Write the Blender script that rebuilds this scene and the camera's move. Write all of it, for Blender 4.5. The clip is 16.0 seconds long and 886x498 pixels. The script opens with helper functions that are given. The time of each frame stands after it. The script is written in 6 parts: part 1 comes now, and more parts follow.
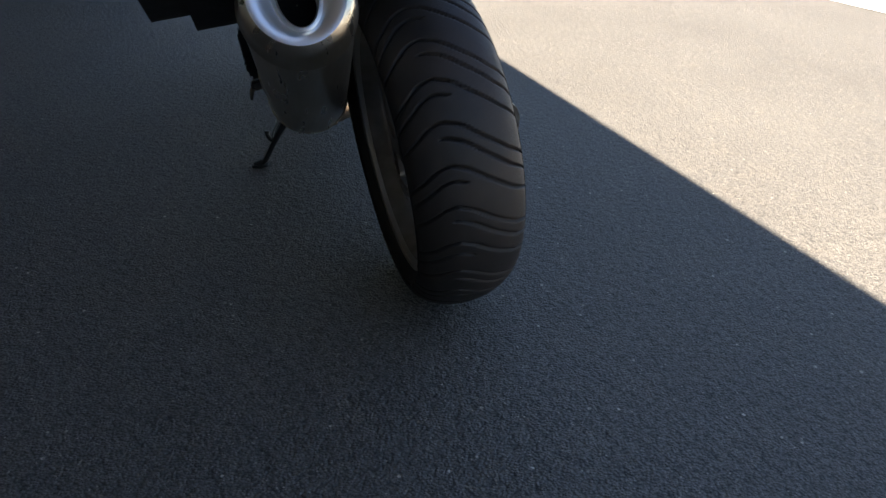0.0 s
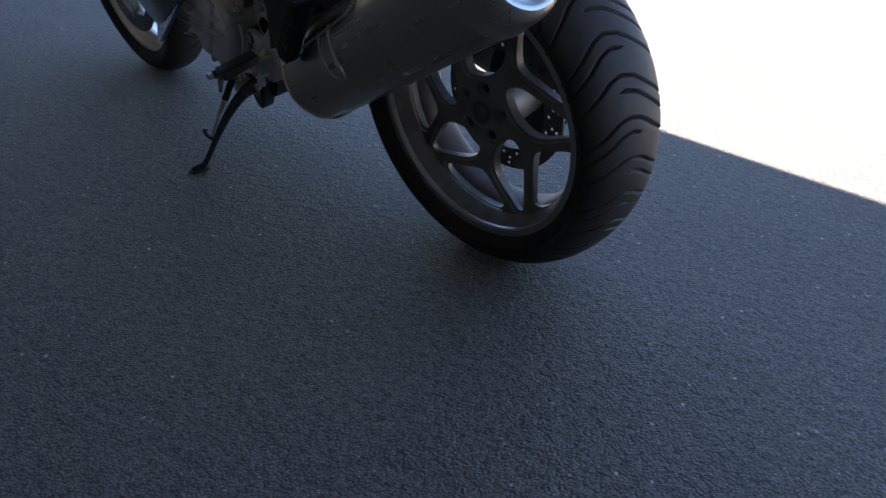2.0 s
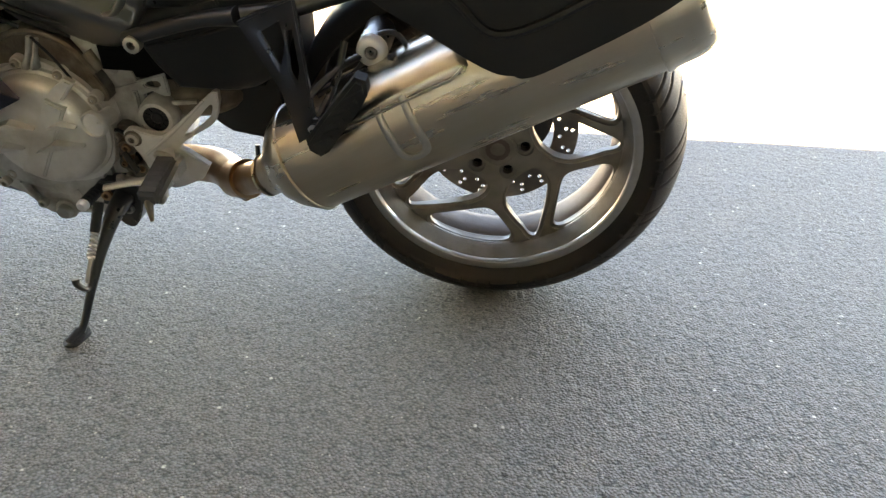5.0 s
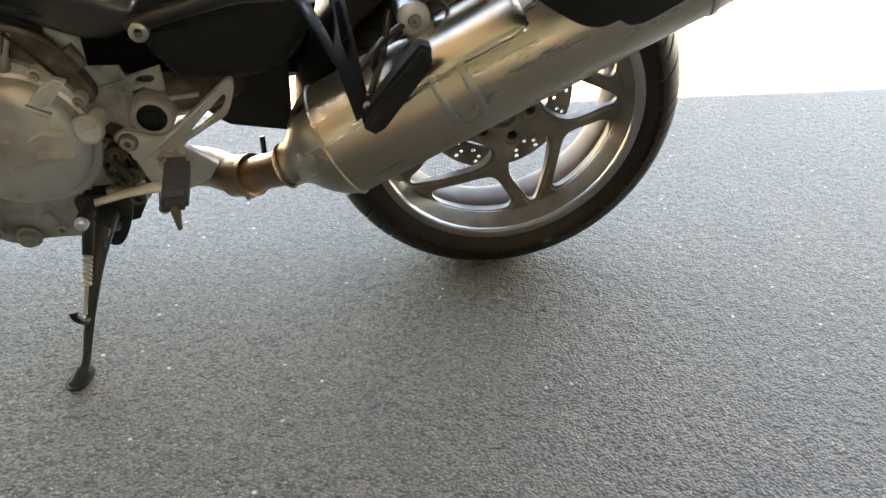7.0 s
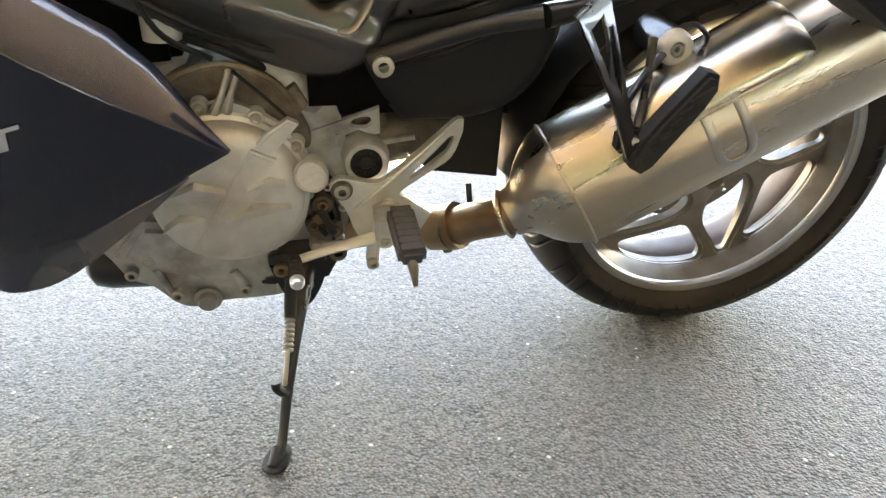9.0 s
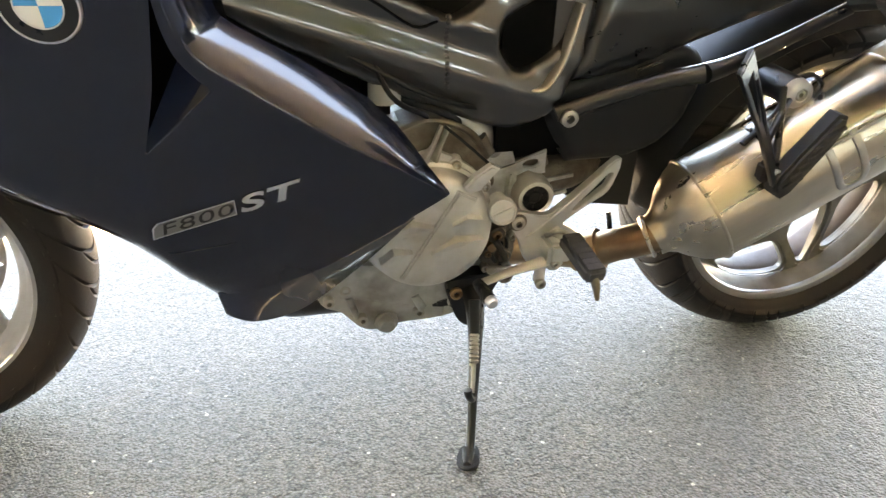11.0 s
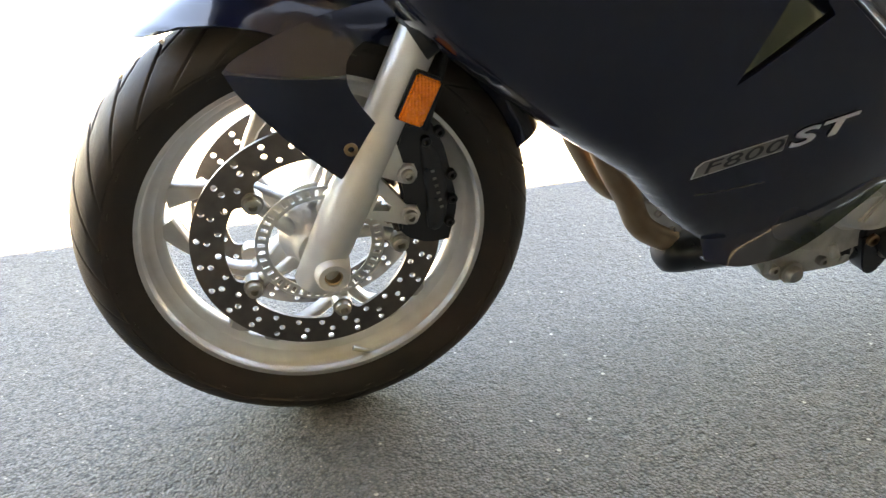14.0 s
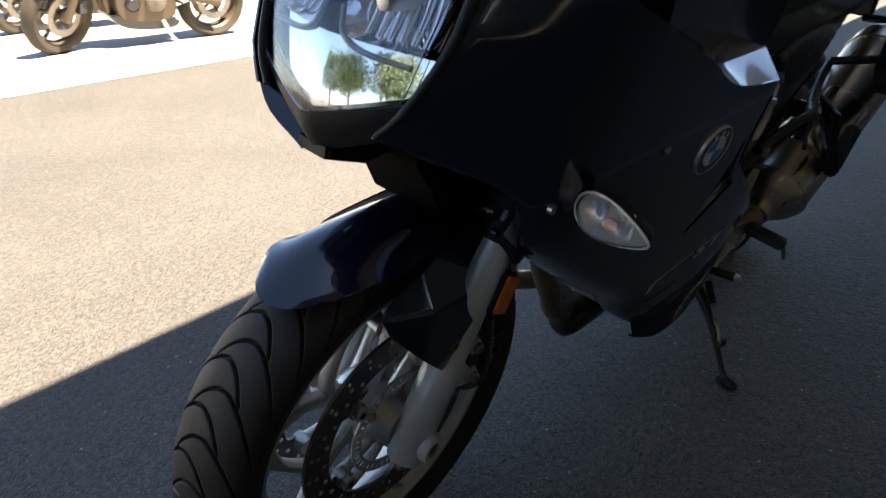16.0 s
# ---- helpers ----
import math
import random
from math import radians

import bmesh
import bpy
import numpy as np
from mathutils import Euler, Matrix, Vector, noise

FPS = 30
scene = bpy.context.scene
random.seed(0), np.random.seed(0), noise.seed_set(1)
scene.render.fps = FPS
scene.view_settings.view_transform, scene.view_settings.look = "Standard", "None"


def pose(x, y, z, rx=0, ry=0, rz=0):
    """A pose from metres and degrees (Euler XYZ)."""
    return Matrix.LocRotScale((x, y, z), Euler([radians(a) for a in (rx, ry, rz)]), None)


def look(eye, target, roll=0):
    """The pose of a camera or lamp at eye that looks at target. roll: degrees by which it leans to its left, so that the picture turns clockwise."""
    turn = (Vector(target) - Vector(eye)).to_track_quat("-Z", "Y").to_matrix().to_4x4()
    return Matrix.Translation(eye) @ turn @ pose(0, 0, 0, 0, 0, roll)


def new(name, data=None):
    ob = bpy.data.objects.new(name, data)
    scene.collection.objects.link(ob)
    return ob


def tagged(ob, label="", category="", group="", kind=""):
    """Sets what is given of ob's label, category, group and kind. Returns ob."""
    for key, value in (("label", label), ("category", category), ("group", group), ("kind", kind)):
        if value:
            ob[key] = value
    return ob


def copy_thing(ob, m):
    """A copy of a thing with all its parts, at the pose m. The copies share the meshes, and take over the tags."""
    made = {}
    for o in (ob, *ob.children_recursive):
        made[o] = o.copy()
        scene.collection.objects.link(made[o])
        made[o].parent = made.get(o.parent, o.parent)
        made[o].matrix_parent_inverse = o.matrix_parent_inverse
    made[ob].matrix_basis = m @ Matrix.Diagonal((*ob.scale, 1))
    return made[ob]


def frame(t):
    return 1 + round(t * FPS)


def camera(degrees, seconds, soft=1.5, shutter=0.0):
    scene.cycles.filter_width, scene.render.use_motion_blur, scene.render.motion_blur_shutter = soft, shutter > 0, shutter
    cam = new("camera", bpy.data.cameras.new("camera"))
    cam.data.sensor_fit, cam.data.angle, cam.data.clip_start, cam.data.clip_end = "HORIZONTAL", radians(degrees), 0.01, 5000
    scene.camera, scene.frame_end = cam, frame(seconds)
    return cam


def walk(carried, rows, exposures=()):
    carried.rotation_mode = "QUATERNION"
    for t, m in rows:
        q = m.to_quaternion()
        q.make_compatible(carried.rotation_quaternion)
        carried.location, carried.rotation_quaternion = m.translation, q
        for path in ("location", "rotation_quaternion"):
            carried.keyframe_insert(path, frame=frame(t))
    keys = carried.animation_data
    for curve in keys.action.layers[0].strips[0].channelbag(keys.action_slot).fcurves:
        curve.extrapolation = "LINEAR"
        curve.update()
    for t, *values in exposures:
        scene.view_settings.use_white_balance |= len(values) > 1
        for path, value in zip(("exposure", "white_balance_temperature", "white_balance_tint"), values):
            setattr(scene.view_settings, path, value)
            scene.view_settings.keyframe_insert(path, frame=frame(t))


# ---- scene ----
cam = camera(65.12, 16.0, soft=1.4, shutter=0.2)
PATH = [
    (0, (-1.172, 0.369, 0.773), (0.469, -0.252, -0.222), 2.7),
    (0.5, (-1.124, 0.523, 0.768), (0.43, -0.249, -0.251), 3.3),
    (1, (-1.012, 0.641, 0.759), (0.436, -0.282, -0.277), 3.0),
    (1.5, (-0.878, 0.777, 0.748), (0.405, -0.348, -0.296), 3.4),
    (2, (-0.76, 0.936, 0.734), (0.382, -0.333, -0.308), 3.5),
    (2.5, (-0.647, 0.997, 0.711), (0.358, -0.383, -0.331), 3.6),
    (3, (-0.48, 1.01, 0.713), (0.381, -0.461, -0.334), 3.6),
    (3.5, (-0.328, 1.025, 0.688), (0.392, -0.527, -0.346), 3.2),
    (4, (-0.168, 1.084, 0.706), (0.309, -0.569, -0.313), 2.9),
    (4.5, (-0.036, 1.115, 0.736), (0.209, -0.594, -0.274), 2.9),
    (4.7, (-0.006, 1.115, 0.735), (0.164, -0.608, -0.265), 2.8),
    (6.8, (0.321, 1.112, 0.721), (-0.052, -0.582, -0.274), 2.0),
    (7, (0.34, 1.09, 0.687), (-0.047, -0.597, -0.313), 1.9),
    (7.5, (0.432, 1.028, 0.643), (0.041, -0.652, -0.37), 1.5),
    (8, (0.527, 0.965, 0.631), (0.156, -0.719, -0.382), 1.3),
    (8.5, (0.563, 0.937, 0.627), (0.197, -0.764, -0.359), 1.0),
    (8.7, (0.583, 0.933, 0.62), (0.208, -0.817, -0.273), 0.7),
    (10.8, (0.885, 1.019, 0.682), (0.412, -0.764, -0.091), -0.9),
    (11, (0.915, 1.005, 0.679), (0.444, -0.779, -0.094), -0.9),
    (11.5, (1.016, 0.942, 0.687), (0.538, -0.836, -0.093), -1.1),
    (12, (1.105, 0.911, 0.698), (0.631, -0.873, -0.073), -1.3),
    (12.5, (1.212, 0.917, 0.718), (0.733, -0.861, -0.063), -1.3),
    (13, (1.349, 0.933, 0.702), (0.867, -0.847, -0.07), -1.4),
    (13.5, (1.471, 0.885, 0.681), (0.997, -0.892, -0.105), -1.5),
    (14, (1.56, 0.824, 0.623), (1.028, -0.939, -0.159), -1.8),
    (14.5, (1.659, 0.775, 0.619), (0.992, -0.935, -0.175), -1.6),
    (15, (1.797, 0.731, 0.71), (0.865, -0.839, -0.107), -1.1),
    (15.5, (1.942, 0.664, 0.829), (0.803, -0.75, -0.01), -0.6),
    (16, (2.031, 0.543, 0.93), (0.644, -0.612, 0.066), -0.1),
]
EXPOSURES = [(0.0, 2.98, 6600, 9), (1.0, 3.12, 6250, 12), (1.5, 3.3, 6100, 13), (2.5, 4.05, 6100, 13), (3.0, 4.5, 6500, 12), (3.5, 5.0, 7600, 10), (4.5, 6.15, 9400, 11), (7.0, 6.2, 10400, 12), (8.5, 6.85, 10400, 13), (11.0, 7.1, 10400, 13), (12.5, 7.4, 10200, 13), (13.5, 6.85, 10300, 12), (14.5, 5.7, 10000, 12), (15.5, 4.1, 8300, 12), (16.0, 3.05, 7000, 10)]
walk(cam, [(t, look(eye, target, roll)) for t, eye, target, roll in PATH], EXPOSURES)

# ---- world, sun ----
SUN_EL, SUN_AZ = radians(64), radians(20)       # azimuth leans from +y towards -x
sun_way = Vector((-math.sin(SUN_AZ) * math.cos(SUN_EL), math.cos(SUN_AZ) * math.cos(SUN_EL), math.sin(SUN_EL)))
world = bpy.data.worlds.new("sky")
scene.world = world
world.use_nodes = True
wn = world.node_tree.nodes
sky = wn.new("ShaderNodeTexSky")
sky.sky_type, sky.sun_disc = "NISHITA", False
sky.sun_elevation, sky.sun_rotation = SUN_EL, -SUN_AZ
sky.altitude, sky.air_density, sky.dust_density, sky.ozone_density = 1200, 0.85, 0.8, 1.0
wn["Background"].inputs["Strength"].default_value = 0.05
world.node_tree.links.new(sky.outputs[0], wn["Background"].inputs["Color"])
sun = new("sun", bpy.data.lights.new("sun", "SUN"))
sun.data.energy, sun.data.angle, sun.data.color = 5.0, radians(0.5), (1.0, 0.92, 0.80)
sun.matrix_world = look((0, 0, 0), -sun_way)

# ---- mesh kit ----
from mathutils.geometry import delaunay_2d_cdt


def link(bm, name, material, smooth=45):
    bm.normal_update()
    me = bpy.data.meshes.new(name)
    for f in bm.faces:
        f.smooth = smooth > 0
    if smooth:
        for e in bm.edges:
            if len(e.link_faces) == 2 and e.calc_face_angle(0) > radians(smooth):
                e.smooth = False
    bm.to_mesh(me)
    bm.free()
    for m in material if isinstance(material, (list, tuple)) else [material]:
        me.materials.append(m)
    return new(name, me)


def part(name, bm, material, parent, label="", smooth=45):
    ob = link(bm, name, material, smooth)
    ob.parent = parent
    return tagged(ob, label)


def join(*bms):
    out = bmesh.new()
    for b in bms:
        me = bpy.data.meshes.new("tmp")
        b.to_mesh(me)
        b.free()
        out.from_mesh(me)
        bpy.data.meshes.remove(me)
    return out


def moved(bm, m):
    bm.transform(m)
    return bm


def spline(pts, n=6, closed=False, sharp=()):
    """Catmull-Rom through pts; indices in sharp stay corners."""
    pts = [Vector(p) for p in pts]
    k, out = len(pts), []
    last = k if closed else k - 1
    for i in range(last):
        p1, p2 = pts[i], pts[(i + 1) % k]
        p0 = pts[(i - 1) % k] if (closed or i > 0) else 2 * p1 - p2
        p3 = pts[(i + 2) % k] if (closed or i + 2 < k) else 2 * p2 - p1
        if i in sharp:
            p0 = 2 * p1 - p2
        if (i + 1) % k in sharp:
            p3 = 2 * p2 - p1
        for j in range(n):
            t = j / n
            out.append(0.5 * (2 * p1 + (p2 - p0) * t + (2 * p0 - 5 * p1 + 4 * p2 - p3) * t * t
                              + (3 * p1 - p0 - 3 * p2 + p3) * t ** 3))
    if not closed:
        out.append(pts[-1].copy())
    return out


def lathe(profile, segs=64, closed=False, arc=(0, 360)):
    """Turn (radius, y) points round the y axis."""
    bm = bmesh.new()
    full = arc == (0, 360)
    count = segs if full else segs + 1
    rings = []
    for i in range(count):
        a = radians(arc[0] + (arc[1] - arc[0]) * i / segs)
        rings.append([bm.verts.new((r * math.cos(a), y, r * math.sin(a))) for r, y in profile])
    np_ = len(profile)
    for i in range(segs):
        a, b = rings[i], rings[(i + 1) % count]
        for j in range(np_ if closed else np_ - 1):
            q = (a[j], a[(j + 1) % np_], b[(j + 1) % np_], b[j])
            try:
                bm.faces.new(q)
            except ValueError:
                pass
    bmesh.ops.remove_doubles(bm, verts=bm.verts, dist=1e-5)
    bmesh.ops.recalc_face_normals(bm, faces=bm.faces)
    return bm


def tube(pts, radius, segs=12, n=6, flat=1.0, cap=True, sharp=()):
    """A pipe swept along a spline; radius a number or one per given point."""
    base = [Vector(p) for p in pts]
    path = spline(base, n, sharp=sharp) if len(base) > 2 and n > 1 else base
    if isinstance(radius, (int, float)):
        rad = [radius] * len(path)
    else:
        rad = [float(v) for v in np.interp(np.linspace(0, len(radius) - 1, len(path)), range(len(radius)), radius)]
    bm, rings, side = bmesh.new(), [], None
    for i, p in enumerate(path):
        d = (path[min(i + 1, len(path) - 1)] - path[max(i - 1, 0)]).normalized()
        if side is None:
            side = d.cross(Vector((0, 0, 1)) if abs(d.z) < 0.9 else Vector((1, 0, 0))).normalized()
        else:
            side = (side - d * side.dot(d)).normalized()
        up = d.cross(side)
        rings.append([bm.verts.new(p + rad[i] * (math.cos(a) * side + flat * math.sin(a) * up))
                      for a in (math.tau * k / segs for k in range(segs))])
    for a, b in zip(rings, rings[1:]):
        for k in range(segs):
            bm.faces.new((a[k], a[(k + 1) % segs], b[(k + 1) % segs], b[k]))
    if cap:
        bm.faces.new(rings[0][::-1])
        bm.faces.new(rings[-1])
    bmesh.ops.recalc_face_normals(bm, faces=bm.faces)
    return bm


def cdt(outline, holes=(), step=0.0, inner=()):
    """Triangles of a 2D outline with holes; step adds inside points."""
    verts, edges = [], []
    for loop in (outline, *holes):
        s = len(verts)
        verts += [Vector((p[0], p[1])) for p in loop]
        edges += [(s + i, s + (i + 1) % len(loop)) for i in range(len(loop))]
    poly = [np.array([(p[0], p[1]) for p in loop]) for loop in (outline, *holes)]
    bpts = np.concatenate(poly)
    if step:
        lo, hi = bpts.min(0), bpts.max(0)
        gx, gy = np.meshgrid(np.arange(lo[0], hi[0], step), np.arange(lo[1], hi[1], step * 0.87))
        gx = gx + (np.arange(gx.shape[0]) % 2)[:, None] * step / 2
        g = np.stack([gx.ravel(), gy.ravel()], 1)
        inside = np.zeros(len(g), bool)
        for q in poly:
            x0, y0, x1, y1 = q[:, 0], q[:, 1], np.roll(q[:, 0], -1), np.roll(q[:, 1], -1)
            c = ((y0[None] > g[:, 1:]) != (y1[None] > g[:, 1:])) & (
                g[:, :1] < (x1 - x0)[None] * (g[:, 1:] - y0[None]) / np.where(y1 == y0, 1e-12, y1 - y0)[None] + x0[None])
            inside ^= (c.sum(1) % 2).astype(bool)
        g = g[inside]
        if len(g):
            g = g[edge_distance(g, poly) > step * 0.45]
        if len(inner) and len(g):
            q = np.array([(p[0], p[1]) for p in inner])
            g = g[np.array([np.hypot(*(q - h).T).min() for h in g]) > step * 0.45]
        verts += [Vector((float(a), float(b))) for a, b in g]
    verts += [Vector((p[0], p[1])) for p in inner]
    r = delaunay_2d_cdt(verts, edges, [], 2 if not holes else 2, 1e-6)
    pts = np.array([(v.x, v.y) for v in r[0]])
    tri = np.array([list(f)[:3] for f in r[2]])
    cen = pts[tri].mean(1)
    odd = np.zeros(len(tri), bool)
    for q in poly:
        near = np.where((cen >= q.min(0)).all(1) & (cen <= q.max(0)).all(1))[0]
        if not len(near):
            continue
        cx, cy = cen[near, :1], cen[near, 1:]
        x0, y0, x1, y1 = q[:, 0], q[:, 1], np.roll(q[:, 0], -1), np.roll(q[:, 1], -1)
        c = ((y0[None] > cy) != (y1[None] > cy)) & (cx < (x1 - x0)[None] * (cy - y0[None]) / np.where(y1 == y0, 1e-12, y1 - y0)[None] + x0[None])
        odd[near] ^= (c.sum(1) % 2).astype(bool)
    tris = tri[odd].tolist()
    return pts, tris, poly


def edge_distance(g, polys):
    best = np.full(len(g), 1e9)
    for q in polys:
        a, b = q, np.roll(q, -1, 0)
        for p0, p1 in zip(a, b):
            d = p1 - p0
            t = np.clip(((g - p0) @ d) / max(d @ d, 1e-12), 0, 1)
            best = np.minimum(best, np.hypot(*(g - p0 - t[:, None] * d).T))
    return best


def sheet(outline, surf, thick=0.004, roll=0.0, roll_r=0.01, step=0.012, holes=(), inner=()):
    """A curved panel in side view (x, z): surf(x, z) gives y; the rim rolls inward by roll over roll_r; thick goes to -y."""
    pts, tris, poly = cdt(outline, holes, step, inner)
    y = np.array([surf(float(a), float(b)) for a, b in pts])
    if roll:
        d = edge_distance(pts, poly)
        u = np.clip(1 - d / roll_r, 0, 1)
        y = y - roll * (1 - np.sqrt(np.clip(1 - u * u, 0, 1)))
    bm = bmesh.new()
    front = [bm.verts.new((p[0], v, p[1])) for p, v in zip(pts, y)]
    back = [bm.verts.new((p[0], v - thick, p[1])) for p, v in zip(pts, y)]
    count = {}
    for f in tris:
        bm.faces.new([front[i] for i in f])
        bm.faces.new([back[i] for i in f[::-1]])
        for i in range(3):
            e = (f[i], f[(i + 1) % 3])
            count[tuple(sorted(e))] = None if tuple(sorted(e)) in count else e
    for e in count.values():
        if e:
            bm.faces.new((front[e[1]], front[e[0]], back[e[0]], back[e[1]]))
    bmesh.ops.recalc_face_normals(bm, faces=bm.faces)
    return bm


def plate(outline, y0, y1, bevel=0.0, holes=(), segs=2):
    """A flat piece in side view between y0 and y1 with softened edges."""
    pts, tris, poly = cdt(outline, holes)
    bm = bmesh.new()
    vs = [bm.verts.new((p[0], y0, p[1])) for p in pts]
    for f in tris:
        bm.faces.new([vs[i] for i in f])
    bmesh.ops.dissolve_limit(bm, angle_limit=0.02, verts=bm.verts, edges=bm.edges) if not holes else None
    faces = list(bm.faces)
    r = bmesh.ops.extrude_face_region(bm, geom=faces)
    top = [v for v in r["geom"] if isinstance(v, bmesh.types.BMVert)]
    bmesh.ops.translate(bm, verts=top, vec=(0, y1 - y0, 0))
    bmesh.ops.recalc_face_normals(bm, faces=bm.faces)
    if bevel:
        es = [e for e in bm.edges if len(e.link_faces) == 2 and e.calc_face_angle(0) > 0.9
              and abs(e.verts[0].co.y - e.verts[1].co.y) < 1e-6]
        bmesh.ops.bevel(bm, geom=es, offset=bevel, segments=segs, affect="EDGES", clamp_overlap=True)
    return bm


def block(x0, x1, y0, y1, z0, z1, bevel=0.0, segs=2):
    bm = bmesh.new()
    bmesh.ops.create_cube(bm, size=1)
    bm.transform(Matrix.Translation(((x0 + x1) / 2, (y0 + y1) / 2, (z0 + z1) / 2)) @ Matrix.Diagonal((x1 - x0, y1 - y0, z1 - z0, 1)))
    if bevel:
        bmesh.ops.bevel(bm, geom=list(bm.edges), offset=bevel, segments=segs, affect="EDGES", clamp_overlap=True)
    return bm


def circle(cx, cz, r, n=16, a0=0.0):
    return [(cx + r * math.cos(a0 + math.tau * i / n), cz + r * math.sin(a0 + math.tau * i / n)) for i in range(n)]


def bolt(x, y, z, r=0.007, h=0.005, hexa=True):
    """A socket-head bolt whose head looks to +y."""
    prof = [(0.0, 0.0), (0.45 * r, 0.0), (0.5 * r, 0.5 * h), (0.5 * r, h), (0.85 * r, h), (r, 0.8 * h), (r, -1.2 * h), (0.0, -1.2 * h)]
    prof[0:2] = [(0.0, -0.7 * h), (0.48 * r, -0.7 * h)]
    return moved(lathe(prof, 14), Matrix.Translation((x, y, z)))


def shell(bm, thick):
    """Gives an open sheet a second side, thick behind its normals, and closes the rim."""
    bm.normal_update()
    bm.verts.index_update()
    vs = list(bm.verts)
    twin = {v: bm.verts.new(v.co - v.normal * thick) for v in vs}
    rim_edges = [e for e in bm.edges if len(e.link_faces) == 1]
    faces = list(bm.faces)
    for f in faces:
        bm.faces.new([twin[v] for v in f.verts][::-1])
    for e in rim_edges:
        a, b = e.verts
        bm.faces.new((a, b, twin[b], twin[a]))
    bmesh.ops.recalc_face_normals(bm, faces=bm.faces)
    return bm


def loft(rows, thick=0.0, closed=False):
    """A skin through rows of points; with thick it becomes a shell."""
    bm = bmesh.new()
    vs = [[bm.verts.new(p) for p in row] for row in rows]
    for p, q in zip(vs, vs[1:]):
        n = len(p)
        for j in range(n if closed else n - 1):
            bm.faces.new((p[j], p[(j + 1) % n], q[(j + 1) % n], q[j]))
    bmesh.ops.recalc_face_normals(bm, faces=bm.faces)
    return shell(bm, thick) if thick else bm


def mirrored(bm):
    bm.transform(Matrix.Diagonal((1, -1, 1, 1)))
    bmesh.ops.reverse_faces(bm, faces=bm.faces)
    return bm

# ---- materials ----
def material(name, base, rough=0.5, metal=0.0, grain=None, stain=None, bump=None, coat=0.0, spec=0.5, along=None):
    """grain, stain: (scale, amount, colour) noise mixes at two sizes; bump: (scale, strength in metres)."""
    m = bpy.data.materials.new(name)
    m.use_nodes = True
    nt = m.node_tree
    b = nt.nodes["Principled BSDF"]
    b.inputs["Roughness"].default_value, b.inputs["Metallic"].default_value = rough, metal
    b.inputs["Coat Weight"].default_value, b.inputs["Coat Roughness"].default_value = coat, 0.03
    b.inputs["Specular IOR Level"].default_value = spec
    b.inputs["Base Color"].default_value = (*base, 1)
    co = nt.nodes.new("ShaderNodeTexCoord").outputs["Object"]
    if along is not None:  # brushed along a direction turned about y
        turn, pull = nt.nodes.new("ShaderNodeMapping"), nt.nodes.new("ShaderNodeMapping")
        turn.inputs["Rotation"].default_value = (0, radians(along), 0)
        pull.inputs["Scale"].default_value = (0.10, 1, 1)
        nt.links.new(co, turn.inputs["Vector"])
        nt.links.new(turn.outputs[0], pull.inputs["Vector"])
        co = pull.outputs[0]
    last = None
    for k, layer in enumerate((grain, stain)):
        if not layer:
            continue
        scale, amount, colour = layer
        n = nt.nodes.new("ShaderNodeTexNoise")
        n.inputs["Scale"].default_value, n.inputs["Detail"].default_value = scale, 5
        nt.links.new(co, n.inputs["Vector"])
        r = nt.nodes.new("ShaderNodeMapRange")
        r.inputs["From Min"].default_value, r.inputs["From Max"].default_value = (0.35, 0.75) if k == 0 else (0.5, 0.72)
        r.inputs["To Max"].default_value = amount
        nt.links.new(n.outputs["Fac"], r.inputs["Value"])
        mix = nt.nodes.new("ShaderNodeMix")
        mix.data_type = "RGBA"
        if last:
            nt.links.new(last, mix.inputs[6])
        else:
            mix.inputs[6].default_value = (*base, 1)
        mix.inputs[7].default_value = (*colour, 1)
        nt.links.new(r.outputs[0], mix.inputs[0])
        last = mix.outputs[2]
        if k == 0:
            rr = nt.nodes.new("ShaderNodeMapRange")
            rr.inputs["To Min"].default_value, rr.inputs["To Max"].default_value = max(rough - 0.1, 0.02), min(rough + 0.12, 1)
            nt.links.new(n.outputs["Fac"], rr.inputs["Value"])
            nt.links.new(rr.outputs[0], b.inputs["Roughness"])
    if last:
        nt.links.new(last, b.inputs["Base Color"])
    if bump:
        n = nt.nodes.new("ShaderNodeTexNoise")
        n.inputs["Scale"].default_value, n.inputs["Detail"].default_value = bump[0], 4
        nt.links.new(co, n.inputs["Vector"])
        bp = nt.nodes.new("ShaderNodeBump")
        bp.inputs["Distance"].default_value = bump[1]
        nt.links.new(n.outputs["Fac"], bp.inputs["Height"])
        nt.links.new(bp.outputs[0], b.inputs["Normal"])
    return m


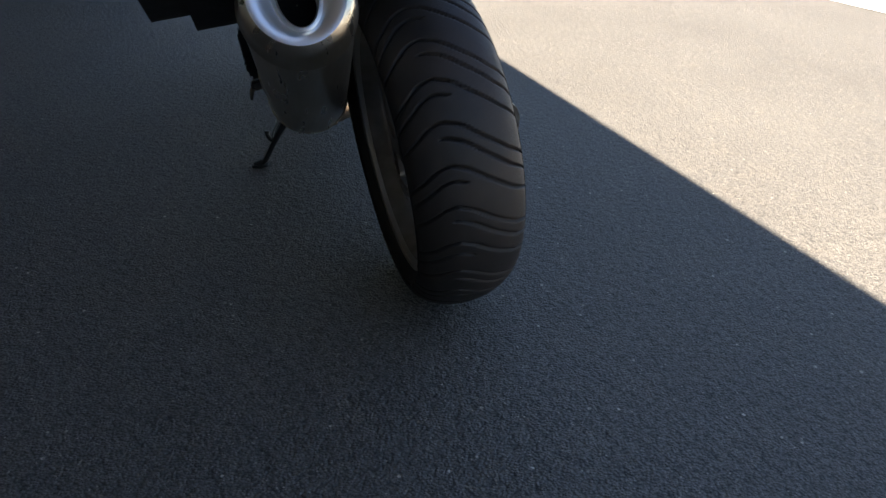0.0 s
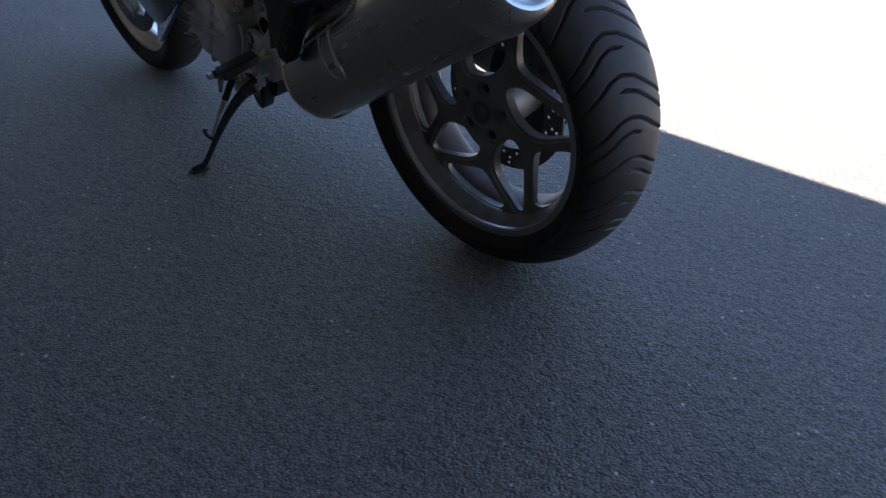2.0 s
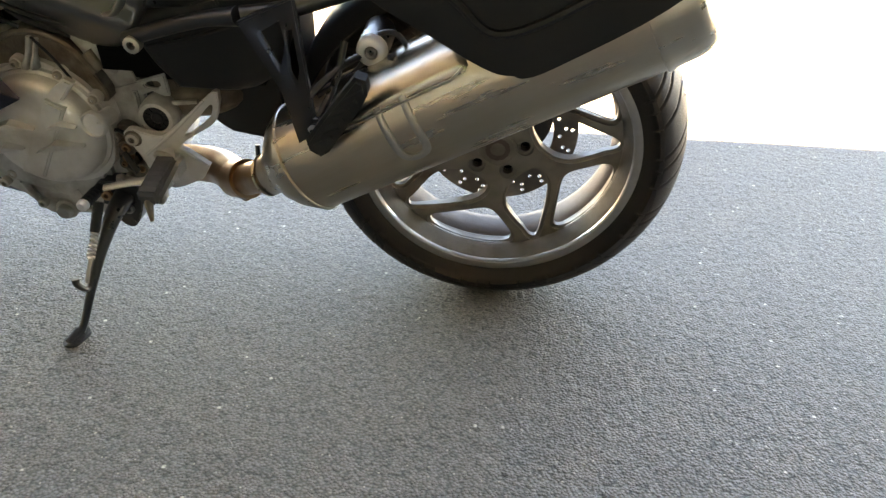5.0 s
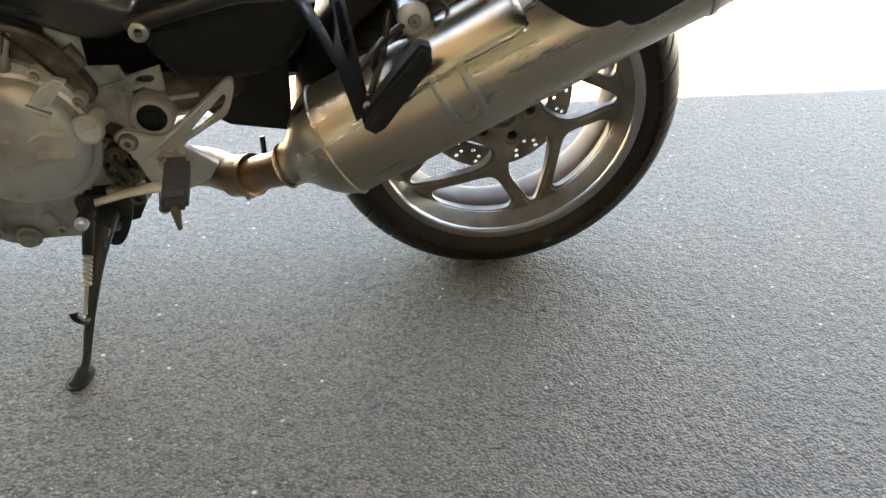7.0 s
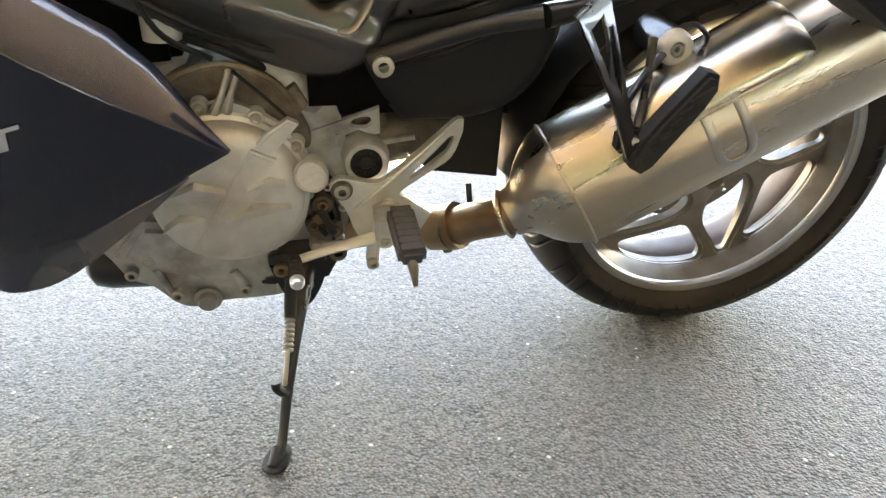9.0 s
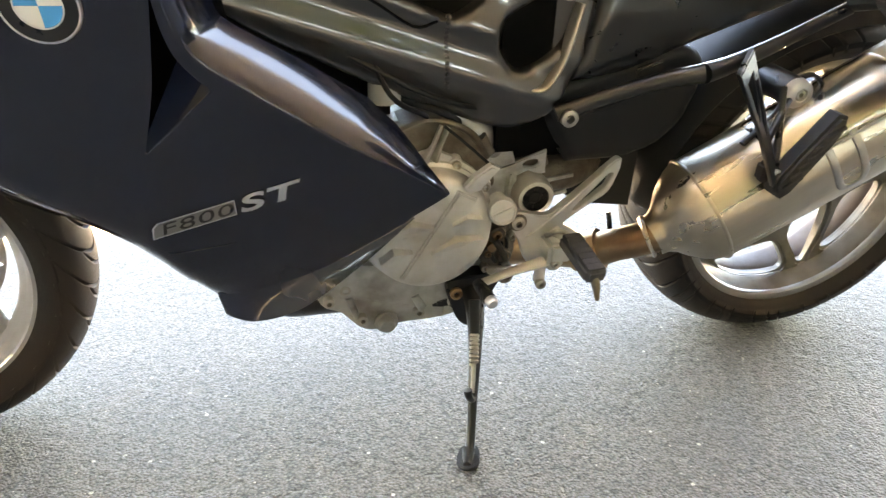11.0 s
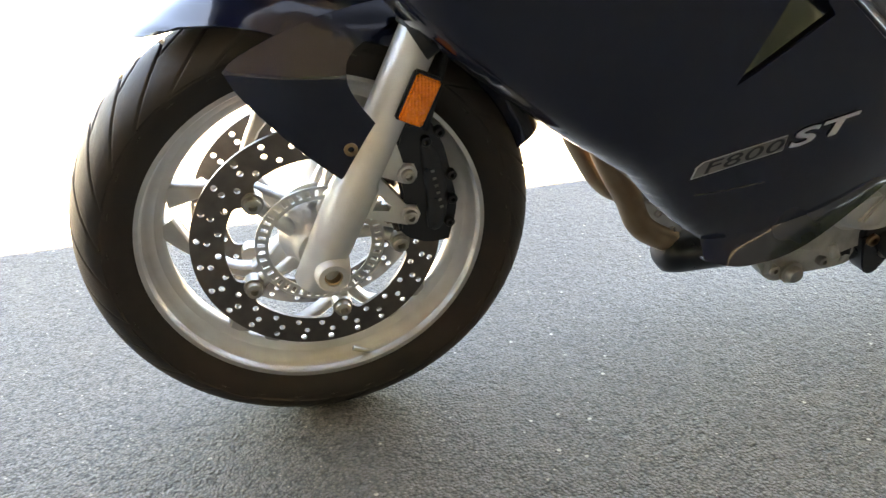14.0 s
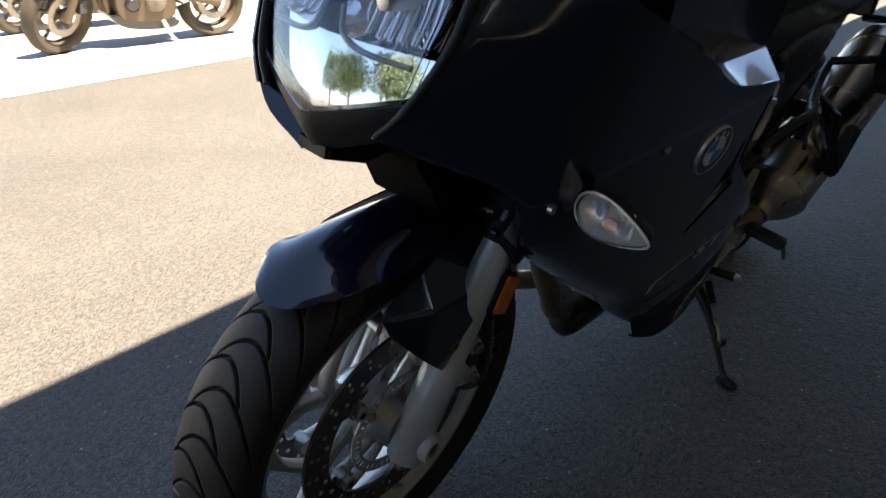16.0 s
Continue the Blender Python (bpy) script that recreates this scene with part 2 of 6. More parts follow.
def asphalt():
    m = bpy.data.materials.new("asphalt")
    m.use_nodes = True
    nt, nodes = m.node_tree, m.node_tree.nodes
    b = nodes["Principled BSDF"]
    co = nodes.new("ShaderNodeTexCoord").outputs["Object"]

    def noise_(scale, detail=3):
        n = nodes.new("ShaderNodeTexNoise")
        n.inputs["Scale"].default_value, n.inputs["Detail"].default_value = scale, detail
        nt.links.new(co, n.inputs["Vector"])
        return n.outputs["Fac"]

    def ramp(src, stops):
        r = nodes.new("ShaderNodeValToRGB")
        while len(r.color_ramp.elements) < len(stops):
            r.color_ramp.elements.new(0.5)
        for e, (p, c) in zip(r.color_ramp.elements, stops):
            e.position, e.color = p, (*c, 1)
        nt.links.new(src, r.inputs[0])
        return r.outputs[0]

    def blend(fac, a, c, mode="MIX"):
        x = nodes.new("ShaderNodeMix")
        x.data_type, x.blend_type = "RGBA", mode
        for sock, v in ((x.inputs[0], fac), (x.inputs[6], a), (x.inputs[7], c)):
            if isinstance(v, bpy.types.NodeSocket):
                nt.links.new(v, sock)
            else:
                sock.default_value = v if isinstance(v, float) else (*v, 1)
        return x.outputs[2]

    vor = nodes.new("ShaderNodeTexVoronoi")
    vor.inputs["Scale"].default_value = 235
    nt.links.new(co, vor.inputs["Vector"])
    cell = nodes.new("ShaderNodeSeparateColor")
    nt.links.new(vor.outputs["Color"], cell.inputs[0])
    stone = ramp(cell.outputs[0], [(0.0, (0.072, 0.069, 0.066)), (0.55, (0.090, 0.087, 0.083)), (0.9, (0.106, 0.102, 0.097)), (0.985, (0.125, 0.12, 0.113))])
    pit = ramp(vor.outputs["Distance"], [(0.34, (1, 1, 1)), (0.80, (0.42, 0.41, 0.40))])
    base = blend(1.0, stone, pit, "MULTIPLY")
    base = blend(ramp(noise_(75, 2), [(0.36, (0.85, 0.85, 0.85)), (0.50, (0, 0, 0))]), base, blend(1.0, base, (0.64, 0.63, 0.62), "MULTIPLY"))
    # few pale grit specks
    v2 = nodes.new("ShaderNodeTexVoronoi")
    v2.inputs["Scale"].default_value = 42
    nt.links.new(co, v2.inputs["Vector"])
    c2 = nodes.new("ShaderNodeSeparateColor")
    nt.links.new(v2.outputs["Color"], c2.inputs[0])
    near = ramp(v2.outputs["Distance"], [(0.10, (1, 1, 1)), (0.16, (0, 0, 0))])
    rare = ramp(c2.outputs[1], [(0.885, (0, 0, 0)), (0.905, (1, 1, 1))])
    speck = blend(1.0, near, rare, "MULTIPLY")
    base = blend(speck, base, (0.30, 0.29, 0.27))
    v3 = nodes.new("ShaderNodeTexVoronoi")
    v3.inputs["Scale"].default_value = 120
    nt.links.new(co, v3.inputs["Vector"])
    c3 = nodes.new("ShaderNodeSeparateColor")
    nt.links.new(v3.outputs["Color"], c3.inputs[0])
    tiny = blend(1.0, ramp(v3.outputs["Distance"], [(0.14, (1, 1, 1)), (0.24, (0, 0, 0))]), ramp(c3.outputs[1], [(0.885, (0, 0, 0)), (0.91, (0.8, 0.8, 0.8))]), "MULTIPLY")
    base = blend(tiny, base, (0.26, 0.245, 0.225))
    base = blend(1.0, base, (1.10, 1.0, 0.89), "MULTIPLY")
    # broad patches
    base = blend(ramp(noise_(1.1, 4), [(0.38, (0, 0, 0)), (0.68, (0.6, 0.6, 0.6))]), base, blend(1.0, base, (0.72, 0.70, 0.68), "MULTIPLY"))
    base = blend(ramp(noise_(9, 4), [(0.45, (0, 0, 0)), (0.7, (0.5, 0.5, 0.5))]), base, blend(1.0, base, (1.22, 1.19, 1.14), "MULTIPLY"))
    nt.links.new(base, b.inputs["Base Color"])
    b.inputs["Roughness"].default_value = 0.70
    h = nodes.new("ShaderNodeMath")
    h.operation = "MULTIPLY_ADD"
    nt.links.new(vor.outputs["Distance"], h.inputs[0])
    h.inputs[1].default_value = -0.8
    lump = nodes.new("ShaderNodeMath")
    lump.operation = "MULTIPLY"
    lump.inputs[1].default_value = 2.2
    nt.links.new(noise_(48, 5), lump.inputs[0])
    nt.links.new(lump.outputs[0], h.inputs[2])
    bp = nodes.new("ShaderNodeBump")
    bp.inputs["Distance"].default_value, bp.inputs["Strength"].default_value = 0.0043, 1.0
    nt.links.new(h.outputs[0], bp.inputs["Height"])
    nt.links.new(bp.outputs[0], b.inputs["Normal"])
    return m


def grid_reflector(name, base):
    m = material(name, base, 0.15, coat=1.0)
    nt = m.node_tree
    b = nt.nodes["Principled BSDF"]
    co = nt.nodes.new("ShaderNodeTexCoord").outputs["Object"]
    v = nt.nodes.new("ShaderNodeTexVoronoi")
    v.inputs["Scale"].default_value, v.inputs["Randomness"].default_value = 260, 0.0
    nt.links.new(co, v.inputs["Vector"])
    bp = nt.nodes.new("ShaderNodeBump")
    bp.inputs["Distance"].default_value = 0.003
    nt.links.new(v.outputs["Distance"], bp.inputs["Height"])
    nt.links.new(bp.outputs[0], b.inputs["Normal"])
    return m


ASPHALT = asphalt()
RUBBER = material("tyre_rubber", (0.021, 0.0165, 0.0135), 0.56, grain=(35, 0.7, (0.034, 0.025, 0.019)), stain=(7, 0.75, (0.052, 0.034, 0.024)), bump=(900, 0.0004), spec=0.3)
ALLOY = material("silver_alloy", (0.62, 0.61, 0.59), 0.36, 0.75, grain=(40, 0.35, (0.46, 0.44, 0.41)), stain=(14, 0.4, (0.36, 0.31, 0.26)), bump=(700, 0.0003))
RIM_REAR = material("dusty_alloy", (0.25, 0.225, 0.19), 0.44, 0.45, grain=(26, 0.8, (0.15, 0.118, 0.09)), stain=(11, 0.85, (0.085, 0.055, 0.035)), bump=(600, 0.0004))
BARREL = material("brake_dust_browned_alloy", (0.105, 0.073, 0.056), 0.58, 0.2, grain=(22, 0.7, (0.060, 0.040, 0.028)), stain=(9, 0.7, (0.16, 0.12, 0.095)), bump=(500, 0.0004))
CAST = material("cast_aluminium", (0.63, 0.63, 0.615), 0.38, 0.55, grain=(60, 0.4, (0.49, 0.48, 0.455)), stain=(12, 0.55, (0.30, 0.26, 0.205)), bump=(520, 0.0005))
CAST_DIRTY = material("grimy_casting", (0.19, 0.165, 0.135), 0.5, 0.4, grain=(45, 0.85, (0.085, 0.060, 0.040)), stain=(18, 0.9, (0.055, 0.036, 0.022)), bump=(300, 0.001))
STEEL = material("brushed_stainless", (0.56, 0.505, 0.42), 0.29, 1.0, grain=(55, 0.6, (0.45, 0.39, 0.30)), stain=(7, 0.5, (0.46, 0.35, 0.19)), bump=(420, 0.0002), along=-30.7)
HOT_STEEL = material("heat_tinted_steel", (0.38, 0.265, 0.165), 0.33, 1.0, grain=(25, 0.7, (0.30, 0.17, 0.09)), stain=(14, 0.6, (0.20, 0.12, 0.08)), bump=(500, 0.0003))
DISC = material("brake_disc_steel", (0.20, 0.175, 0.155), 0.42, 0.9, grain=(60, 0.6, (0.12, 0.10, 0.085)))
BOLT = material("zinc_bolt", (0.46, 0.44, 0.40), 0.35, 0.9, grain=(120, 0.5, (0.4, 0.36, 0.3)))
PAINT = material("dark_blue_paint", (0.0046, 0.0066, 0.0170), 0.22, 0.0, grain=(4, 0.4, (0.0056, 0.0080, 0.0210)), coat=1.0, spec=0.2)
PAINT.node_tree.nodes["Principled BSDF"].inputs["Coat Roughness"].default_value = 0.07
BLACK = material("black_plastic", (0.0125, 0.0126, 0.0135), 0.48, grain=(55, 0.5, (0.015, 0.0145, 0.014)), bump=(1100, 0.0003), spec=0.22)
FRAME = material("black_frame_paint", (0.0115, 0.0116, 0.0125), 0.30, grain=(45, 0.5, (0.010, 0.0095, 0.009)), coat=0.3, spec=0.4)
BEAM = material("gloss_black_beam", (0.0185, 0.0185, 0.0190), 0.34, grain=(30, 0.5, (0.021, 0.020, 0.019)), coat=1.0, spec=0.6)
# near-black with shade painted in, for hollows, gaps and filler blocks
DARK = material("black_and_recess_shade", (0.003, 0.003, 0.003), 0.75, grain=(30, 0.5, (0.006, 0.0055, 0.005)), spec=0.03)
GREY_RUBBER = material("worn_grey_rubber", (0.016, 0.016, 0.0165), 0.7, grain=(120, 0.6, (0.035, 0.034, 0.032)), bump=(500, 0.0008), spec=0.3)
WALLMAT = material("dark_render", (0.095, 0.092, 0.084), 0.9, grain=(6, 0.5, (0.075, 0.073, 0.066)), stain=(0.8, 0.5, (0.055, 0.057, 0.050)), bump=(120, 0.002))
SOFFIT = material("brown_soffit", (0.27, 0.255, 0.235), 0.85, grain=(5, 0.5, (0.22, 0.21, 0.19)), stain=(0.9, 0.5, (0.17, 0.16, 0.145)), bump=(90, 0.002))
GRASS = material("grass", (0.055, 0.085, 0.028), 0.8, grain=(30, 0.7, (0.035, 0.06, 0.018)), stain=(0.7, 0.5, (0.08, 0.085, 0.035)), bump=(60, 0.02))
AMBER = grid_reflector("amber_reflector", (0.95, 0.22, 0.004))
WHITE = material("white_enamel", (0.8, 0.8, 0.8), 0.25, coat=0.5)
BLUE = material("sky_blue_enamel", (0.03, 0.30, 0.68), 0.25, coat=0.5)
SILVER_FOIL = material("silver_foil", (0.75, 0.75, 0.76), 0.28, 0.85)
GREY_FOIL = material("grey_foil", (0.22, 0.22, 0.22), 0.35, 0.6)

CONCRETE = material("pale_concrete", (0.40, 0.38, 0.35), 0.9, grain=(40, 0.5, (0.33, 0.31, 0.28)), stain=(1.4, 0.5, (0.27, 0.25, 0.22)), bump=(160, 0.002))
FORK = material("silver_fork_paint", (0.60, 0.60, 0.59), 0.34, 0.3, grain=(60, 0.4, (0.50, 0.495, 0.48)), stain=(14, 0.4, (0.40, 0.37, 0.33)), bump=(500, 0.0003), coat=0.2)
CASING = material("weathered_casing", (0.50, 0.505, 0.495), 0.42, 0.5, grain=(50, 0.6, (0.29, 0.27, 0.24)), stain=(14, 0.8, (0.11, 0.08, 0.055)), bump=(420, 0.0007))
GRIME = material("oily_grime", (0.020, 0.016, 0.012), 0.5, 0.1, grain=(60, 0.7, (0.045, 0.032, 0.022)), stain=(20, 0.7, (0.008, 0.006, 0.005)), bump=(260, 0.0015))
PEG_RUBBER = material("footrest_rubber", (0.058, 0.058, 0.060), 0.65, grain=(120, 0.6, (0.05, 0.049, 0.047)), bump=(500, 0.0006), spec=0.3)
POLISHED = material("polished_stainless", (0.52, 0.48, 0.41), 0.20, 1.0, grain=(18, 0.5, (0.46, 0.40, 0.31)), bump=(600, 0.0002))

# ---- setting ----
bm = bmesh.new()
bmesh.ops.create_grid(bm, x_segments=24, y_segments=24, size=900)
ground = tagged(link(bm, "ground", ASPHALT, 0), "dark grey weathered asphalt with pale grit", "ground", kind="structure")
# unseen open parking shelter: end and back walls carry the slab whose front edge throws the shade line
ROOF_H, ROOF_T = 2.75, 0.14
EAVES_Y, WALL_Y = -0.930 + (ROOF_H + ROOF_T) * math.cos(SUN_AZ) / math.tan(SUN_EL), 4.6
# walls and their opening are made up to block and shape the fill light
for name, x0, x1, y0, y1, top in (("added_wall_north_rear", -11.0, -1.5, WALL_Y, WALL_Y + 0.25, ROOF_H), ("added_low_wall", -1.5, 4.4, WALL_Y, WALL_Y + 0.25, 0.95), ("added_wall_north_front", 4.4, 13.0, WALL_Y, WALL_Y + 0.25, ROOF_H), ("added_wall_west", -11.25, -11.0, EAVES_Y, WALL_Y + 0.25, ROOF_H), ("added_wall_east", 13.0, 13.25, EAVES_Y, WALL_Y + 0.25, ROOF_H)):
    tagged(link(block(x0, x1, y0, y1, -0.05, top), name, WALLMAT), "unseen plain rendered wall, added to block and shape light", "wall", kind="structure")
roof = tagged(link(block(-11.25, 13.25, EAVES_Y, WALL_Y + 0.5, ROOF_H, ROOF_H + ROOF_T), "roof", SOFFIT), "plain brownish roof slab of a parking shelter", "roof", kind="structure")
# unseen lawn, added so the fairing reflects green instead of bright asphalt
bm = bmesh.new()
bmesh.ops.create_grid(bm, x_segments=12, y_segments=8, size=0.5)
bm.transform(Matrix.Translation((1.0, 14.4, 0.006)) @ Matrix.Diagonal((40, 18.0, 1, 1)))
lawn = tagged(link(bm, "lawn", GRASS, 0), "unseen green lawn, added to tint reflections and bounce light", "lawn", kind="structure")
# paler concrete lane across the yard, where other motorcycles stand
bm = bmesh.new()
bmesh.ops.create_grid(bm, x_segments=30, y_segments=6, size=0.5)
bm.transform(Matrix.Translation((0, -9.4, 0.004)) @ Matrix.Diagonal((90, 11.0, 1, 1)))
pavement = tagged(link(bm, "pavement", CONCRETE, 0), "sunlit pale concrete strip", "pavement", kind="structure")

# ---- the motorcycle: wheels and running gear (x forward, y to its left, z up, from the rear contact point) ----
LEAN, HEAD = 9.3, -1.75
BIKE = pose(-0.005, -0.062, 0.001, 0, 0, HEAD) @ pose(0, 0, 0, -LEAN)
bike = new("motorcycle")
bike.matrix_world = BIKE
tagged(bike, "dark blue sport touring motorcycle leaning on its side stand", "motorcycle")
REAR, FRONT = Vector((-0.002, -0.011, 0.3075)), Vector((1.474, -0.006, 0.294))


def tyre(radius, width, rim, grooves, wave, name, parent, at, na=960, ns=72, cut=0.0025):
    """A tyre with its tread grooves cut in; wave(s, odd) gives the groove's lead in radians and whether it runs there."""
    half = width / 2
    crown = np.linspace(-1, 1, ns)
    ang = crown * radians(112)
    tube_r = half
    ry = tube_r * np.sin(np.clip(ang, -radians(95), radians(95))) * 1.0
    flat = 0.62
    rr = radius - tube_r * flat + tube_r * flat * np.cos(np.clip(ang, -radians(88), radians(88)))
    # side walls
    wall = [(radius - (radius - rim) * 0.60, half * 0.995), (radius - (radius - rim) * 0.82, half * 0.93), (rim + 0.004, half * 0.82), (rim - 0.006, half * 0.72)]
    prof_r = np.concatenate([[r for r, _ in wall[::-1]], rr[6:-6], [r for r, _ in wall]])
    prof_y = np.concatenate([[-y for _, y in wall[::-1]], ry[6:-6], [y for _, y in wall]])
    n = len(prof_r)
    s = np.concatenate([np.full(4, -9.0), crown[6:-6], np.full(4, 9.0)])
    th = np.arange(na) * math.tau / na
    depth = np.zeros((na, n))
    pitch = math.tau / grooves
    for line in range(4):
        lead, on = wave(s, line)
        d = (th[:, None] - lead[None] + pitch / 2) % pitch - pitch / 2
        w = np.clip(1.0 - np.abs(d) * radius / cut, 0, 1)
        depth = np.maximum(depth, np.minimum(w * 2.0, 1) * on[None])
    r = prof_r[None] - 0.0080 * depth
    x, z = r * np.cos(th)[:, None], r * np.sin(th)[:, None]
    y = np.broadcast_to(prof_y[None], r.shape) * (1 - 0.02 * depth)
    co = np.stack([x, y, z], -1).reshape(-1, 3) + np.array(at)
    i, j = np.meshgrid(np.arange(na), np.arange(n - 1), indexing="ij")
    a, b = i * n + j, ((i + 1) % na) * n + j
    faces = np.stack([a, a + 1, b + 1, b], -1).reshape(-1, 4)
    me = bpy.data.meshes.new(name)
    me.from_pydata(co.tolist(), [], faces.tolist())
    me.polygons.foreach_set("use_smooth", [True] * len(me.polygons))
    me.materials.append(RUBBER)
    ob = new(name, me)
    ob.parent = parent
    return tagged(ob, "worn black rubber tyre, browned by dust")


def rear_wave(s, line):
    """Full waves (even lines) with a branch on one shoulder after each."""
    crest = np.interp(s, (-1, -0.85, -0.6, -0.36, -0.12, 0.06, 0.19, 0.31, 0.48, 0.7, 0.9), (-0.05, 0.0, 0.10, 0.30, 0.62, 0.90, 1.0, 0.94, 0.72, 0.50, 0.42))
    pitch = math.tau / 15
    lead = -0.27 * crest + (line // 2) * pitch / 2
    if line == 1:
        return lead + 0.080 - 0.02 * np.clip(s, -1, 1), ((s > -0.86) & (s < 0.22)).astype(float)
    if line == 3:
        return lead + 0.072 + 0.02 * np.clip(s, -1, 1), ((s > 0.08) & (s < 0.84)).astype(float)
    return lead, ((s > -0.84) & (s < 0.86)).astype(float)


def front_wave(s, line):
    """Rounded arches over the crown: a short leg on one side, a long leg that turns along the tyre on the other."""
    if line % 2:
        return np.zeros_like(s), np.zeros_like(s)
    q = (s if line == 0 else -s) - 0.08
    on = ((q > -0.36) & (q < 0.82)).astype(float)
    lead = np.where(q > 0, -0.36 * (np.clip(q, 0, 1) / 0.80) ** 1.6, -0.13 * (np.clip(-q, 0, 1) / 0.36) ** 2.0)
    return lead + (line // 2) * math.pi / 30, on


def rim(radius, half, face_y, name, mat, parent, at, deep=0.048, lip=None):
    """A cast rim: lip, bead seat, well and an inner wall where the spokes meet it."""
    R = radius
    prof = [(R - 0.010, -half), (R, -half), (R + 0.003, -half + 0.004), (R - 0.002, -half + 0.010), (R - 0.012, -half + 0.02),
            (R - 0.024, -0.022), (R - 0.024, 0.022), (R - 0.012, half - 0.02), (R - 0.002, half - 0.010), (R + 0.001, half - 0.008),
            (R - 0.011, half - 0.008), (R - 0.013, half - 0.016), (R - 0.019, half - 0.019), (R - 0.026, half - 0.026), (R - 0.033, half - 0.036),
            (R - deep + 0.012, face_y + 0.006), (R - deep + 0.004, face_y + 0.001), (R - deep, face_y - 0.004), (R - deep + 0.004, -face_y),
            (R - 0.030, -half + 0.03), (R - 0.016, -half + 0.012)]
    ring = [(R + 0.0035, half - 0.006), (R + 0.002, half), (R - 0.002, half + 0.0015), (R - 0.0125, half + 0.0005), (R - 0.0145, half - 0.003), (R - 0.0148, half - 0.010), (R, half - 0.010)]
    part("rim_lip", moved(lathe(ring, 128, True), Matrix.Translation(at)), lip, parent, "worn bright rim edge", 35)
    return part(name, moved(lathe(prof, 128, True), Matrix.Translation(at)), mat, parent, smooth=50)


def bar(pts, widths, y0, y1, bevel):
    """A flat cast bar along (x, z) points with a width at each."""
    line = spline([Vector((x, z)) for x, z in pts], 5)
    w = np.interp(np.linspace(0, len(widths) - 1, len(line)), range(len(widths)), widths)
    left, right = [], []
    for i, q in enumerate(line):
        d = (line[min(i + 1, len(line) - 1)] - line[max(i - 1, 0)]).normalized()
        nrm = Vector((-d.y, d.x)) * float(w[i]) / 2
        left.append(tuple(q + nrm))
        right.append(tuple(q - nrm))
    n = len(left)
    bm = bmesh.new()
    ring = []
    for k in range(n):
        (lx, lz), (rx, rz) = left[k], right[k]
        ix, iz = (rx - lx), (rz - lz)
        f = min(0.32, bevel / max(1e-6, math.hypot(ix, iz)))
        ring.append([bm.verts.new(v) for v in ((lx, y0, lz), (lx, y1 - bevel, lz), (lx + ix * f, y1, lz + iz * f), (rx - ix * f, y1, rz - iz * f), (rx, y1 - bevel, rz), (rx, y0, rz))])
    for p_, q_ in zip(ring, ring[1:]):
        for k in range(6):
            bm.faces.new((p_[k], p_[(k + 1) % 6], q_[(k + 1) % 6], q_[k]))
    bm.faces.new(ring[0])
    bm.faces.new(ring[-1][::-1])
    bmesh.ops.recalc_face_normals(bm, faces=bm.faces)
    return bm


def forked_spoke(angle, R, hub_r, fork_r, y0, y1, w, at, swirl=(15, -45), root=-8):
    """One swept spoke that forks in two before the rim, seen from the left with the angle turning that way."""
    def p(a, r):
        t = radians(a)
        return (-math.cos(t) * r, math.sin(t) * r)
    stem = bar([p(angle + root, hub_r), p(angle + root * 0.5, (hub_r + fork_r) / 2), p(angle, fork_r + 0.006)], [w * 2.2, w * 1.35, w * 1.55], y0, y1, 0.0032)
    a = bar([p(angle, fork_r - 0.004), p(angle + swirl[0] * 0.42, fork_r + (R - fork_r) * 0.45), p(angle + swirl[0], R)], [w * 1.2, w * 0.80, w * 2.0], y0 + 0.002, y1 - 0.0006, 0.0032)
    b = bar([p(angle, fork_r - 0.004), p(angle + swirl[1] * 0.30, fork_r + (R - fork_r) * 0.25), p(angle + swirl[1] * 0.68, fork_r + (R - fork_r) * 0.62), p(angle + swirl[1], R)], [w * 1.2, w * 0.82, w * 0.82, w * 2.0], y0 + 0.001, y1 - 0.0012, 0.0032)
    return moved(join(stem, a, b), Matrix.Translation(at))


def drilled_disc(r0, r1, y0, y1, at, rings, count, hole, lugs=0, lug_r=0.0, lug_a=0.0):
    """A brake disc ring with drilled holes and lugs on its inner edge."""
    inner = []
    for i in range(180):
        a = math.tau * i / 180
        r = r0
        if lugs:
            d = abs((a - lug_a + math.pi / lugs) % (math.tau / lugs) - math.pi / lugs)
            r = r0 - (r0 - lug_r) * max(0.0, min(1.0, 1.45 - d / 0.14)) ** 2 if d < 0.2 else r0
        inner.append((r * math.cos(a), r * math.sin(a)))
    holes = [inner]
    for k, r in enumerate(rings):
        for i in range(count):
            a = math.tau * (i + k / len(rings) + 0.25 * (k % 2)) / count
            holes.append(circle(r * math.cos(a), r * math.sin(a), hole, 9))
    return moved(plate(circle(0, 0, r1, 150), y0, y1, 0, holes), Matrix.Translation(at))


# rear wheel: a cast face with five forked spokes left standing between its openings
def polar(a, r):
    return (-math.cos(radians(a)) * r, math.sin(radians(a)) * r)


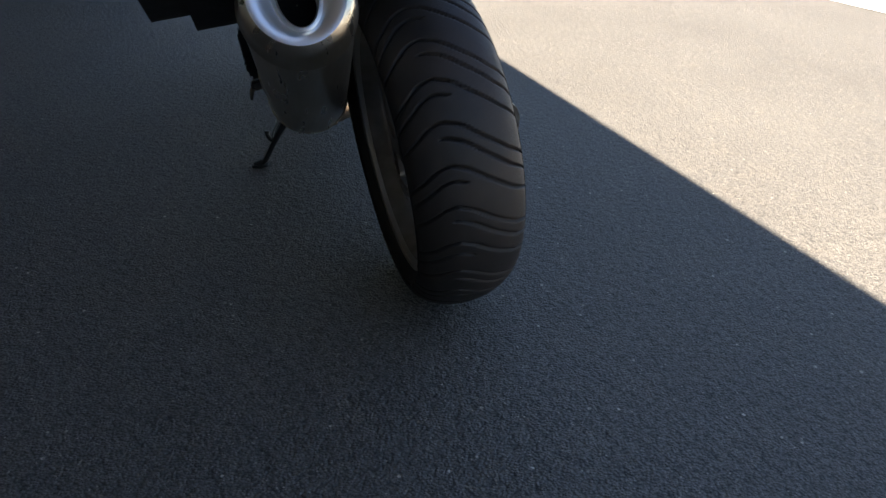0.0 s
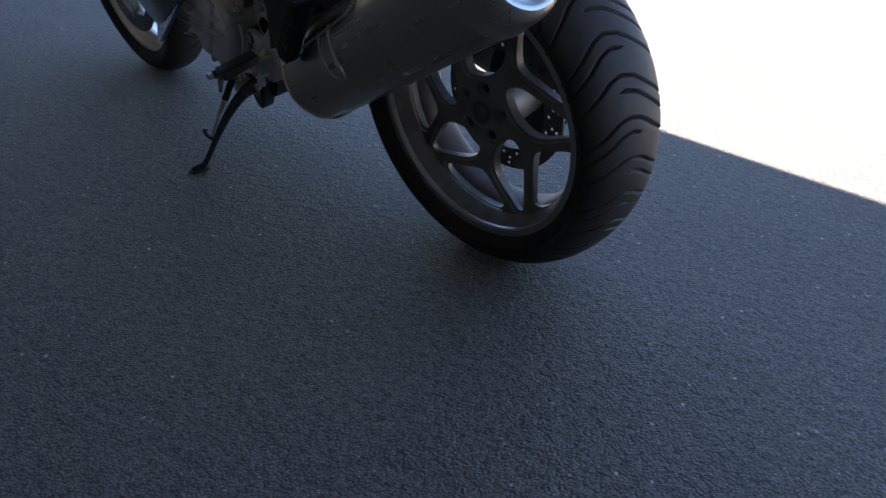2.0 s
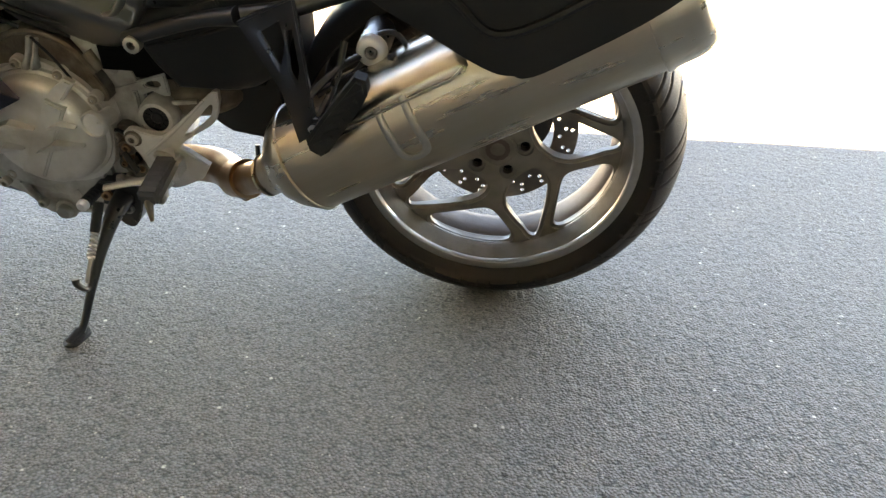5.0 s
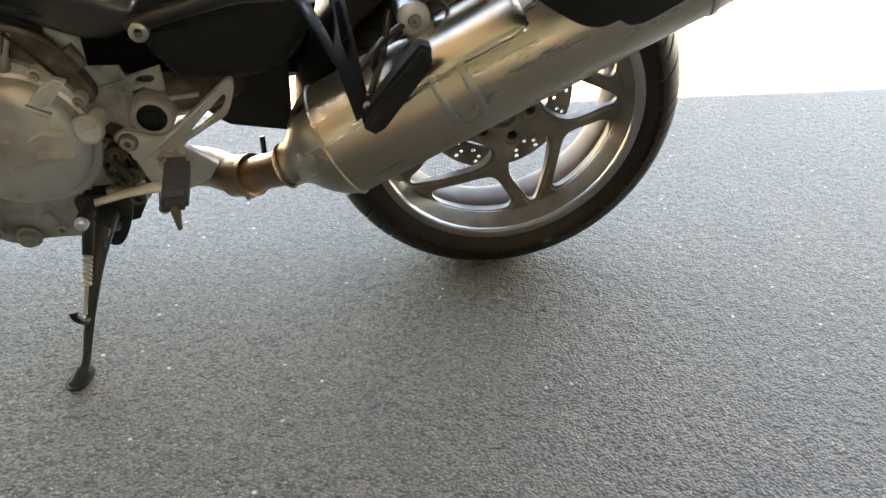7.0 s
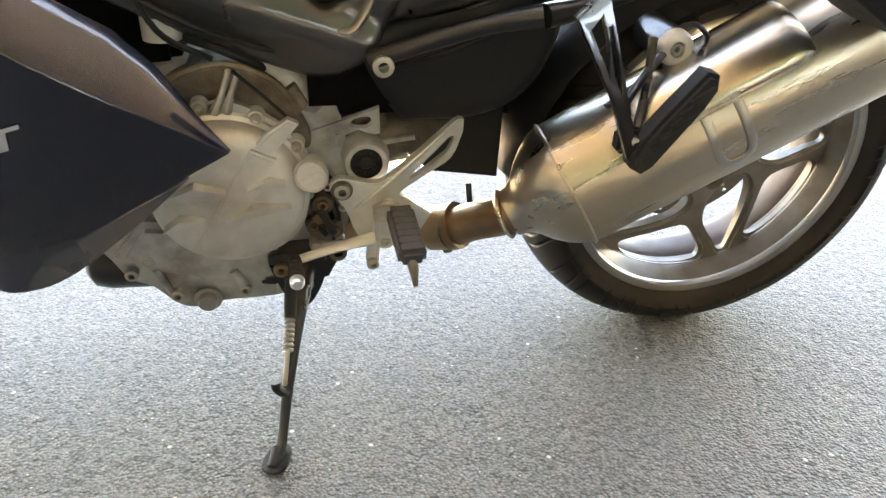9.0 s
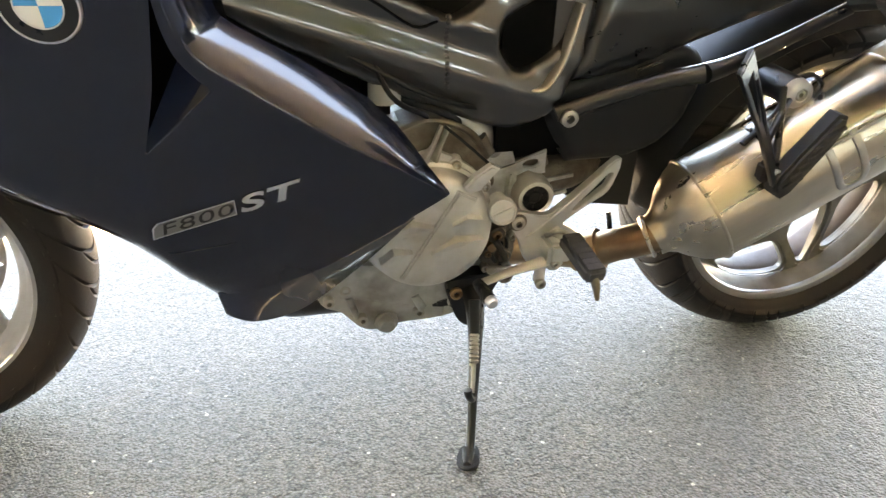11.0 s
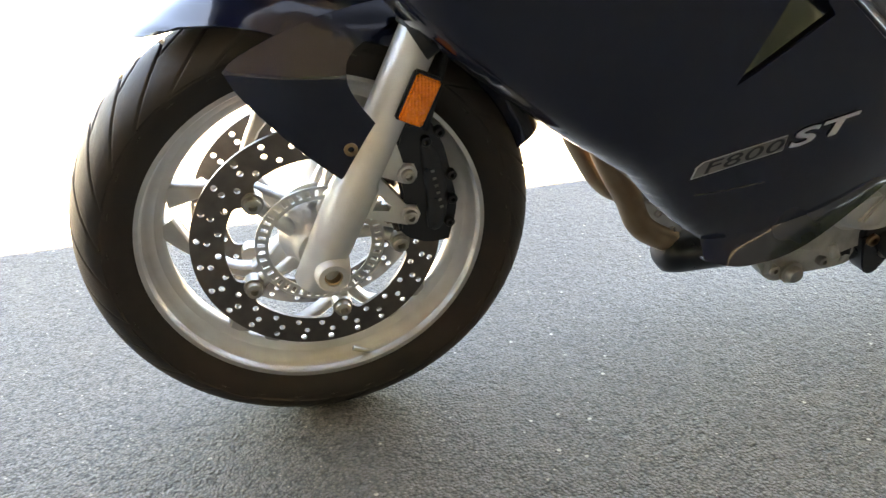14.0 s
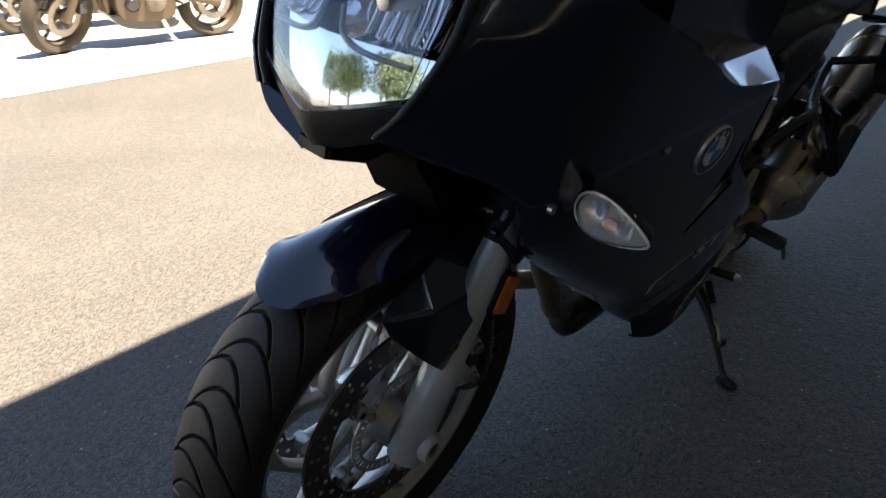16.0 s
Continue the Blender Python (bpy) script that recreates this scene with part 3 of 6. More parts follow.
def wheel_face(first):
    """Side view of the cast spider: openings inside each fork and between one spoke and the next."""
    holes = [circle(*polar(first + 30 + 72 * k, 0.046), 0.0092, 14) for k in range(5)]
    for k in range(5):
        n = first + 72 * k
        fork = [(1.0, 0.128), (7, 0.138), (12, 0.160), (15.5, 0.186), (13.5, 0.2015), (6, 0.206), (-8, 0.2065), (-22, 0.206), (-29.5, 0.2015), (-31.5, 0.190), (-26, 0.168), (-17, 0.146), (-7, 0.131)]
        gap = [(-44, 0.203), (-41, 0.192), (-35, 0.166), (-26, 0.139), (-15, 0.115), (-8, 0.098), (-5, 0.082), (-9, 0.071), (-20, 0.066), (-32, 0.067), (-44, 0.073), (-52, 0.087), (-56, 0.104), (-56, 0.126), (-52, 0.152), (-48.5, 0.178), (-47, 0.197)]
        for shape in (fork, gap):
            holes.append([tuple(q) for q in spline([polar(n + a, r) for a, r in shape], 4, True)])
    return holes


rear_hub = part("rear_wheel", moved(lathe([(0.0, 0.030), (0.016, 0.030), (0.018, 0.037), (0.026, 0.037), (0.029, 0.041), (0.033, 0.041), (0.035, 0.036), (0.0355, 0.012), (0.058, 0.010), (0.058, 0.006), (0.05, 0.0), (0.045, -0.08), (0.0, -0.08)], 48), Matrix.Translation(REAR)), RIM_REAR, bike, "dusty cast alloy rear wheel")
face = plate(circle(0, 0, 0.2125, 160), 0.010, 0.040, 0.0058, wheel_face(-94), 3)
for v in face.verts:
    r = math.hypot(v.co.x, v.co.z)
    dish = max(0.0, min(1.0, (r - 0.075) / 0.12))
    v.co.y += (-0.009 * dish * dish) if v.co.y > 0.02 else 0.0
part("spoked_face", moved(face, Matrix.Translation(REAR)), RIM_REAR, rear_hub, "", 32)
band = [(0.2335, 0.070), (0.2225, 0.0685), (0.2205, 0.062), (0.2165, 0.055), (0.2135, 0.045), (0.2085, 0.036), (0.2070, 0.028), (0.2070, 0.008), (0.212, 0.008), (0.224, 0.05), (0.231, 0.066)]
part("rim", moved(lathe(band, 160, True), Matrix.Translation(REAR)), RIM_REAR, rear_hub, "dust browned outer rim", 50)
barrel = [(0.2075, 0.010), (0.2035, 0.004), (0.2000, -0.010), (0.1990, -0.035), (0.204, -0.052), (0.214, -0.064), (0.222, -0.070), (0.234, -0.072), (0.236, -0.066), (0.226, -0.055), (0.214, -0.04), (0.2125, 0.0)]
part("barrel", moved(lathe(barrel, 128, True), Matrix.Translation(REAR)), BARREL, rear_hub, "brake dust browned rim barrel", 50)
lip = [(0.2375, 0.066), (0.236, 0.0725), (0.232, 0.0740), (0.2215, 0.0725), (0.2195, 0.0690), (0.2195, 0.062), (0.234, 0.062)]
part("rim_lip", moved(lathe(lip, 160, True), Matrix.Translation(REAR)), BOLT, rear_hub, "worn bright rim edge", 35)
tyre(0.311, 0.186, 0.232, 15, rear_wave, "tyre", rear_hub, REAR, 2000)
# near-black cups paint the shade inside the bolt holes
for k in range(5):
    part("bolt_hole", moved(lathe([(0.0, 0.012), (0.0092, 0.012), (0.0092, 0.024)], 18), Matrix.Translation(REAR + Vector((*[polar(-64 + 72 * k, 0.046)[0]], 0, polar(-64 + 72 * k, 0.046)[1])))), DARK, rear_hub)
part("hub_nut", moved(lathe([(0.0, 0.034), (0.012, 0.034), (0.013, 0.041), (0.021, 0.041), (0.023, 0.034)], 12), Matrix.Translation(REAR)), BARREL, rear_hub)
part("brake_disc", drilled_disc(0.095, 0.137, -0.024, -0.019, REAR, (0.106, 0.116, 0.127), 20, 0.0036), DISC, rear_hub)
part("brake_caliper", moved(plate(spline([(0.10, 0.03), (0.14, 0.05), (0.15, 0.10), (0.12, 0.13), (0.08, 0.09)], 4, True), -0.075, -0.025, 0.006), Matrix.Translation(REAR + Vector((-0.19, 0, 0.03)))), FRAME, rear_hub)
part("drive_pulley", moved(lathe([(0.03, -0.085), (0.094, -0.085), (0.098, -0.088), (0.098, -0.112), (0.094, -0.115), (0.03, -0.115)], 72), Matrix.Translation(REAR)), BLACK, rear_hub)

# front wheel
front_hub = part("front_wheel", moved(lathe([(0.0, 0.060), (0.017, 0.060), (0.0175, 0.071), (0.030, 0.071), (0.033, 0.068), (0.038, 0.045), (0.050, 0.032), (0.052, 0.020), (0.036, 0.012), (0.036, -0.012), (0.052, -0.02), (0.05, -0.03), (0.028, -0.05), (0.0, -0.06)], 40), Matrix.Translation(FRONT)), ALLOY, bike, "silver cast alloy front wheel")
rim(0.230, 0.047, 0.012, "rim", ALLOY, front_hub, FRONT, 0.040, ALLOY)
# the bore's darkness is painted as a near-black disc
part("hub_bore_shade", moved(lathe([(0.0, 0.064), (0.0165, 0.064), (0.0165, 0.058)], 20), Matrix.Translation(FRONT)), DARK, front_hub, "near-black disc painted as the shade in the hub bore")
tyre(0.296, 0.128, 0.226, 30, front_wave, "tyre", front_hub, FRONT, 2400, 150, 0.0029)
for k in range(5):
    part("spoke", forked_spoke(144 + 72 * k, 0.192, 0.034, 0.105, -0.010, 0.012, 0.0165, FRONT), ALLOY, front_hub)
for s in (1, -1):
    part("brake_disc", drilled_disc(0.119, 0.160, s * 0.048 - 0.0025, s * 0.048 + 0.0025, FRONT, (0.1275, 0.1395, 0.1515), 25, 0.0041, 5, 0.097, radians(42)), DISC, front_hub)
    for k in range(5):
        a = radians(42 + 72 * k)
        x, z = FRONT.x + 0.104 * math.cos(a), FRONT.z + 0.104 * math.sin(a)
        b = join(bolt(0, 0, 0, 0.0105, 0.007), lathe([(0.0, -0.003), (0.0135, -0.003), (0.0135, -0.02), (0.0, -0.02)], 16))
        part("disc_bolt", moved(b, Matrix.Translation((x, s * 0.052, z)) @ (Matrix.Identity(4) if s > 0 else pose(0, 0, 0, 0, 0, 180))), BOLT, front_hub)
    for k in range(5):
        a = radians(42 + 72 * k)
        part("disc_lug", tube([FRONT + Vector((0.028 * math.cos(a - 0.3), s * 0.034, 0.028 * math.sin(a - 0.3))), FRONT + Vector((0.07 * math.cos(a - 0.12), s * 0.037, 0.07 * math.sin(a - 0.12))), FRONT + Vector((0.106 * math.cos(a), s * 0.041, 0.106 * math.sin(a)))], [0.013, 0.008, 0.011], 8, 5), ALLOY, front_hub)
slots = [circle(0, 0, 0.066, 90)]
for k in range(44):
    a = math.tau * k / 44
    c, d = Vector((math.cos(a), math.sin(a))), Vector((-math.sin(a), math.cos(a)))
    slots.append([tuple(c * r + d * w) for r, w in ((0.0705, -0.0024), (0.0795, -0.0027), (0.0795, 0.0027), (0.0705, 0.0024))])
part("sensor_ring", moved(plate(circle(0, 0, 0.083, 120), 0.052, 0.055, 0, slots), Matrix.Translation(FRONT)), CAST, front_hub, "slotted wheel speed ring")
part("rim_weight", moved(tube([(-0.058 + 0.008 * k, 0.034 + 0.0005, -0.202 + 0.0021 * k + 0.0003 * k * k) for k in range(4)], 0.0045, 6, 3, 0.7), Matrix.Translation(FRONT + Vector((0, 0, -0.002)))), BOLT, front_hub)

# fork
RAKE = Vector((-0.415, 0, 0.910)).normalized()
for s in (1, -1):
    foot = Vector((1.491, s * 0.084, 0.2603))
    leg = tube([foot, foot + RAKE * 0.003, foot + RAKE * 0.058, foot + RAKE * 0.060, foot + RAKE * 0.150, foot + RAKE * 0.156, foot + RAKE * 0.34, foot + RAKE * 0.345], [0.0235, 0.0255, 0.0262, 0.0275, 0.0278, 0.0250, 0.0245, 0.0235], 28, 1)
    boss = moved(lathe([(0.0115, -0.010), (0.0115, 0.027), (0.0185, 0.028), (0.0205, 0.026), (0.0225, 0.016), (0.026, -0.02), (0.0, -0.02)], 28), Matrix.Translation((1.468, s * 0.092, 0.287)) @ (Matrix.Identity(4) if s > 0 else pose(0, 0, 0, 0, 0, 180)))
    fork = part("fork_leg", join(leg, boss), FORK, bike, "silver painted cast fork leg")
    part("axle_socket", moved(lathe([(0.0, -0.009), (0.0092, -0.009), (0.0095, 0.0225), (0.0114, 0.0235), (0.0114, 0.010)], 20), Matrix.Translation((1.468, s * 0.092, 0.287)) @ (Matrix.Identity(4) if s > 0 else pose(0, 0, 0, 0, 0, 180))), HOT_STEEL, fork)
    part("fork_tube", tube([foot + RAKE * 0.34, foot + RAKE * 0.78], 0.0215, 18, 1), FRAME, fork)
    part("dust_seal", tube([foot + RAKE * 0.338, foot + RAKE * 0.365], [0.030, 0.027], 20, 1), BLACK, fork)
    for bx, bz in ((1.369, 0.402), (1.366, 0.346)):
        lower = bz < 0.37
        near = foot + RAKE * (((Vector((bx, 0, bz)) - Vector((foot.x, 0, foot.z))).dot(RAKE)))
        a_, d_ = near + RAKE * (0.046 if lower else 0.060), near - RAKE * (0.024 if lower else 0.014)
        lug = [(a_.x, a_.z), (bx + 0.004, bz + 0.0135), (bx - 0.009, bz + 0.011), (bx - 0.0135, bz), (bx - 0.009, bz - 0.011), (bx + 0.004, bz - 0.0135), (d_.x, d_.z)]
        y0, y1 = sorted((s * 0.072, s * 0.090))
        mid = near + Vector((-0.91, 0, -0.415)) * 0.031
        toward = (Vector((bx, 0, bz)) - mid) * 0.42
        pocket = [[(q.x, q.z) for q in (mid + RAKE * 0.013, mid + toward + RAKE * 0.004, mid + toward - RAKE * 0.003, mid - RAKE * 0.009)]] if lower else []
        part("caliper_lug", join(plate(lug, y0, y1, 0.003 if not lower else 0, pocket), moved(lathe([(0, 0.006), (0.0115, 0.006), (0.0125, 0.003), (0.0125, -0.012), (0, -0.012)], 20), Matrix.Translation((bx, s * 0.087, bz)))), FORK, fork)
        part("bolt", moved(bolt(0, 0, 0, 0.0085, 0.006), Matrix.Translation((bx, s * 0.0945, bz)) @ (Matrix.Identity(4) if s > 0 else pose(0, 0, 0, 0, 0, 180))), BOLT, fork)
    cal = [(1.376, 0.462), (1.340, 0.466), (1.322, 0.430), (1.309, 0.378), (1.304, 0.345), (1.313, 0.300), (1.345, 0.300), (1.378, 0.322), (1.376, 0.372), (1.384, 0.415)]
    y0, y1 = sorted((s * 0.018, s * 0.086))
    caliper = part("brake_caliper", plate(spline(cal, 3, True, sharp=(0, 1, 5)), y0, y1, 0.006), FRAME, bike, "black four-piston brake caliper")
    if s > 0:
        part("caliper_face", sheet(spline([(1.352, 0.435), (1.334, 0.43), (1.318, 0.37), (1.324, 0.325), (1.342, 0.325), (1.345, 0.37)], 4, True), lambda x, z: 0.093, 0.009, roll=0.004, roll_r=0.008, step=0.006), FRAME, caliper)
        for k in range(6):
            part("mark", moved(block(-0.0022, 0.0022, 0, 0.0008, -0.0016, 0.0016), pose(1.3385 - 0.0024 * k, 0.0938, 0.404 - 0.0098 * k, 0, 15)), GREY_FOIL, caliper, "pale maker's mark")
        for bx, bz in ((1.346, 0.442), (1.314, 0.395), (1.312, 0.362), (1.315, 0.330), (1.330, 0.452)):
            part("bolt", bolt(bx, 0.089, bz, 0.0065, 0.005), FRAME, caliper)
        part("brake_pad", join(block(1.356, 1.392, 0.036, 0.060, 0.318, 0.332, 0.003), block(1.350, 1.38, 0.034, 0.062, 0.306, 0.318, 0.003)), CAST_DIRTY, caliper)
        part("brake_hose", tube([(1.345, 0.084, 0.455), (1.338, 0.09, 0.49), (1.325, 0.085, 0.53), (1.30, 0.07, 0.60), (1.25, 0.06, 0.68)], 0.005, 8), BLACK, caliper)
refl = part("side_reflector", moved(block(-0.0145, 0.0145, 0, 0.006, -0.0275, 0.0275, 0.002), pose(1.3605, 0.1150, 0.502, 0, -24.5)), AMBER, bike, "amber side reflector on the fork leg")
part("backing", moved(block(-0.0165, 0.0165, -0.012, -0.0005, -0.0295, 0.0295, 0.002), pose(1.3605, 0.1150, 0.502, 0, -24.5)), BLACK, refl)

# front mudguard: crown over the tyre and painted cheek in front of the fork leg
bm = bmesh.new()
rows = []
A0, A1, NA, NY = 54, 157, 40, 14
for i in range(NA + 1):
    a = A0 + (A1 - A0) * i / NA
    t = i / NA
    half = 0.075 if a < 105 else 0.075 - 0.030 * min(1, (a - 105) / 45)
    nose = min(1, (a - A0) / 15)
    half *= 0.74 + 0.26 * math.sqrt(1 - (1 - nose) ** 2)
    drop = 0.013 + 0.047 * max(0.0, min(1.0, (a - 58) / 26)) if a < 110 else 0.045
    row = []
    for j in range(NY + 1):
        v = -1 + 2 * j / NY
        r = 0.330 - drop * abs(v) ** 1.9 - 0.004 * (1 - nose)
        th = radians(a + 1.5 + 6.0 * v * v * max(0.0, min(1.0, (88 - a) / 30)))
        row.append(bm.verts.new((FRONT.x + r * math.cos(th), half * v * (1 - 0.08 * v * v), FRONT.z + r * math.sin(th))))
    rows.append(row)
for p, q in zip(rows, rows[1:]):
    for j in range(NY):
        bm.faces.new((p[j], p[j + 1], q[j + 1], q[j]))
bmesh.ops.recalc_face_normals(bm, faces=bm.faces)
bm = shell(bm, 0.003)
guard = part("front_mudguard", bm, PAINT, bike, "dark blue glossy front mudguard")
for s in (1, -1):
    edge = [(1.562, 0.538), (1.545, 0.552), (1.490, 0.577), (1.420, 0.594), (1.368, 0.602), (1.365, 0.585), (1.425, 0.555), (1.437, 0.530), (1.425, 0.500), (1.393, 0.457), (1.440, 0.401), (1.462, 0.420), (1.50, 0.458), (1.545, 0.508)]

    def cheek(x, z, s=s):
        crease = 0.530 + 0.05 * (x - 1.437)
        return 0.110 - (0.62 * (z - crease) if z > crease else 0.10 * (crease - z)) - 0.35 * max(0, x - 1.50)
    fold = [(1.372 + 0.004 * k, 0.530 + 0.05 * (1.372 + 0.004 * k - 1.437) + o) for k in range(46) for o in (-0.001, 0.001) if not 1.372 + 0.004 * k < 1.442]
    bmc = sheet(spline(edge, 4, True, sharp=(0, 4, 5, 9, 10)), cheek, 0.004, step=0.006, inner=fold)
    if s < 0:
        bmc = moved(bmc, Matrix.Diagonal((1, -1, 1, 1)))
        bmesh.ops.reverse_faces(bmc, faces=bmc.faces)
    part("cheek", bmc, PAINT, guard)
    if s > 0:
        part("bolt", bolt(1.436, 0.1015, 0.446, 0.0080, 0.003), HOT_STEEL, guard)
        part("bolt", bolt(1.375, 0.094, 0.592, 0.007, 0.004), FRAME, guard)

# silencer, slung beside the rear wheel
M0, M1 = Vector((0.288, 0.158, 0.346)), Vector((-0.222, 0.182, 0.648))
ax = (M1 - M0).normalized()
MLEN = (M1 - M0).length


def along(s, up=0.0, out=0.0):
    side_ = Vector((0, 1, 0)) - ax * ax.y
    side_.normalize()
    return M0 + ax * s + side_ * out + side_.cross(ax).normalized() * up * (1 if side_.cross(ax).z > 0 else -1)


def can(stations, segs=48, cap=True):
    """Oval sections (distance, half width, half height) along the silencer."""
    bm = bmesh.new()
    rings = [[bm.verts.new(along(s, h * math.sin(a), w * math.cos(a))) for a in (math.tau * k / segs for k in range(segs))] for s, w, h in stations]
    for p, q in zip(rings, rings[1:]):
        for k in range(segs):
            bm.faces.new((p[k], p[(k + 1) % segs], q[(k + 1) % segs], q[k]))
    bmesh.ops.recalc_face_normals(bm, faces=bm.faces)
    return bm


seamed = [(-0.075, 0.032, 0.032), (-0.062, 0.034, 0.034), (-0.052, 0.040, 0.041), (-0.038, 0.056, 0.057), (-0.022, 0.069, 0.0705), (-0.008, 0.0765, 0.0785), (0.004, 0.081, 0.083), (0.012, 0.082, 0.084), (0.10, 0.0822, 0.0845), (0.19, 0.0822, 0.085), (0.35, 0.0815, 0.0845), (MLEN - 0.066, 0.081, 0.084)]
silencer = part("silencer", can(seamed, 72), STEEL, bike, "brushed stainless steel silencer with brown heat tint", 80)
part("seam_bead", can([(0.0055, 0.079, 0.081), (0.006, 0.0838, 0.0858), (0.0085, 0.0850, 0.0870), (0.011, 0.0838, 0.0858), (0.0115, 0.079, 0.081)], 72), STEEL, silencer, "", 70)
part("end_sleeve", can([(MLEN - 0.067, 0.080, 0.083), (MLEN - 0.066, 0.0835, 0.0865), (MLEN - 0.060, 0.0840, 0.0870), (MLEN - 0.056, 0.0815, 0.0845), (MLEN - 0.026, 0.0800, 0.0830), (MLEN - 0.014, 0.0775, 0.0805), (MLEN - 0.005, 0.0725, 0.0755), (MLEN, 0.066, 0.070)], 72), STEEL, silencer, "", 60)
part("end_cap", can([(MLEN, 0.066, 0.070), (MLEN + 0.0005, 0.060, 0.064), (MLEN - 0.003, 0.045, 0.056), (MLEN - 0.009, 0.034, 0.050), (MLEN - 0.008, 0.032, 0.048), (MLEN - 0.003, 0.029, 0.046), (MLEN - 0.010, 0.026, 0.043), (MLEN - 0.12, 0.026, 0.043)], 72), SILVER_FOIL, silencer, "polished oval tail pipe")
# near-black disc paints the dark depth of the tail pipe
part("outlet", can([(MLEN - 0.05, 0.0258, 0.0428), (MLEN - 0.05, 0.001, 0.001)]), DARK, silencer)
def wrap(path, wide, lift, name, mat, label=""):
    """A flat band laid on the can along (distance, angle) points."""
    line = spline([Vector((s_, a_)) for s_, a_ in path], 6)
    rows = []
    for i, q in enumerate(line):
        d = line[min(i + 1, len(line) - 1)] - line[max(i - 1, 0)]
        d = Vector((d.x, radians(d.y) * 0.083)).normalized()
        row = []
        for u, h in ((-1, -0.001), (-0.92, 0.7), (-0.7, 1.0), (0.7, 1.0), (0.92, 0.7), (1, -0.001)):
            s_, a_ = q.x - d.y * u * wide / 2, radians(q.y) + d.x * u * wide / 2 / 0.083
            row.append(along(s_, (0.0847 + lift * h) * math.sin(a_), (0.0822 + lift * h) * math.cos(a_)))
        rows.append(row)
    return part(name, loft(rows), mat, silencer, label, 40)


wrap([(0.1775, 84), (0.1775, 60), (0.1775, 32), (0.1775, 5), (0.178, -10), (0.184, -19), (0.1975, -22), (0.211, -19), (0.217, -10), (0.2175, 5), (0.2175, 32), (0.2175, 60), (0.2175, 84)], 0.0115, 0.0026, "strap", BOLT, "bright steel strap bent round the can")
bm = bmesh.new()
shield = []
for i in range(33):
    row = []
    for j in range(17):
        a = radians(32 + 78 * j / 16)
        e = min(1.0, min(i, 32 - i) / 2.5, min(j, 16 - j) / 1.5)
        lift = 0.0040 * math.sqrt(max(0, 1 - (1 - e) ** 2)) - 0.0006
        row.append(bm.verts.new(along(0.11 + 0.205 * i / 32, (0.085 + lift) * math.sin(a), (0.082 + lift) * math.cos(a))))
    shield.append(row)
for p, q in zip(shield, shield[1:]):
    for j in range(16):
        bm.faces.new((p[j], p[j + 1], q[j + 1], q[j]))
part("heat_shield", bm, POLISHED, silencer, "raised polished steel heat shield")
part("shield_wire", tube([along(0.10, 0.0895 * math.sin(radians(36)), 0.0865 * math.cos(radians(36)))] + [along(0.12 + 0.17 * k / 12, 0.0895 * math.sin(radians(31)), 0.0865 * math.cos(radians(31))) for k in range(13)] + [along(0.308, 0.0895 * math.sin(radians(36)), 0.0865 * math.cos(radians(36)))], 0.0017, 6, 2), BOLT, silencer)
part("clamp_ring", tube([(0.352, 0.1525, 0.3075), (0.3555, 0.151, 0.3055), (0.359, 0.150, 0.3035)], [0.0325, 0.0345, 0.0315], 28, 1), STEEL, silencer, "weld bead")
part("link_pipe", tube([(0.330, 0.157, 0.321), (0.357, 0.151, 0.304), (0.388, 0.125, 0.281), (0.420, 0.100, 0.2570), (0.45, 0.07, 0.245), (0.50, 0.03, 0.235), (0.62, 0.0, 0.22)], [0.0285, 0.0270, 0.0265, 0.0275, 0.030, 0.032, 0.032], 24, 6), HOT_STEEL, silencer, "straw tinted exhaust link pipe")
part("pipe_collar", join(tube([(0.408, 0.109, 0.2655), (0.416, 0.103, 0.2600)], [0.0335, 0.0335], 28, 1), tube([(0.4175, 0.1015, 0.2585), (0.440, 0.0835, 0.2475)], [0.0320, 0.0325], 28, 1), tube([(0.4165, 0.104, 0.224), (0.424, 0.099, 0.219)], 0.006, 10, 1)), HOT_STEEL, silencer, "clamped exhaust collar")
part("pipe_pin", tube([(0.390, 0.100, 0.282), (0.392, 0.085, 0.318)], 0.0042, 8, 1), FRAME, silencer)

# silencer hanger with its rubber-mounted washer
hanger = part("silencer_hanger", join(tube([along(0.09, 0.085, 0.02), (0.20, 0.165, 0.500), (0.183, 0.160, 0.540), (0.150, 0.158, 0.552), (0.130, 0.165, 0.53), along(0.21, 0.088, 0.02)], 0.0055, 8, 5, 0.6), tube([(0.178, 0.10, 0.53), (0.178, 0.165, 0.53)], [0.022, 0.022], 20, 1)), FRAME, bike, "black silencer hanger bracket")
part("washer", moved(lathe([(0.0085, 0.010), (0.0095, 0.014), (0.016, 0.014), (0.0205, 0.010), (0.0215, 0.0), (0.0, 0.0)], 32), Matrix.Translation((0.178, 0.165, 0.530))), ALLOY, hanger, "pale rubber-backed washer and bolt")

part("washer_bolt", bolt(0.178, 0.172, 0.530, 0.0078, 0.006), BOLT, hanger)

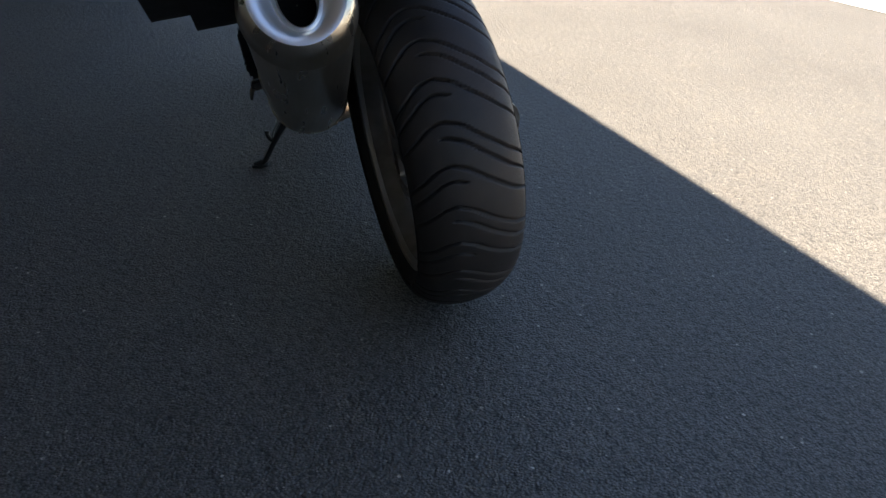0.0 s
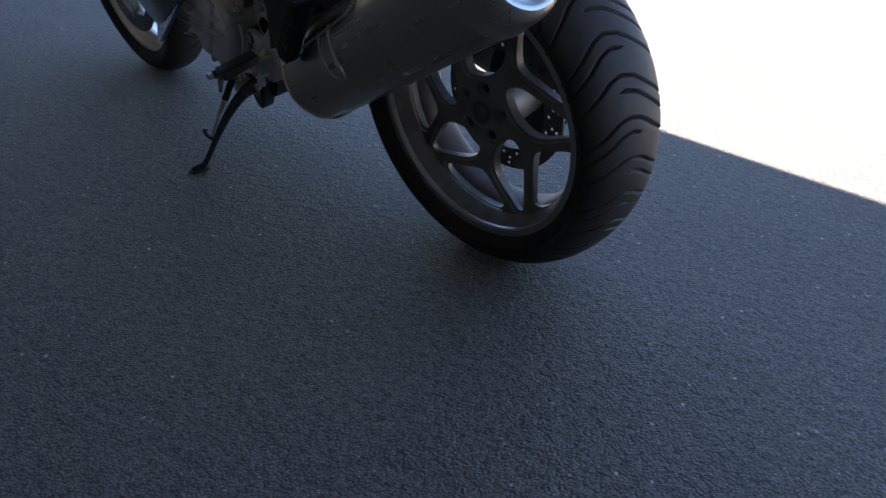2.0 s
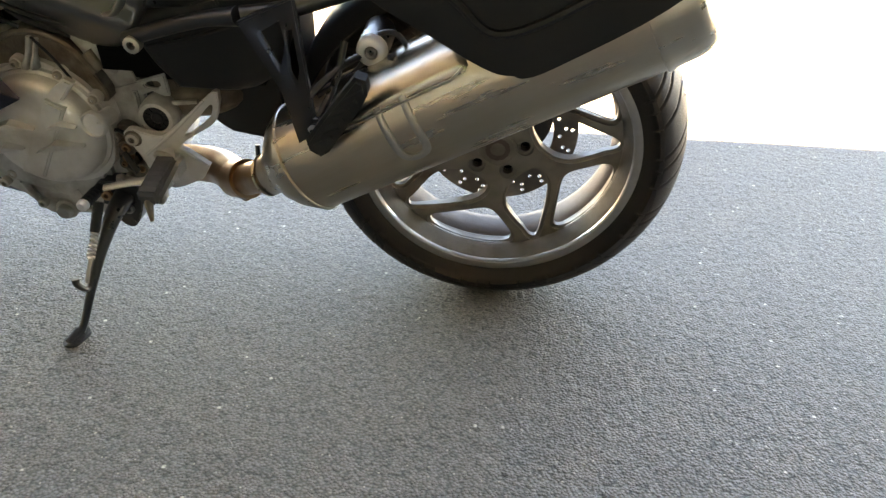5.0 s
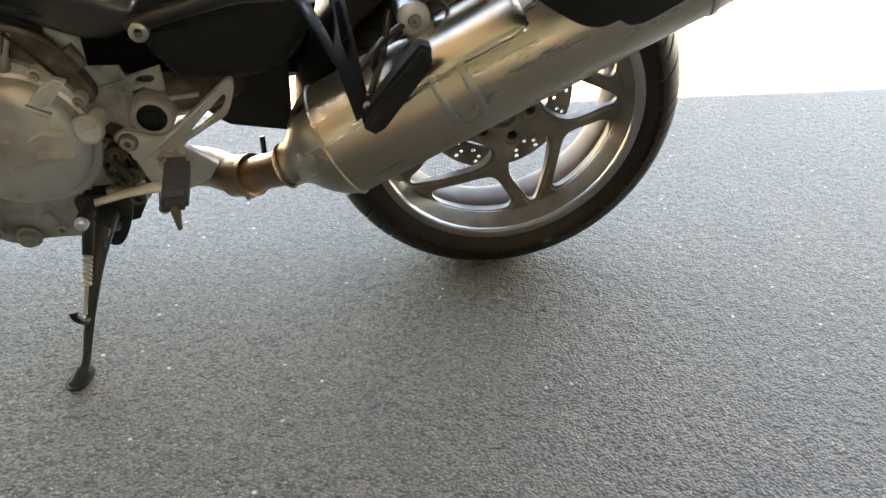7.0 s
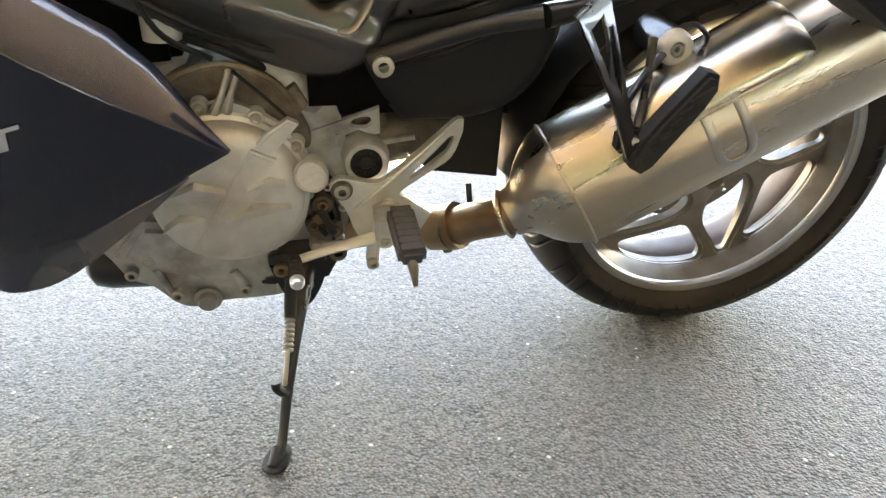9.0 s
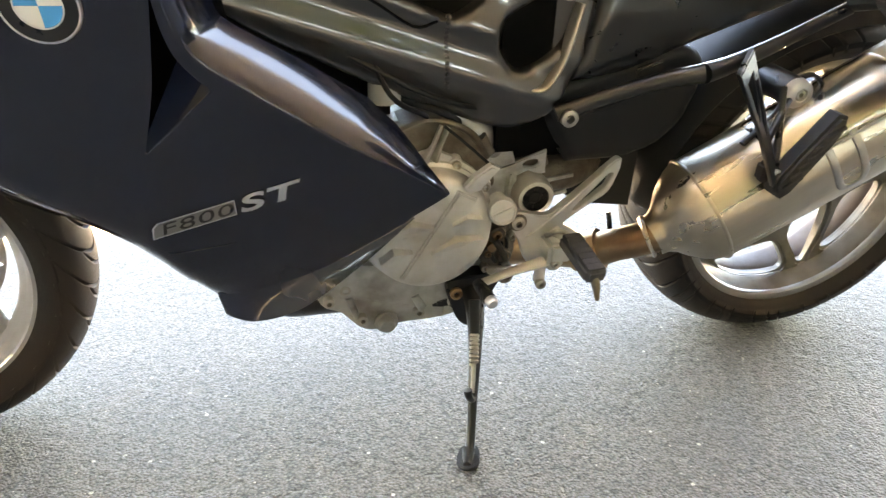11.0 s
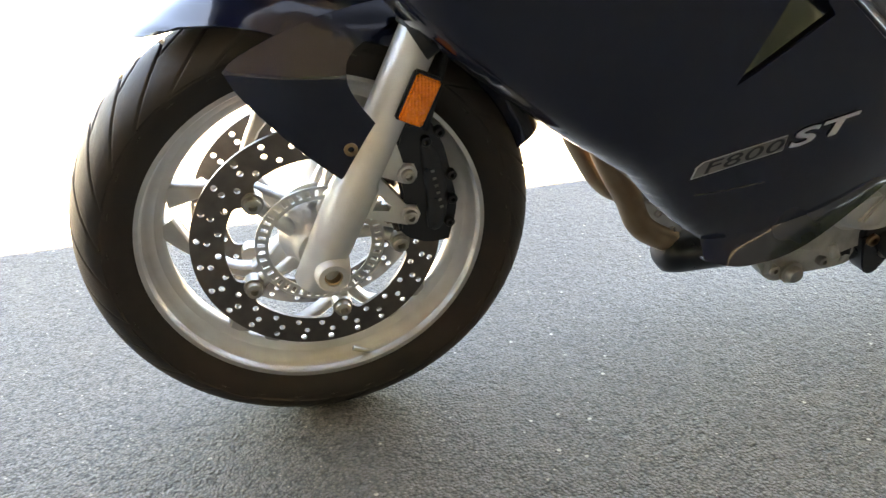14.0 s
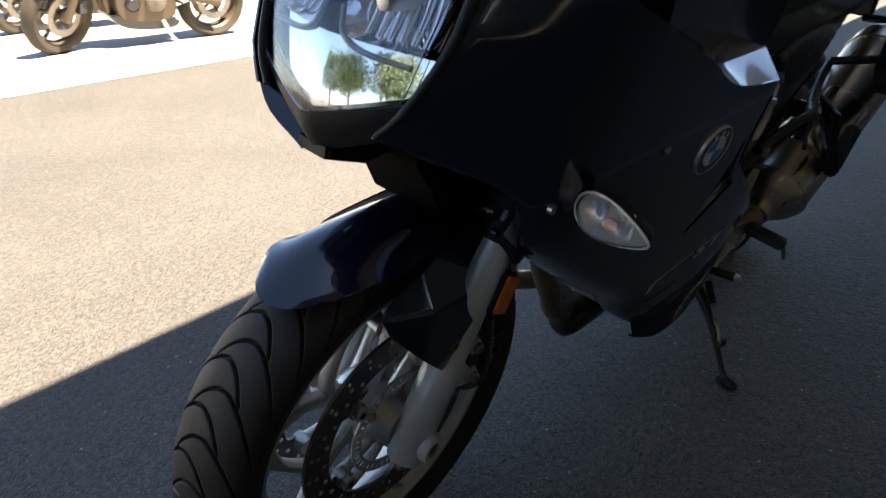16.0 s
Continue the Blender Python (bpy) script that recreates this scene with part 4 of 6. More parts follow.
# rear footrest bracket: an open welded triangle of black plate and tube
rest = part("rear_footrest_bracket", tube([(0.530, 0.150, 0.516), (0.47, 0.160, 0.538), (0.40, 0.176, 0.562), (0.348, 0.190, 0.574)], [0.011, 0.0105, 0.0105, 0.013], 10, 4), FRAME, bike, "black welded rear footrest bracket")
arm = plate([(0.345, 0.586), (0.268, 0.600), (0.262, 0.535), (0.255, 0.445), (0.282, 0.440), (0.297, 0.500)], -0.006, 0.006, 0.002, [[(0.318, 0.570), (0.290, 0.578), (0.286, 0.552), (0.296, 0.526)], [(0.282, 0.566), (0.274, 0.566), (0.270, 0.520), (0.276, 0.505), (0.283, 0.520)]])
for v in arm.verts:
    v.co.x = 0.292 + 0.75 * (v.co.x - 0.292)
    v.co.y += 0.198 + 0.9 * (v.co.x - 0.292) + 0.50 * (0.590 - v.co.z)
    v.co.x -= 0.16 * (0.590 - v.co.z)
part("plate_arm", arm, FRAME, rest, "slotted black steel plate")
part("pivot_lug", block(0.234, 0.264, 0.228, 0.250, 0.435, 0.463, 0.005), FRAME, rest)
part("rail", tube([(0.345, 0.186, 0.572), (0.29, 0.168, 0.578), (0.20, 0.145, 0.60), (0.10, 0.13, 0.635)], [0.014, 0.012, 0.010, 0.010], 10, 4), FRAME, rest)
part("brace", tube([(0.258, 0.230, 0.482), (0.222, 0.200, 0.512), (0.182, 0.165, 0.528)], 0.005, 8, 4), FRAME, rest)
part("brace", tube([(0.240, 0.238, 0.462), (0.222, 0.205, 0.50), (0.212, 0.180, 0.545)], 0.005, 8, 4), FRAME, rest)
part("bolt", bolt(0.516, 0.162, 0.514, 0.012, 0.007), BOLT, rest)
part("bolt", bolt(0.246, 0.2515, 0.450, 0.007, 0.005), BOLT, rest)
peg = [(0.254, 0.440), (0.250, 0.424), (0.236, 0.416), (0.224, 0.424), (0.178, 0.492), (0.168, 0.512), (0.170, 0.530), (0.184, 0.534), (0.226, 0.480)]
part("rear_footrest", plate(peg, 0.236, 0.266, 0.005), GREY_RUBBER, rest, "folded black rubber passenger footrest")
for k in range(6):
    t = k / 5
    part("tread_rib", moved(block(-0.015, 0.015, -0.001, 0.0035, -0.0035, 0.0035, 0.001), pose(0.229 - 0.043 * t, 0.2655, 0.442 + 0.068 * t, 0, 33)), GREY_RUBBER, rest)

# ---- engine, frame, stand, footrest ----
engine = part("engine", join(
    plate(spline([(0.868, 0.235), (0.852, 0.205), (0.825, 0.190), (0.800, 0.160), (0.775, 0.150), (0.735, 0.158), (0.665, 0.160), (0.622, 0.176), (0.600, 0.205), (0.580, 0.25), (0.560, 0.33), (0.56, 0.42), (0.60, 0.47), (0.74, 0.50), (0.90, 0.46), (0.93, 0.36)], 3, True), -0.13, 0.098, 0.012),
    plate([(0.645, 0.205), (0.70, 0.19), (0.82, 0.225), (0.86, 0.25), (0.82, 0.30), (0.645, 0.28)], 0.05, 0.118, 0.01)), CASING, bike, "silver cast engine casing with road grime")
# shade behind the fairing is put into this block's near-black colour
part("cylinder_block", plate([(0.74, 0.46), (0.92, 0.42), (1.02, 0.56), (0.86, 0.66), (0.74, 0.60)], -0.13, 0.085, 0.012), DARK, engine, "cylinder block painted near-black for the shade there")
for p in ((0.845, 0.110, 0.222), (0.795, 0.104, 0.178), (0.705, 0.104, 0.180), (0.640, 0.104, 0.190), (0.742, 0.112, 0.226), (0.82, 0.114, 0.245)):
    part("casing_bolt", bolt(*p, 0.0085, 0.006), BOLT, engine)
for x0, z0, x1, z1 in ((0.80, 0.17, 0.815, 0.225), (0.66, 0.168, 0.655, 0.205)):
    part("rib", tube([(x0, 0.099, z0), (x1, 0.106, z1)], [0.005, 0.006], 8, 1), CASING, engine)
part("nozzle", tube([(0.715, 0.118, 0.222), (0.703, 0.121, 0.200)], [0.0065, 0.0075], 10, 1), CASING, engine)
part("drain_plug", join(moved(lathe([(0, 0.012), (0.011, 0.012), (0.0135, 0.009), (0.0135, 0.0), (0.019, 0.0), (0.019, -0.012), (0, -0.012)], 18), Matrix.Translation((0.757, 0.104, 0.166)))), BOLT, engine, "round pale drain plug")

# clutch cover: a shallow domed disc with a diagonal band and four wedge ribs, on a flanged casing
flange = [(0.775, 0.300), (0.793, 0.345), (0.790, 0.400), (0.765, 0.440), (0.735, 0.456), (0.716, 0.462), (0.690, 0.466), (0.655, 0.450), (0.628, 0.428), (0.612, 0.400), (0.605, 0.375), (0.608, 0.330), (0.622, 0.290), (0.655, 0.262), (0.705, 0.252), (0.745, 0.268)]
cover = part("clutch_cover", plate(spline(flange, 4, True), 0.09, 0.132, 0.005), CAST, bike, "pale cast clutch cover with raised ribs")
part("cover_dome", moved(lathe([(0.0, 0.046), (0.070, 0.0455), (0.080, 0.043), (0.0865, 0.037), (0.090, 0.028), (0.0915, 0.0)], 72), Matrix.Translation((0.702, 0.128, 0.358))), CAST, cover, "", 60)
part("cover_rim", moved(lathe([(0.0915, 0.0), (0.0965, 0.002), (0.0965, 0.010), (0.0915, 0.013)], 72), Matrix.Translation((0.702, 0.130, 0.358))), CAST, cover, "", 30)
part("band", plate([(0.667, 0.426), (0.640, 0.412), (0.714, 0.286), (0.747, 0.296)], 0.150, 0.1800, 0.003), CAST, cover)
part("cover_slope", loft([[(0.762 - 0.135 * t, 0.172 - 0.004 * u - 0.036 * u * u - 0.02 * (2 * t - 1) ** 2, 0.405 + 0.052 * u - 0.022 * t) for t in (i / 10 for i in range(11))] for u in (j / 8 for j in range(9))], 0.010), CAST, cover)


def wedge(x0, z0, x1, z1, high, y0=0.1735, lift=0.015):
    """A cast rib: sharp proud upper edge, sloping away below."""
    d = Vector((x1 - x0, 0, z1 - z0))
    up = Vector((-d.z, 0, d.x)).normalized()
    up = up if up.z > 0 else -up
    o = Vector((x0, y0, z0))
    n = Vector((0, 1, 0))
    bm = bmesh.new()
    low = [bm.verts.new(o + d * t - up * 0.004 * (1 - t) + n * -0.002) for t in (0, 1)]
    mid = [bm.verts.new(o + d * t + up * (high * (0.30 if t == 0 else 0.12)) + n * (lift if t == 0 else lift * 0.5)) for t in (0, 1)]
    peak = bm.verts.new(o + d * 0.45 + up * high + n * lift)
    top = bm.verts.new(o + d * 0.45 + up * (high + 0.003) + n * -0.002)
    ends = [bm.verts.new(o + d * t + up * high * 0.4 + n * -0.002) for t in (0, 1)]
    for f in ((low[0], low[1], mid[1], mid[0]), (mid[0], mid[1], peak), (mid[0], peak, top, ends[0]), (peak, mid[1], ends[1], top), (low[0], mid[0], ends[0]), (low[1], ends[1], mid[1])):
        bm.faces.new(f)
    bmesh.ops.recalc_face_normals(bm, faces=bm.faces)
    return bm


for x0, z0, x1, z1, high in ((0.762, 0.371, 0.700, 0.372, 0.014), (0.675, 0.376, 0.632, 0.380, 0.012), (0.704, 0.333, 0.628, 0.348, 0.015), (0.775, 0.326, 0.729, 0.336, 0.013)):
    part("rib", wedge(x0, z0, x1, z1, high), CAST, cover, "", 20)
part("maker_mark", join(*[moved(block(-0.0048, 0.0048, 0, 0.0016, -0.007, 0.007, 0.001), pose(0.766 - 0.014 * k, 0.1738, 0.353 + 0.0008 * k, 0, 6)) for k in range(4)]), CAST, cover)
cap = part("oil_filler_cap", moved(lathe([(0, 0.008), (0.0165, 0.009), (0.0185, 0.012), (0.0205, 0.009), (0.0200, 0.001), (0.0125, -0.003), (0.0130, -0.035), (0, -0.035)], 32), pose(0.602, 0.168, 0.388, 6, 0, -8)), CAST, cover, "round pale oil filler cap")
part("grip", moved(block(-0.0165, 0.0165, 0.006, 0.013, -0.004, 0.004, 0.003), pose(0.602, 0.168, 0.388, 6, 28, -8)), CAST, cap)
for x, z in ((0.722, 0.460), (0.661, 0.446), (0.618, 0.409), (0.785, 0.42)):
    part("cover_boss", moved(lathe([(0, 0.004), (0.0092, 0.004), (0.0102, 0.0), (0.0115, -0.02), (0, -0.02)], 18), Matrix.Translation((x, 0.132, z))), CAST, cover)
    part("cover_bolt", bolt(x, 0.137, z, 0.0066, 0.005), BOLT, cover)
part("clutch_arm", plate([(0.660, 0.432), (0.646, 0.447), (0.624, 0.462), (0.612, 0.456), (0.637, 0.427), (0.652, 0.422)], 0.166, 0.1815, 0.003), CAST, cover, "bright clutch release arm")
part("cable_fork", join(tube([(0.704, 0.134, 0.456), (0.694, 0.138, 0.478), (0.684, 0.138, 0.505)], [0.012, 0.0055, 0.005], 8, 4, 0.6), tube([(0.692, 0.134, 0.458), (0.684, 0.138, 0.478), (0.674, 0.138, 0.502)], [0.012, 0.0055, 0.005], 8, 4, 0.6)), CASING, cover)
part("clutch_cable", tube([(0.680, 0.140, 0.505), (0.650, 0.150, 0.480), (0.622, 0.165, 0.456)], 0.0022, 8, 4), BLACK, cover)
# brown upper casing, starter and gearbox end behind the cover
clutter = part("gearbox_end", plate(spline([(0.62, 0.44), (0.605, 0.40), (0.600, 0.34), (0.595, 0.28), (0.56, 0.26), (0.53, 0.33), (0.54, 0.42), (0.57, 0.47)], 3, True), 0.02, 0.088, 0.008), GRIME, bike, "grimy gearbox end with selector shaft")
part("upper_casing", plate(spline([(0.79, 0.44), (0.76, 0.485), (0.71, 0.505), (0.655, 0.495), (0.62, 0.455), (0.60, 0.41), (0.62, 0.40), (0.70, 0.44)], 4, True), 0.06, 0.122, 0.010), CAST_DIRTY, clutter)
part("casing_rim", tube([(0.785, 0.120, 0.462), (0.740, 0.122, 0.494), (0.690, 0.122, 0.506), (0.640, 0.122, 0.486), (0.612, 0.118, 0.445)], 0.005, 8, 6), CAST_DIRTY, clutter)
part("starter", tube([(0.648, 0.075, 0.492), (0.610, 0.085, 0.462), (0.588, 0.085, 0.440)], [0.025, 0.025, 0.016], 18, 4), CASING, clutter)
part("starter_strap", tube([(0.622, 0.112, 0.474), (0.606, 0.112, 0.448)], [0.010, 0.008], 10, 1), CAST_DIRTY, clutter)
part("selector_boss", moved(lathe([(0, 0.110), (0.0135, 0.110), (0.0165, 0.104), (0.0165, 0.085), (0.024, 0.083), (0.024, 0.07), (0, 0.07)], 22), Matrix.Translation((0.598, 0, 0.306))), CAST_DIRTY, clutter)
part("selector_shaft", moved(lathe([(0, 0.128), (0.0075, 0.128), (0.0085, 0.122), (0.0085, 0.105), (0, 0.105)], 14), Matrix.Translation((0.598, 0, 0.300))), HOT_STEEL, clutter)
for x, z, r in ((0.596, 0.338, 0.009), (0.572, 0.290, 0.010), (0.586, 0.272, 0.009)):
    part("bolt", bolt(x, 0.094, z, r, 0.008), BOLT, clutter)
part("breather_hose", tube([(0.595, 0.105, 0.352), (0.580, 0.112, 0.335), (0.574, 0.112, 0.305), (0.585, 0.108, 0.272)], 0.0062, 8), CAST_DIRTY, clutter)
part("wire", tube([(0.612, 0.112, 0.335), (0.592, 0.122, 0.322), (0.580, 0.118, 0.295), (0.588, 0.112, 0.262)], 0.0028, 6), DARK, clutter)
part("selector_joint", join(moved(lathe([(0, 0.008), (0.006, 0.006), (0.0085, 0), (0.006, -0.006), (0, -0.008)], 14), Matrix.Translation((0.604, 0.150, 0.276))), tube([(0.604, 0.148, 0.276), (0.572, 0.146, 0.272)], 0.0048, 8, 1)), BOLT, clutter)
part("selector_cover", plate(spline([(0.612, 0.350), (0.592, 0.356), (0.574, 0.340), (0.560, 0.300), (0.566, 0.268), (0.592, 0.256), (0.612, 0.272), (0.618, 0.312)], 4, True), 0.080, 0.117, 0.005), CAST_DIRTY, clutter, "brown grimed selector cover")
for x, y, z, r in ((0.592, 0.123, 0.322, 0.0150), (0.577, 0.121, 0.282, 0.0120), (0.604, 0.121, 0.290, 0.0105)):
    part("ring_boss", moved(lathe([(0.0, -0.004), (r * 0.42, -0.004), (r * 0.48, 0.006), (r * 0.85, 0.007), (r, 0.003), (r, -0.012)], 20), Matrix.Translation((x, y, z))), CAST_DIRTY, clutter)
    part("bolt", bolt(x, y + 0.004, z, r * 0.5, 0.006), HOT_STEEL, clutter)
for x, z in ((0.608, 0.336), (0.584, 0.346), (0.566, 0.315), (0.572, 0.264), (0.606, 0.262)):
    part("bolt", bolt(x, 0.121, z, 0.0066, 0.006), BOLT, clutter)
part("selector_link", join(tube([(0.596, 0.133, 0.316), (0.586, 0.138, 0.300), (0.580, 0.136, 0.284)], [0.0055, 0.0048, 0.0055], 10, 4), tube([(0.612, 0.118, 0.300), (0.600, 0.126, 0.288), (0.590, 0.122, 0.272)], 0.0036, 8, 4)), GRIME, clutter)
part("sensor_lead", tube([(0.612, 0.120, 0.345), (0.600, 0.126, 0.352), (0.584, 0.122, 0.336), (0.572, 0.120, 0.300), (0.580, 0.118, 0.262)], 0.0030, 8), BLACK, clutter)
part("pipe_clip", moved(lathe([(0.007, 0.0), (0.0095, 0.0), (0.0095, 0.010), (0.007, 0.010)], 18, True), pose(0.570, 0.108, 0.246)), BOLT, clutter)
part("stand_bracket", plate([(0.685, 0.235), (0.640, 0.250), (0.588, 0.246), (0.572, 0.225), (0.590, 0.190), (0.640, 0.178), (0.682, 0.185)], 0.030, 0.108, 0.006), FRAME, clutter)
for a, b in (((0.73, 0.10, 0.53), (0.64, 0.09, 0.485)), ((0.76, 0.08, 0.53), (0.66, 0.08, 0.50))):
    part("hose", tube([a, ((a[0] + b[0]) / 2, a[1] + 0.02, (a[2] + b[2]) / 2 + 0.012), b], 0.0055, 8), BLACK, clutter)

# swing arm and its pivot
swing = part("swing_arm", join(
    tube([(0.545, 0.06, 0.380), (0.47, 0.056, 0.390), (0.42, 0.030, 0.398), (0.39, 0.0, 0.402)], [0.036, 0.040, 0.034, 0.03], 16, 4, 0.85),
    tube([(0.40, 0.02, 0.40), (0.36, -0.08, 0.39), (0.20, -0.155, 0.345), (-0.004, -0.150, 0.308)], [0.05, 0.05, 0.045, 0.055], 16, 5),
    plate(spline([(0.56, 0.43), (0.515, 0.43), (0.505, 0.40), (0.54, 0.345), (0.570, 0.36), (0.570, 0.41)], 3, True), -0.12, 0.085, 0.008)), CAST_DIRTY, bike, "cast aluminium swing arm and pivot plate")
part("pivot_boss", moved(lathe([(0.0205, 0.122), (0.0265, 0.122), (0.0295, 0.118), (0.031, 0.10), (0.031, 0.06), (0, 0.06)], 40), Matrix.Translation((0.534, 0, 0.374))), CASING, swing)
part("pivot_plug", moved(join(lathe([(0, 0.119), (0.008, 0.119), (0.010, 0.117), (0.0195, 0.117), (0.0203, 0.122), (0.0203, 0.10)], 28), *[moved(block(-0.002, 0.002, 0.1165, 0.1195, 0.011, 0.018, 0.0005), pose(0, 0, 0, 0, 36 * k)) for k in range(10)]), Matrix.Translation((0.534, 0, 0.374))), BLACK, swing, "black ribbed pivot plug")
part("gusset", plate([(0.604, 0.412), (0.515, 0.441), (0.514, 0.404), (0.524, 0.402), (0.541, 0.410), (0.560, 0.402), (0.602, 0.403)], 0.092, 0.100, 0.002, [spline([(0.550, 0.418), (0.545, 0.425), (0.529, 0.427), (0.525, 0.421), (0.533, 0.415)], 4, True)]), CASING, swing)
part("web", plate([(0.573, 0.410), (0.564, 0.410), (0.567, 0.345), (0.577, 0.345)], 0.070, 0.104, 0.003), CASING, swing)
part("arm_rib", tube([(0.515, 0.100, 0.392), (0.470, 0.100, 0.398)], 0.004, 8, 1), CASING, swing)
part("arm_rib", tube([(0.515, 0.100, 0.366), (0.478, 0.100, 0.372)], 0.004, 8, 1), CASING, swing)

# rider's footrest hanger with its heel guard loop
h_out = [(0.582, 0.352), (0.570, 0.366), (0.545, 0.360), (0.523, 0.357), (0.505, 0.367), (0.465, 0.402), (0.428, 0.436), (0.417, 0.438), (0.417, 0.423), (0.430, 0.388), (0.458, 0.368), (0.494, 0.342), (0.484, 0.332), (0.453, 0.308), (0.468, 0.283), (0.520, 0.260), (0.549, 0.281), (0.563, 0.320)]
h_hole = [(0.482, 0.364), (0.452, 0.396), (0.4335, 0.416), (0.4285, 0.414), (0.4345, 0.397), (0.446, 0.386), (0.476, 0.362)]
foot_hanger = part("footrest_hanger", plate(spline(h_out, 3, True, sharp=(7, 8, 13, 14)), 0.130, 0.144, 0.003, [spline(h_hole, 3, True)]), CAST, bike, "bright cast footrest hanger with heel guard loop")
part("crease", tube([(0.552, 0.1445, 0.322), (0.505, 0.1450, 0.362), (0.440, 0.1450, 0.424)], [0.002, 0.0035, 0.002], 8, 4), CAST, foot_hanger)
part("bolt_seat", moved(lathe([(0.0, 0.001), (0.0135, 0.001), (0.014, -0.002)], 20), Matrix.Translation((0.567, 0.1445, 0.350))), CAST_DIRTY, foot_hanger)
part("bolt", bolt(0.567, 0.145, 0.350, 0.010, 0.006), BOLT, foot_hanger)
part("footrest_pivot", join(block(0.490, 0.53, 0.140, 0.185, 0.296, 0.330, 0.006), tube([(0.512, 0.150, 0.335), (0.498, 0.18, 0.318)], 0.009, 10, 1)), CAST, foot_hanger)
part("spring_clip", tube([(0.528, 0.16, 0.332), (0.515, 0.172, 0.345), (0.498, 0.17, 0.335), (0.505, 0.165, 0.31)], 0.004, 8), BOLT, foot_hanger)
FP = pose(0.500, 0.178, 0.336, -6, 0, 3)
part("rider_footrest", moved(block(-0.0165, 0.0165, 0.0, 0.092, -0.012, 0.012, 0.006, 3), FP), PEG_RUBBER, foot_hanger, "grey ribbed rubber footrest")
for k in range(7):
    part("footrest_rib", moved(block(-0.0125, 0.0125, 0.005 + 0.012 * k, 0.0155 + 0.012 * k, 0.009, 0.0125, 0.0005), FP), PEG_RUBBER, foot_hanger)
part("feeler_bolt", tube([(0.497, 0.262, 0.326), (0.495, 0.270, 0.314), (0.493, 0.276, 0.294)], [0.007, 0.006, 0.003], 10, 1), CAST_DIRTY, foot_hanger)
lever = part("shift_lever", join(tube([(0.520, 0.165, 0.292), (0.575, 0.170, 0.284), (0.632, 0.172, 0.268)], [0.0125, 0.0085, 0.0075], 12, 4, 0.6), moved(lathe([(0, 0.012), (0.013, 0.012), (0.014, -0.012), (0, -0.012)], 18), Matrix.Translation((0.517, 0.165, 0.294))), tube([(0.530, 0.16, 0.285), (0.533, 0.162, 0.256)], [0.008, 0.009], 10, 1)), CAST, bike, "alloy gear shift lever with rubber toe peg")
part("toe_peg", tube([(0.631, 0.172, 0.270), (0.628, 0.226, 0.276)], 0.0085, 12, 1), GREY_RUBBER, lever)
for k in range(4):
    part("toe_rib", tube([(0.6302 - 0.0006 * k, 0.186 + 0.010 * k, 0.2715 + 0.0011 * k), (0.630 - 0.0006 * k, 0.190 + 0.010 * k, 0.272 + 0.0011 * k)], 0.0096, 12, 1), GREY_RUBBER, lever)
part("toe_end", tube([(0.628, 0.225, 0.276), (0.6278, 0.232, 0.2768), (0.6276, 0.236, 0.277)], [0.0092, 0.0088, 0.006], 14, 1), SILVER_FOIL, lever)
part("bolt", bolt(0.517, 0.178, 0.294, 0.007, 0.004), BOLT, lever)
part("bolt", bolt(0.533, 0.172, 0.256, 0.008, 0.004), BOLT, lever)
part("linkage_bush", moved(lathe([(0.006, 0.006), (0.012, 0.006), (0.013, 0), (0.013, -0.012), (0, -0.012)], 16), Matrix.Translation((0.576, 0.130, 0.250))), CAST_DIRTY, lever)

# side stand
stand = part("side_stand", join(
    plate(spline([(0.668, 0.245), (0.640, 0.252), (0.600, 0.250), (0.592, 0.222), (0.606, 0.180), (0.624, 0.158), (0.644, 0.168), (0.660, 0.205)], 3, True), 0.098, 0.128, 0.005),
    tube([(0.624, 0.125, 0.222), (0.630, 0.165, 0.208), (0.640, 0.205, 0.172), (0.652, 0.245, 0.122), (0.662, 0.278, 0.075), (0.668, 0.296, 0.056)], [0.018, 0.014, 0.0100, 0.0075, 0.0065, 0.0075], 12, 5)), FRAME, bike, "black steel side stand, folded out")
part("stand_foot", moved(join(plate(spline([(-0.020, -0.012), (0.012, -0.016), (0.024, 0.0), (0.012, 0.016), (-0.020, 0.012)], 4, True), -0.003, 0.003, 0.001), tube([(-0.01, 0.006, 0), (0.016, 0.004, 0)], [0.010, 0.006], 10, 1)), pose(0.671, 0.301, 0.0525, 99.3, 0, 70)), GREY_RUBBER, stand, "worn grey foot plate")
coil = [(0.6425 + 0.006 * t + 0.0055 * math.cos(44 * t), 0.206 + 0.024 * t + 0.003 * math.sin(44 * t), 0.204 - 0.036 * t + 0.0035 * math.sin(44 * t)) for t in (i / 76 for i in range(77))]
part("spring", tube(coil, 0.0021, 6, 2), BOLT, stand, "coiled return spring")
part("spring_sleeve", tube([(0.637, 0.178, 0.246), (0.6425, 0.205, 0.205)], [0.0085, 0.0080], 12, 1), BLACK, stand)
part("spring_rod", tube([(0.6485, 0.229, 0.168), (0.652, 0.243, 0.148), (0.655, 0.250, 0.132)], 0.0032, 8, 1), BOLT, stand)
part("kick_spur", tube([(0.652, 0.246, 0.122), (0.657, 0.256, 0.124), (0.664, 0.262, 0.138), (0.665, 0.260, 0.148)], [0.006, 0.0055, 0.006, 0.007], 8, 4), FRAME, stand)
part("bolt", bolt(0.652, 0.129, 0.226, 0.010, 0.006), HOT_STEEL, stand)
part("bolt", bolt(0.620, 0.129, 0.200, 0.009, 0.006), BOLT, stand)

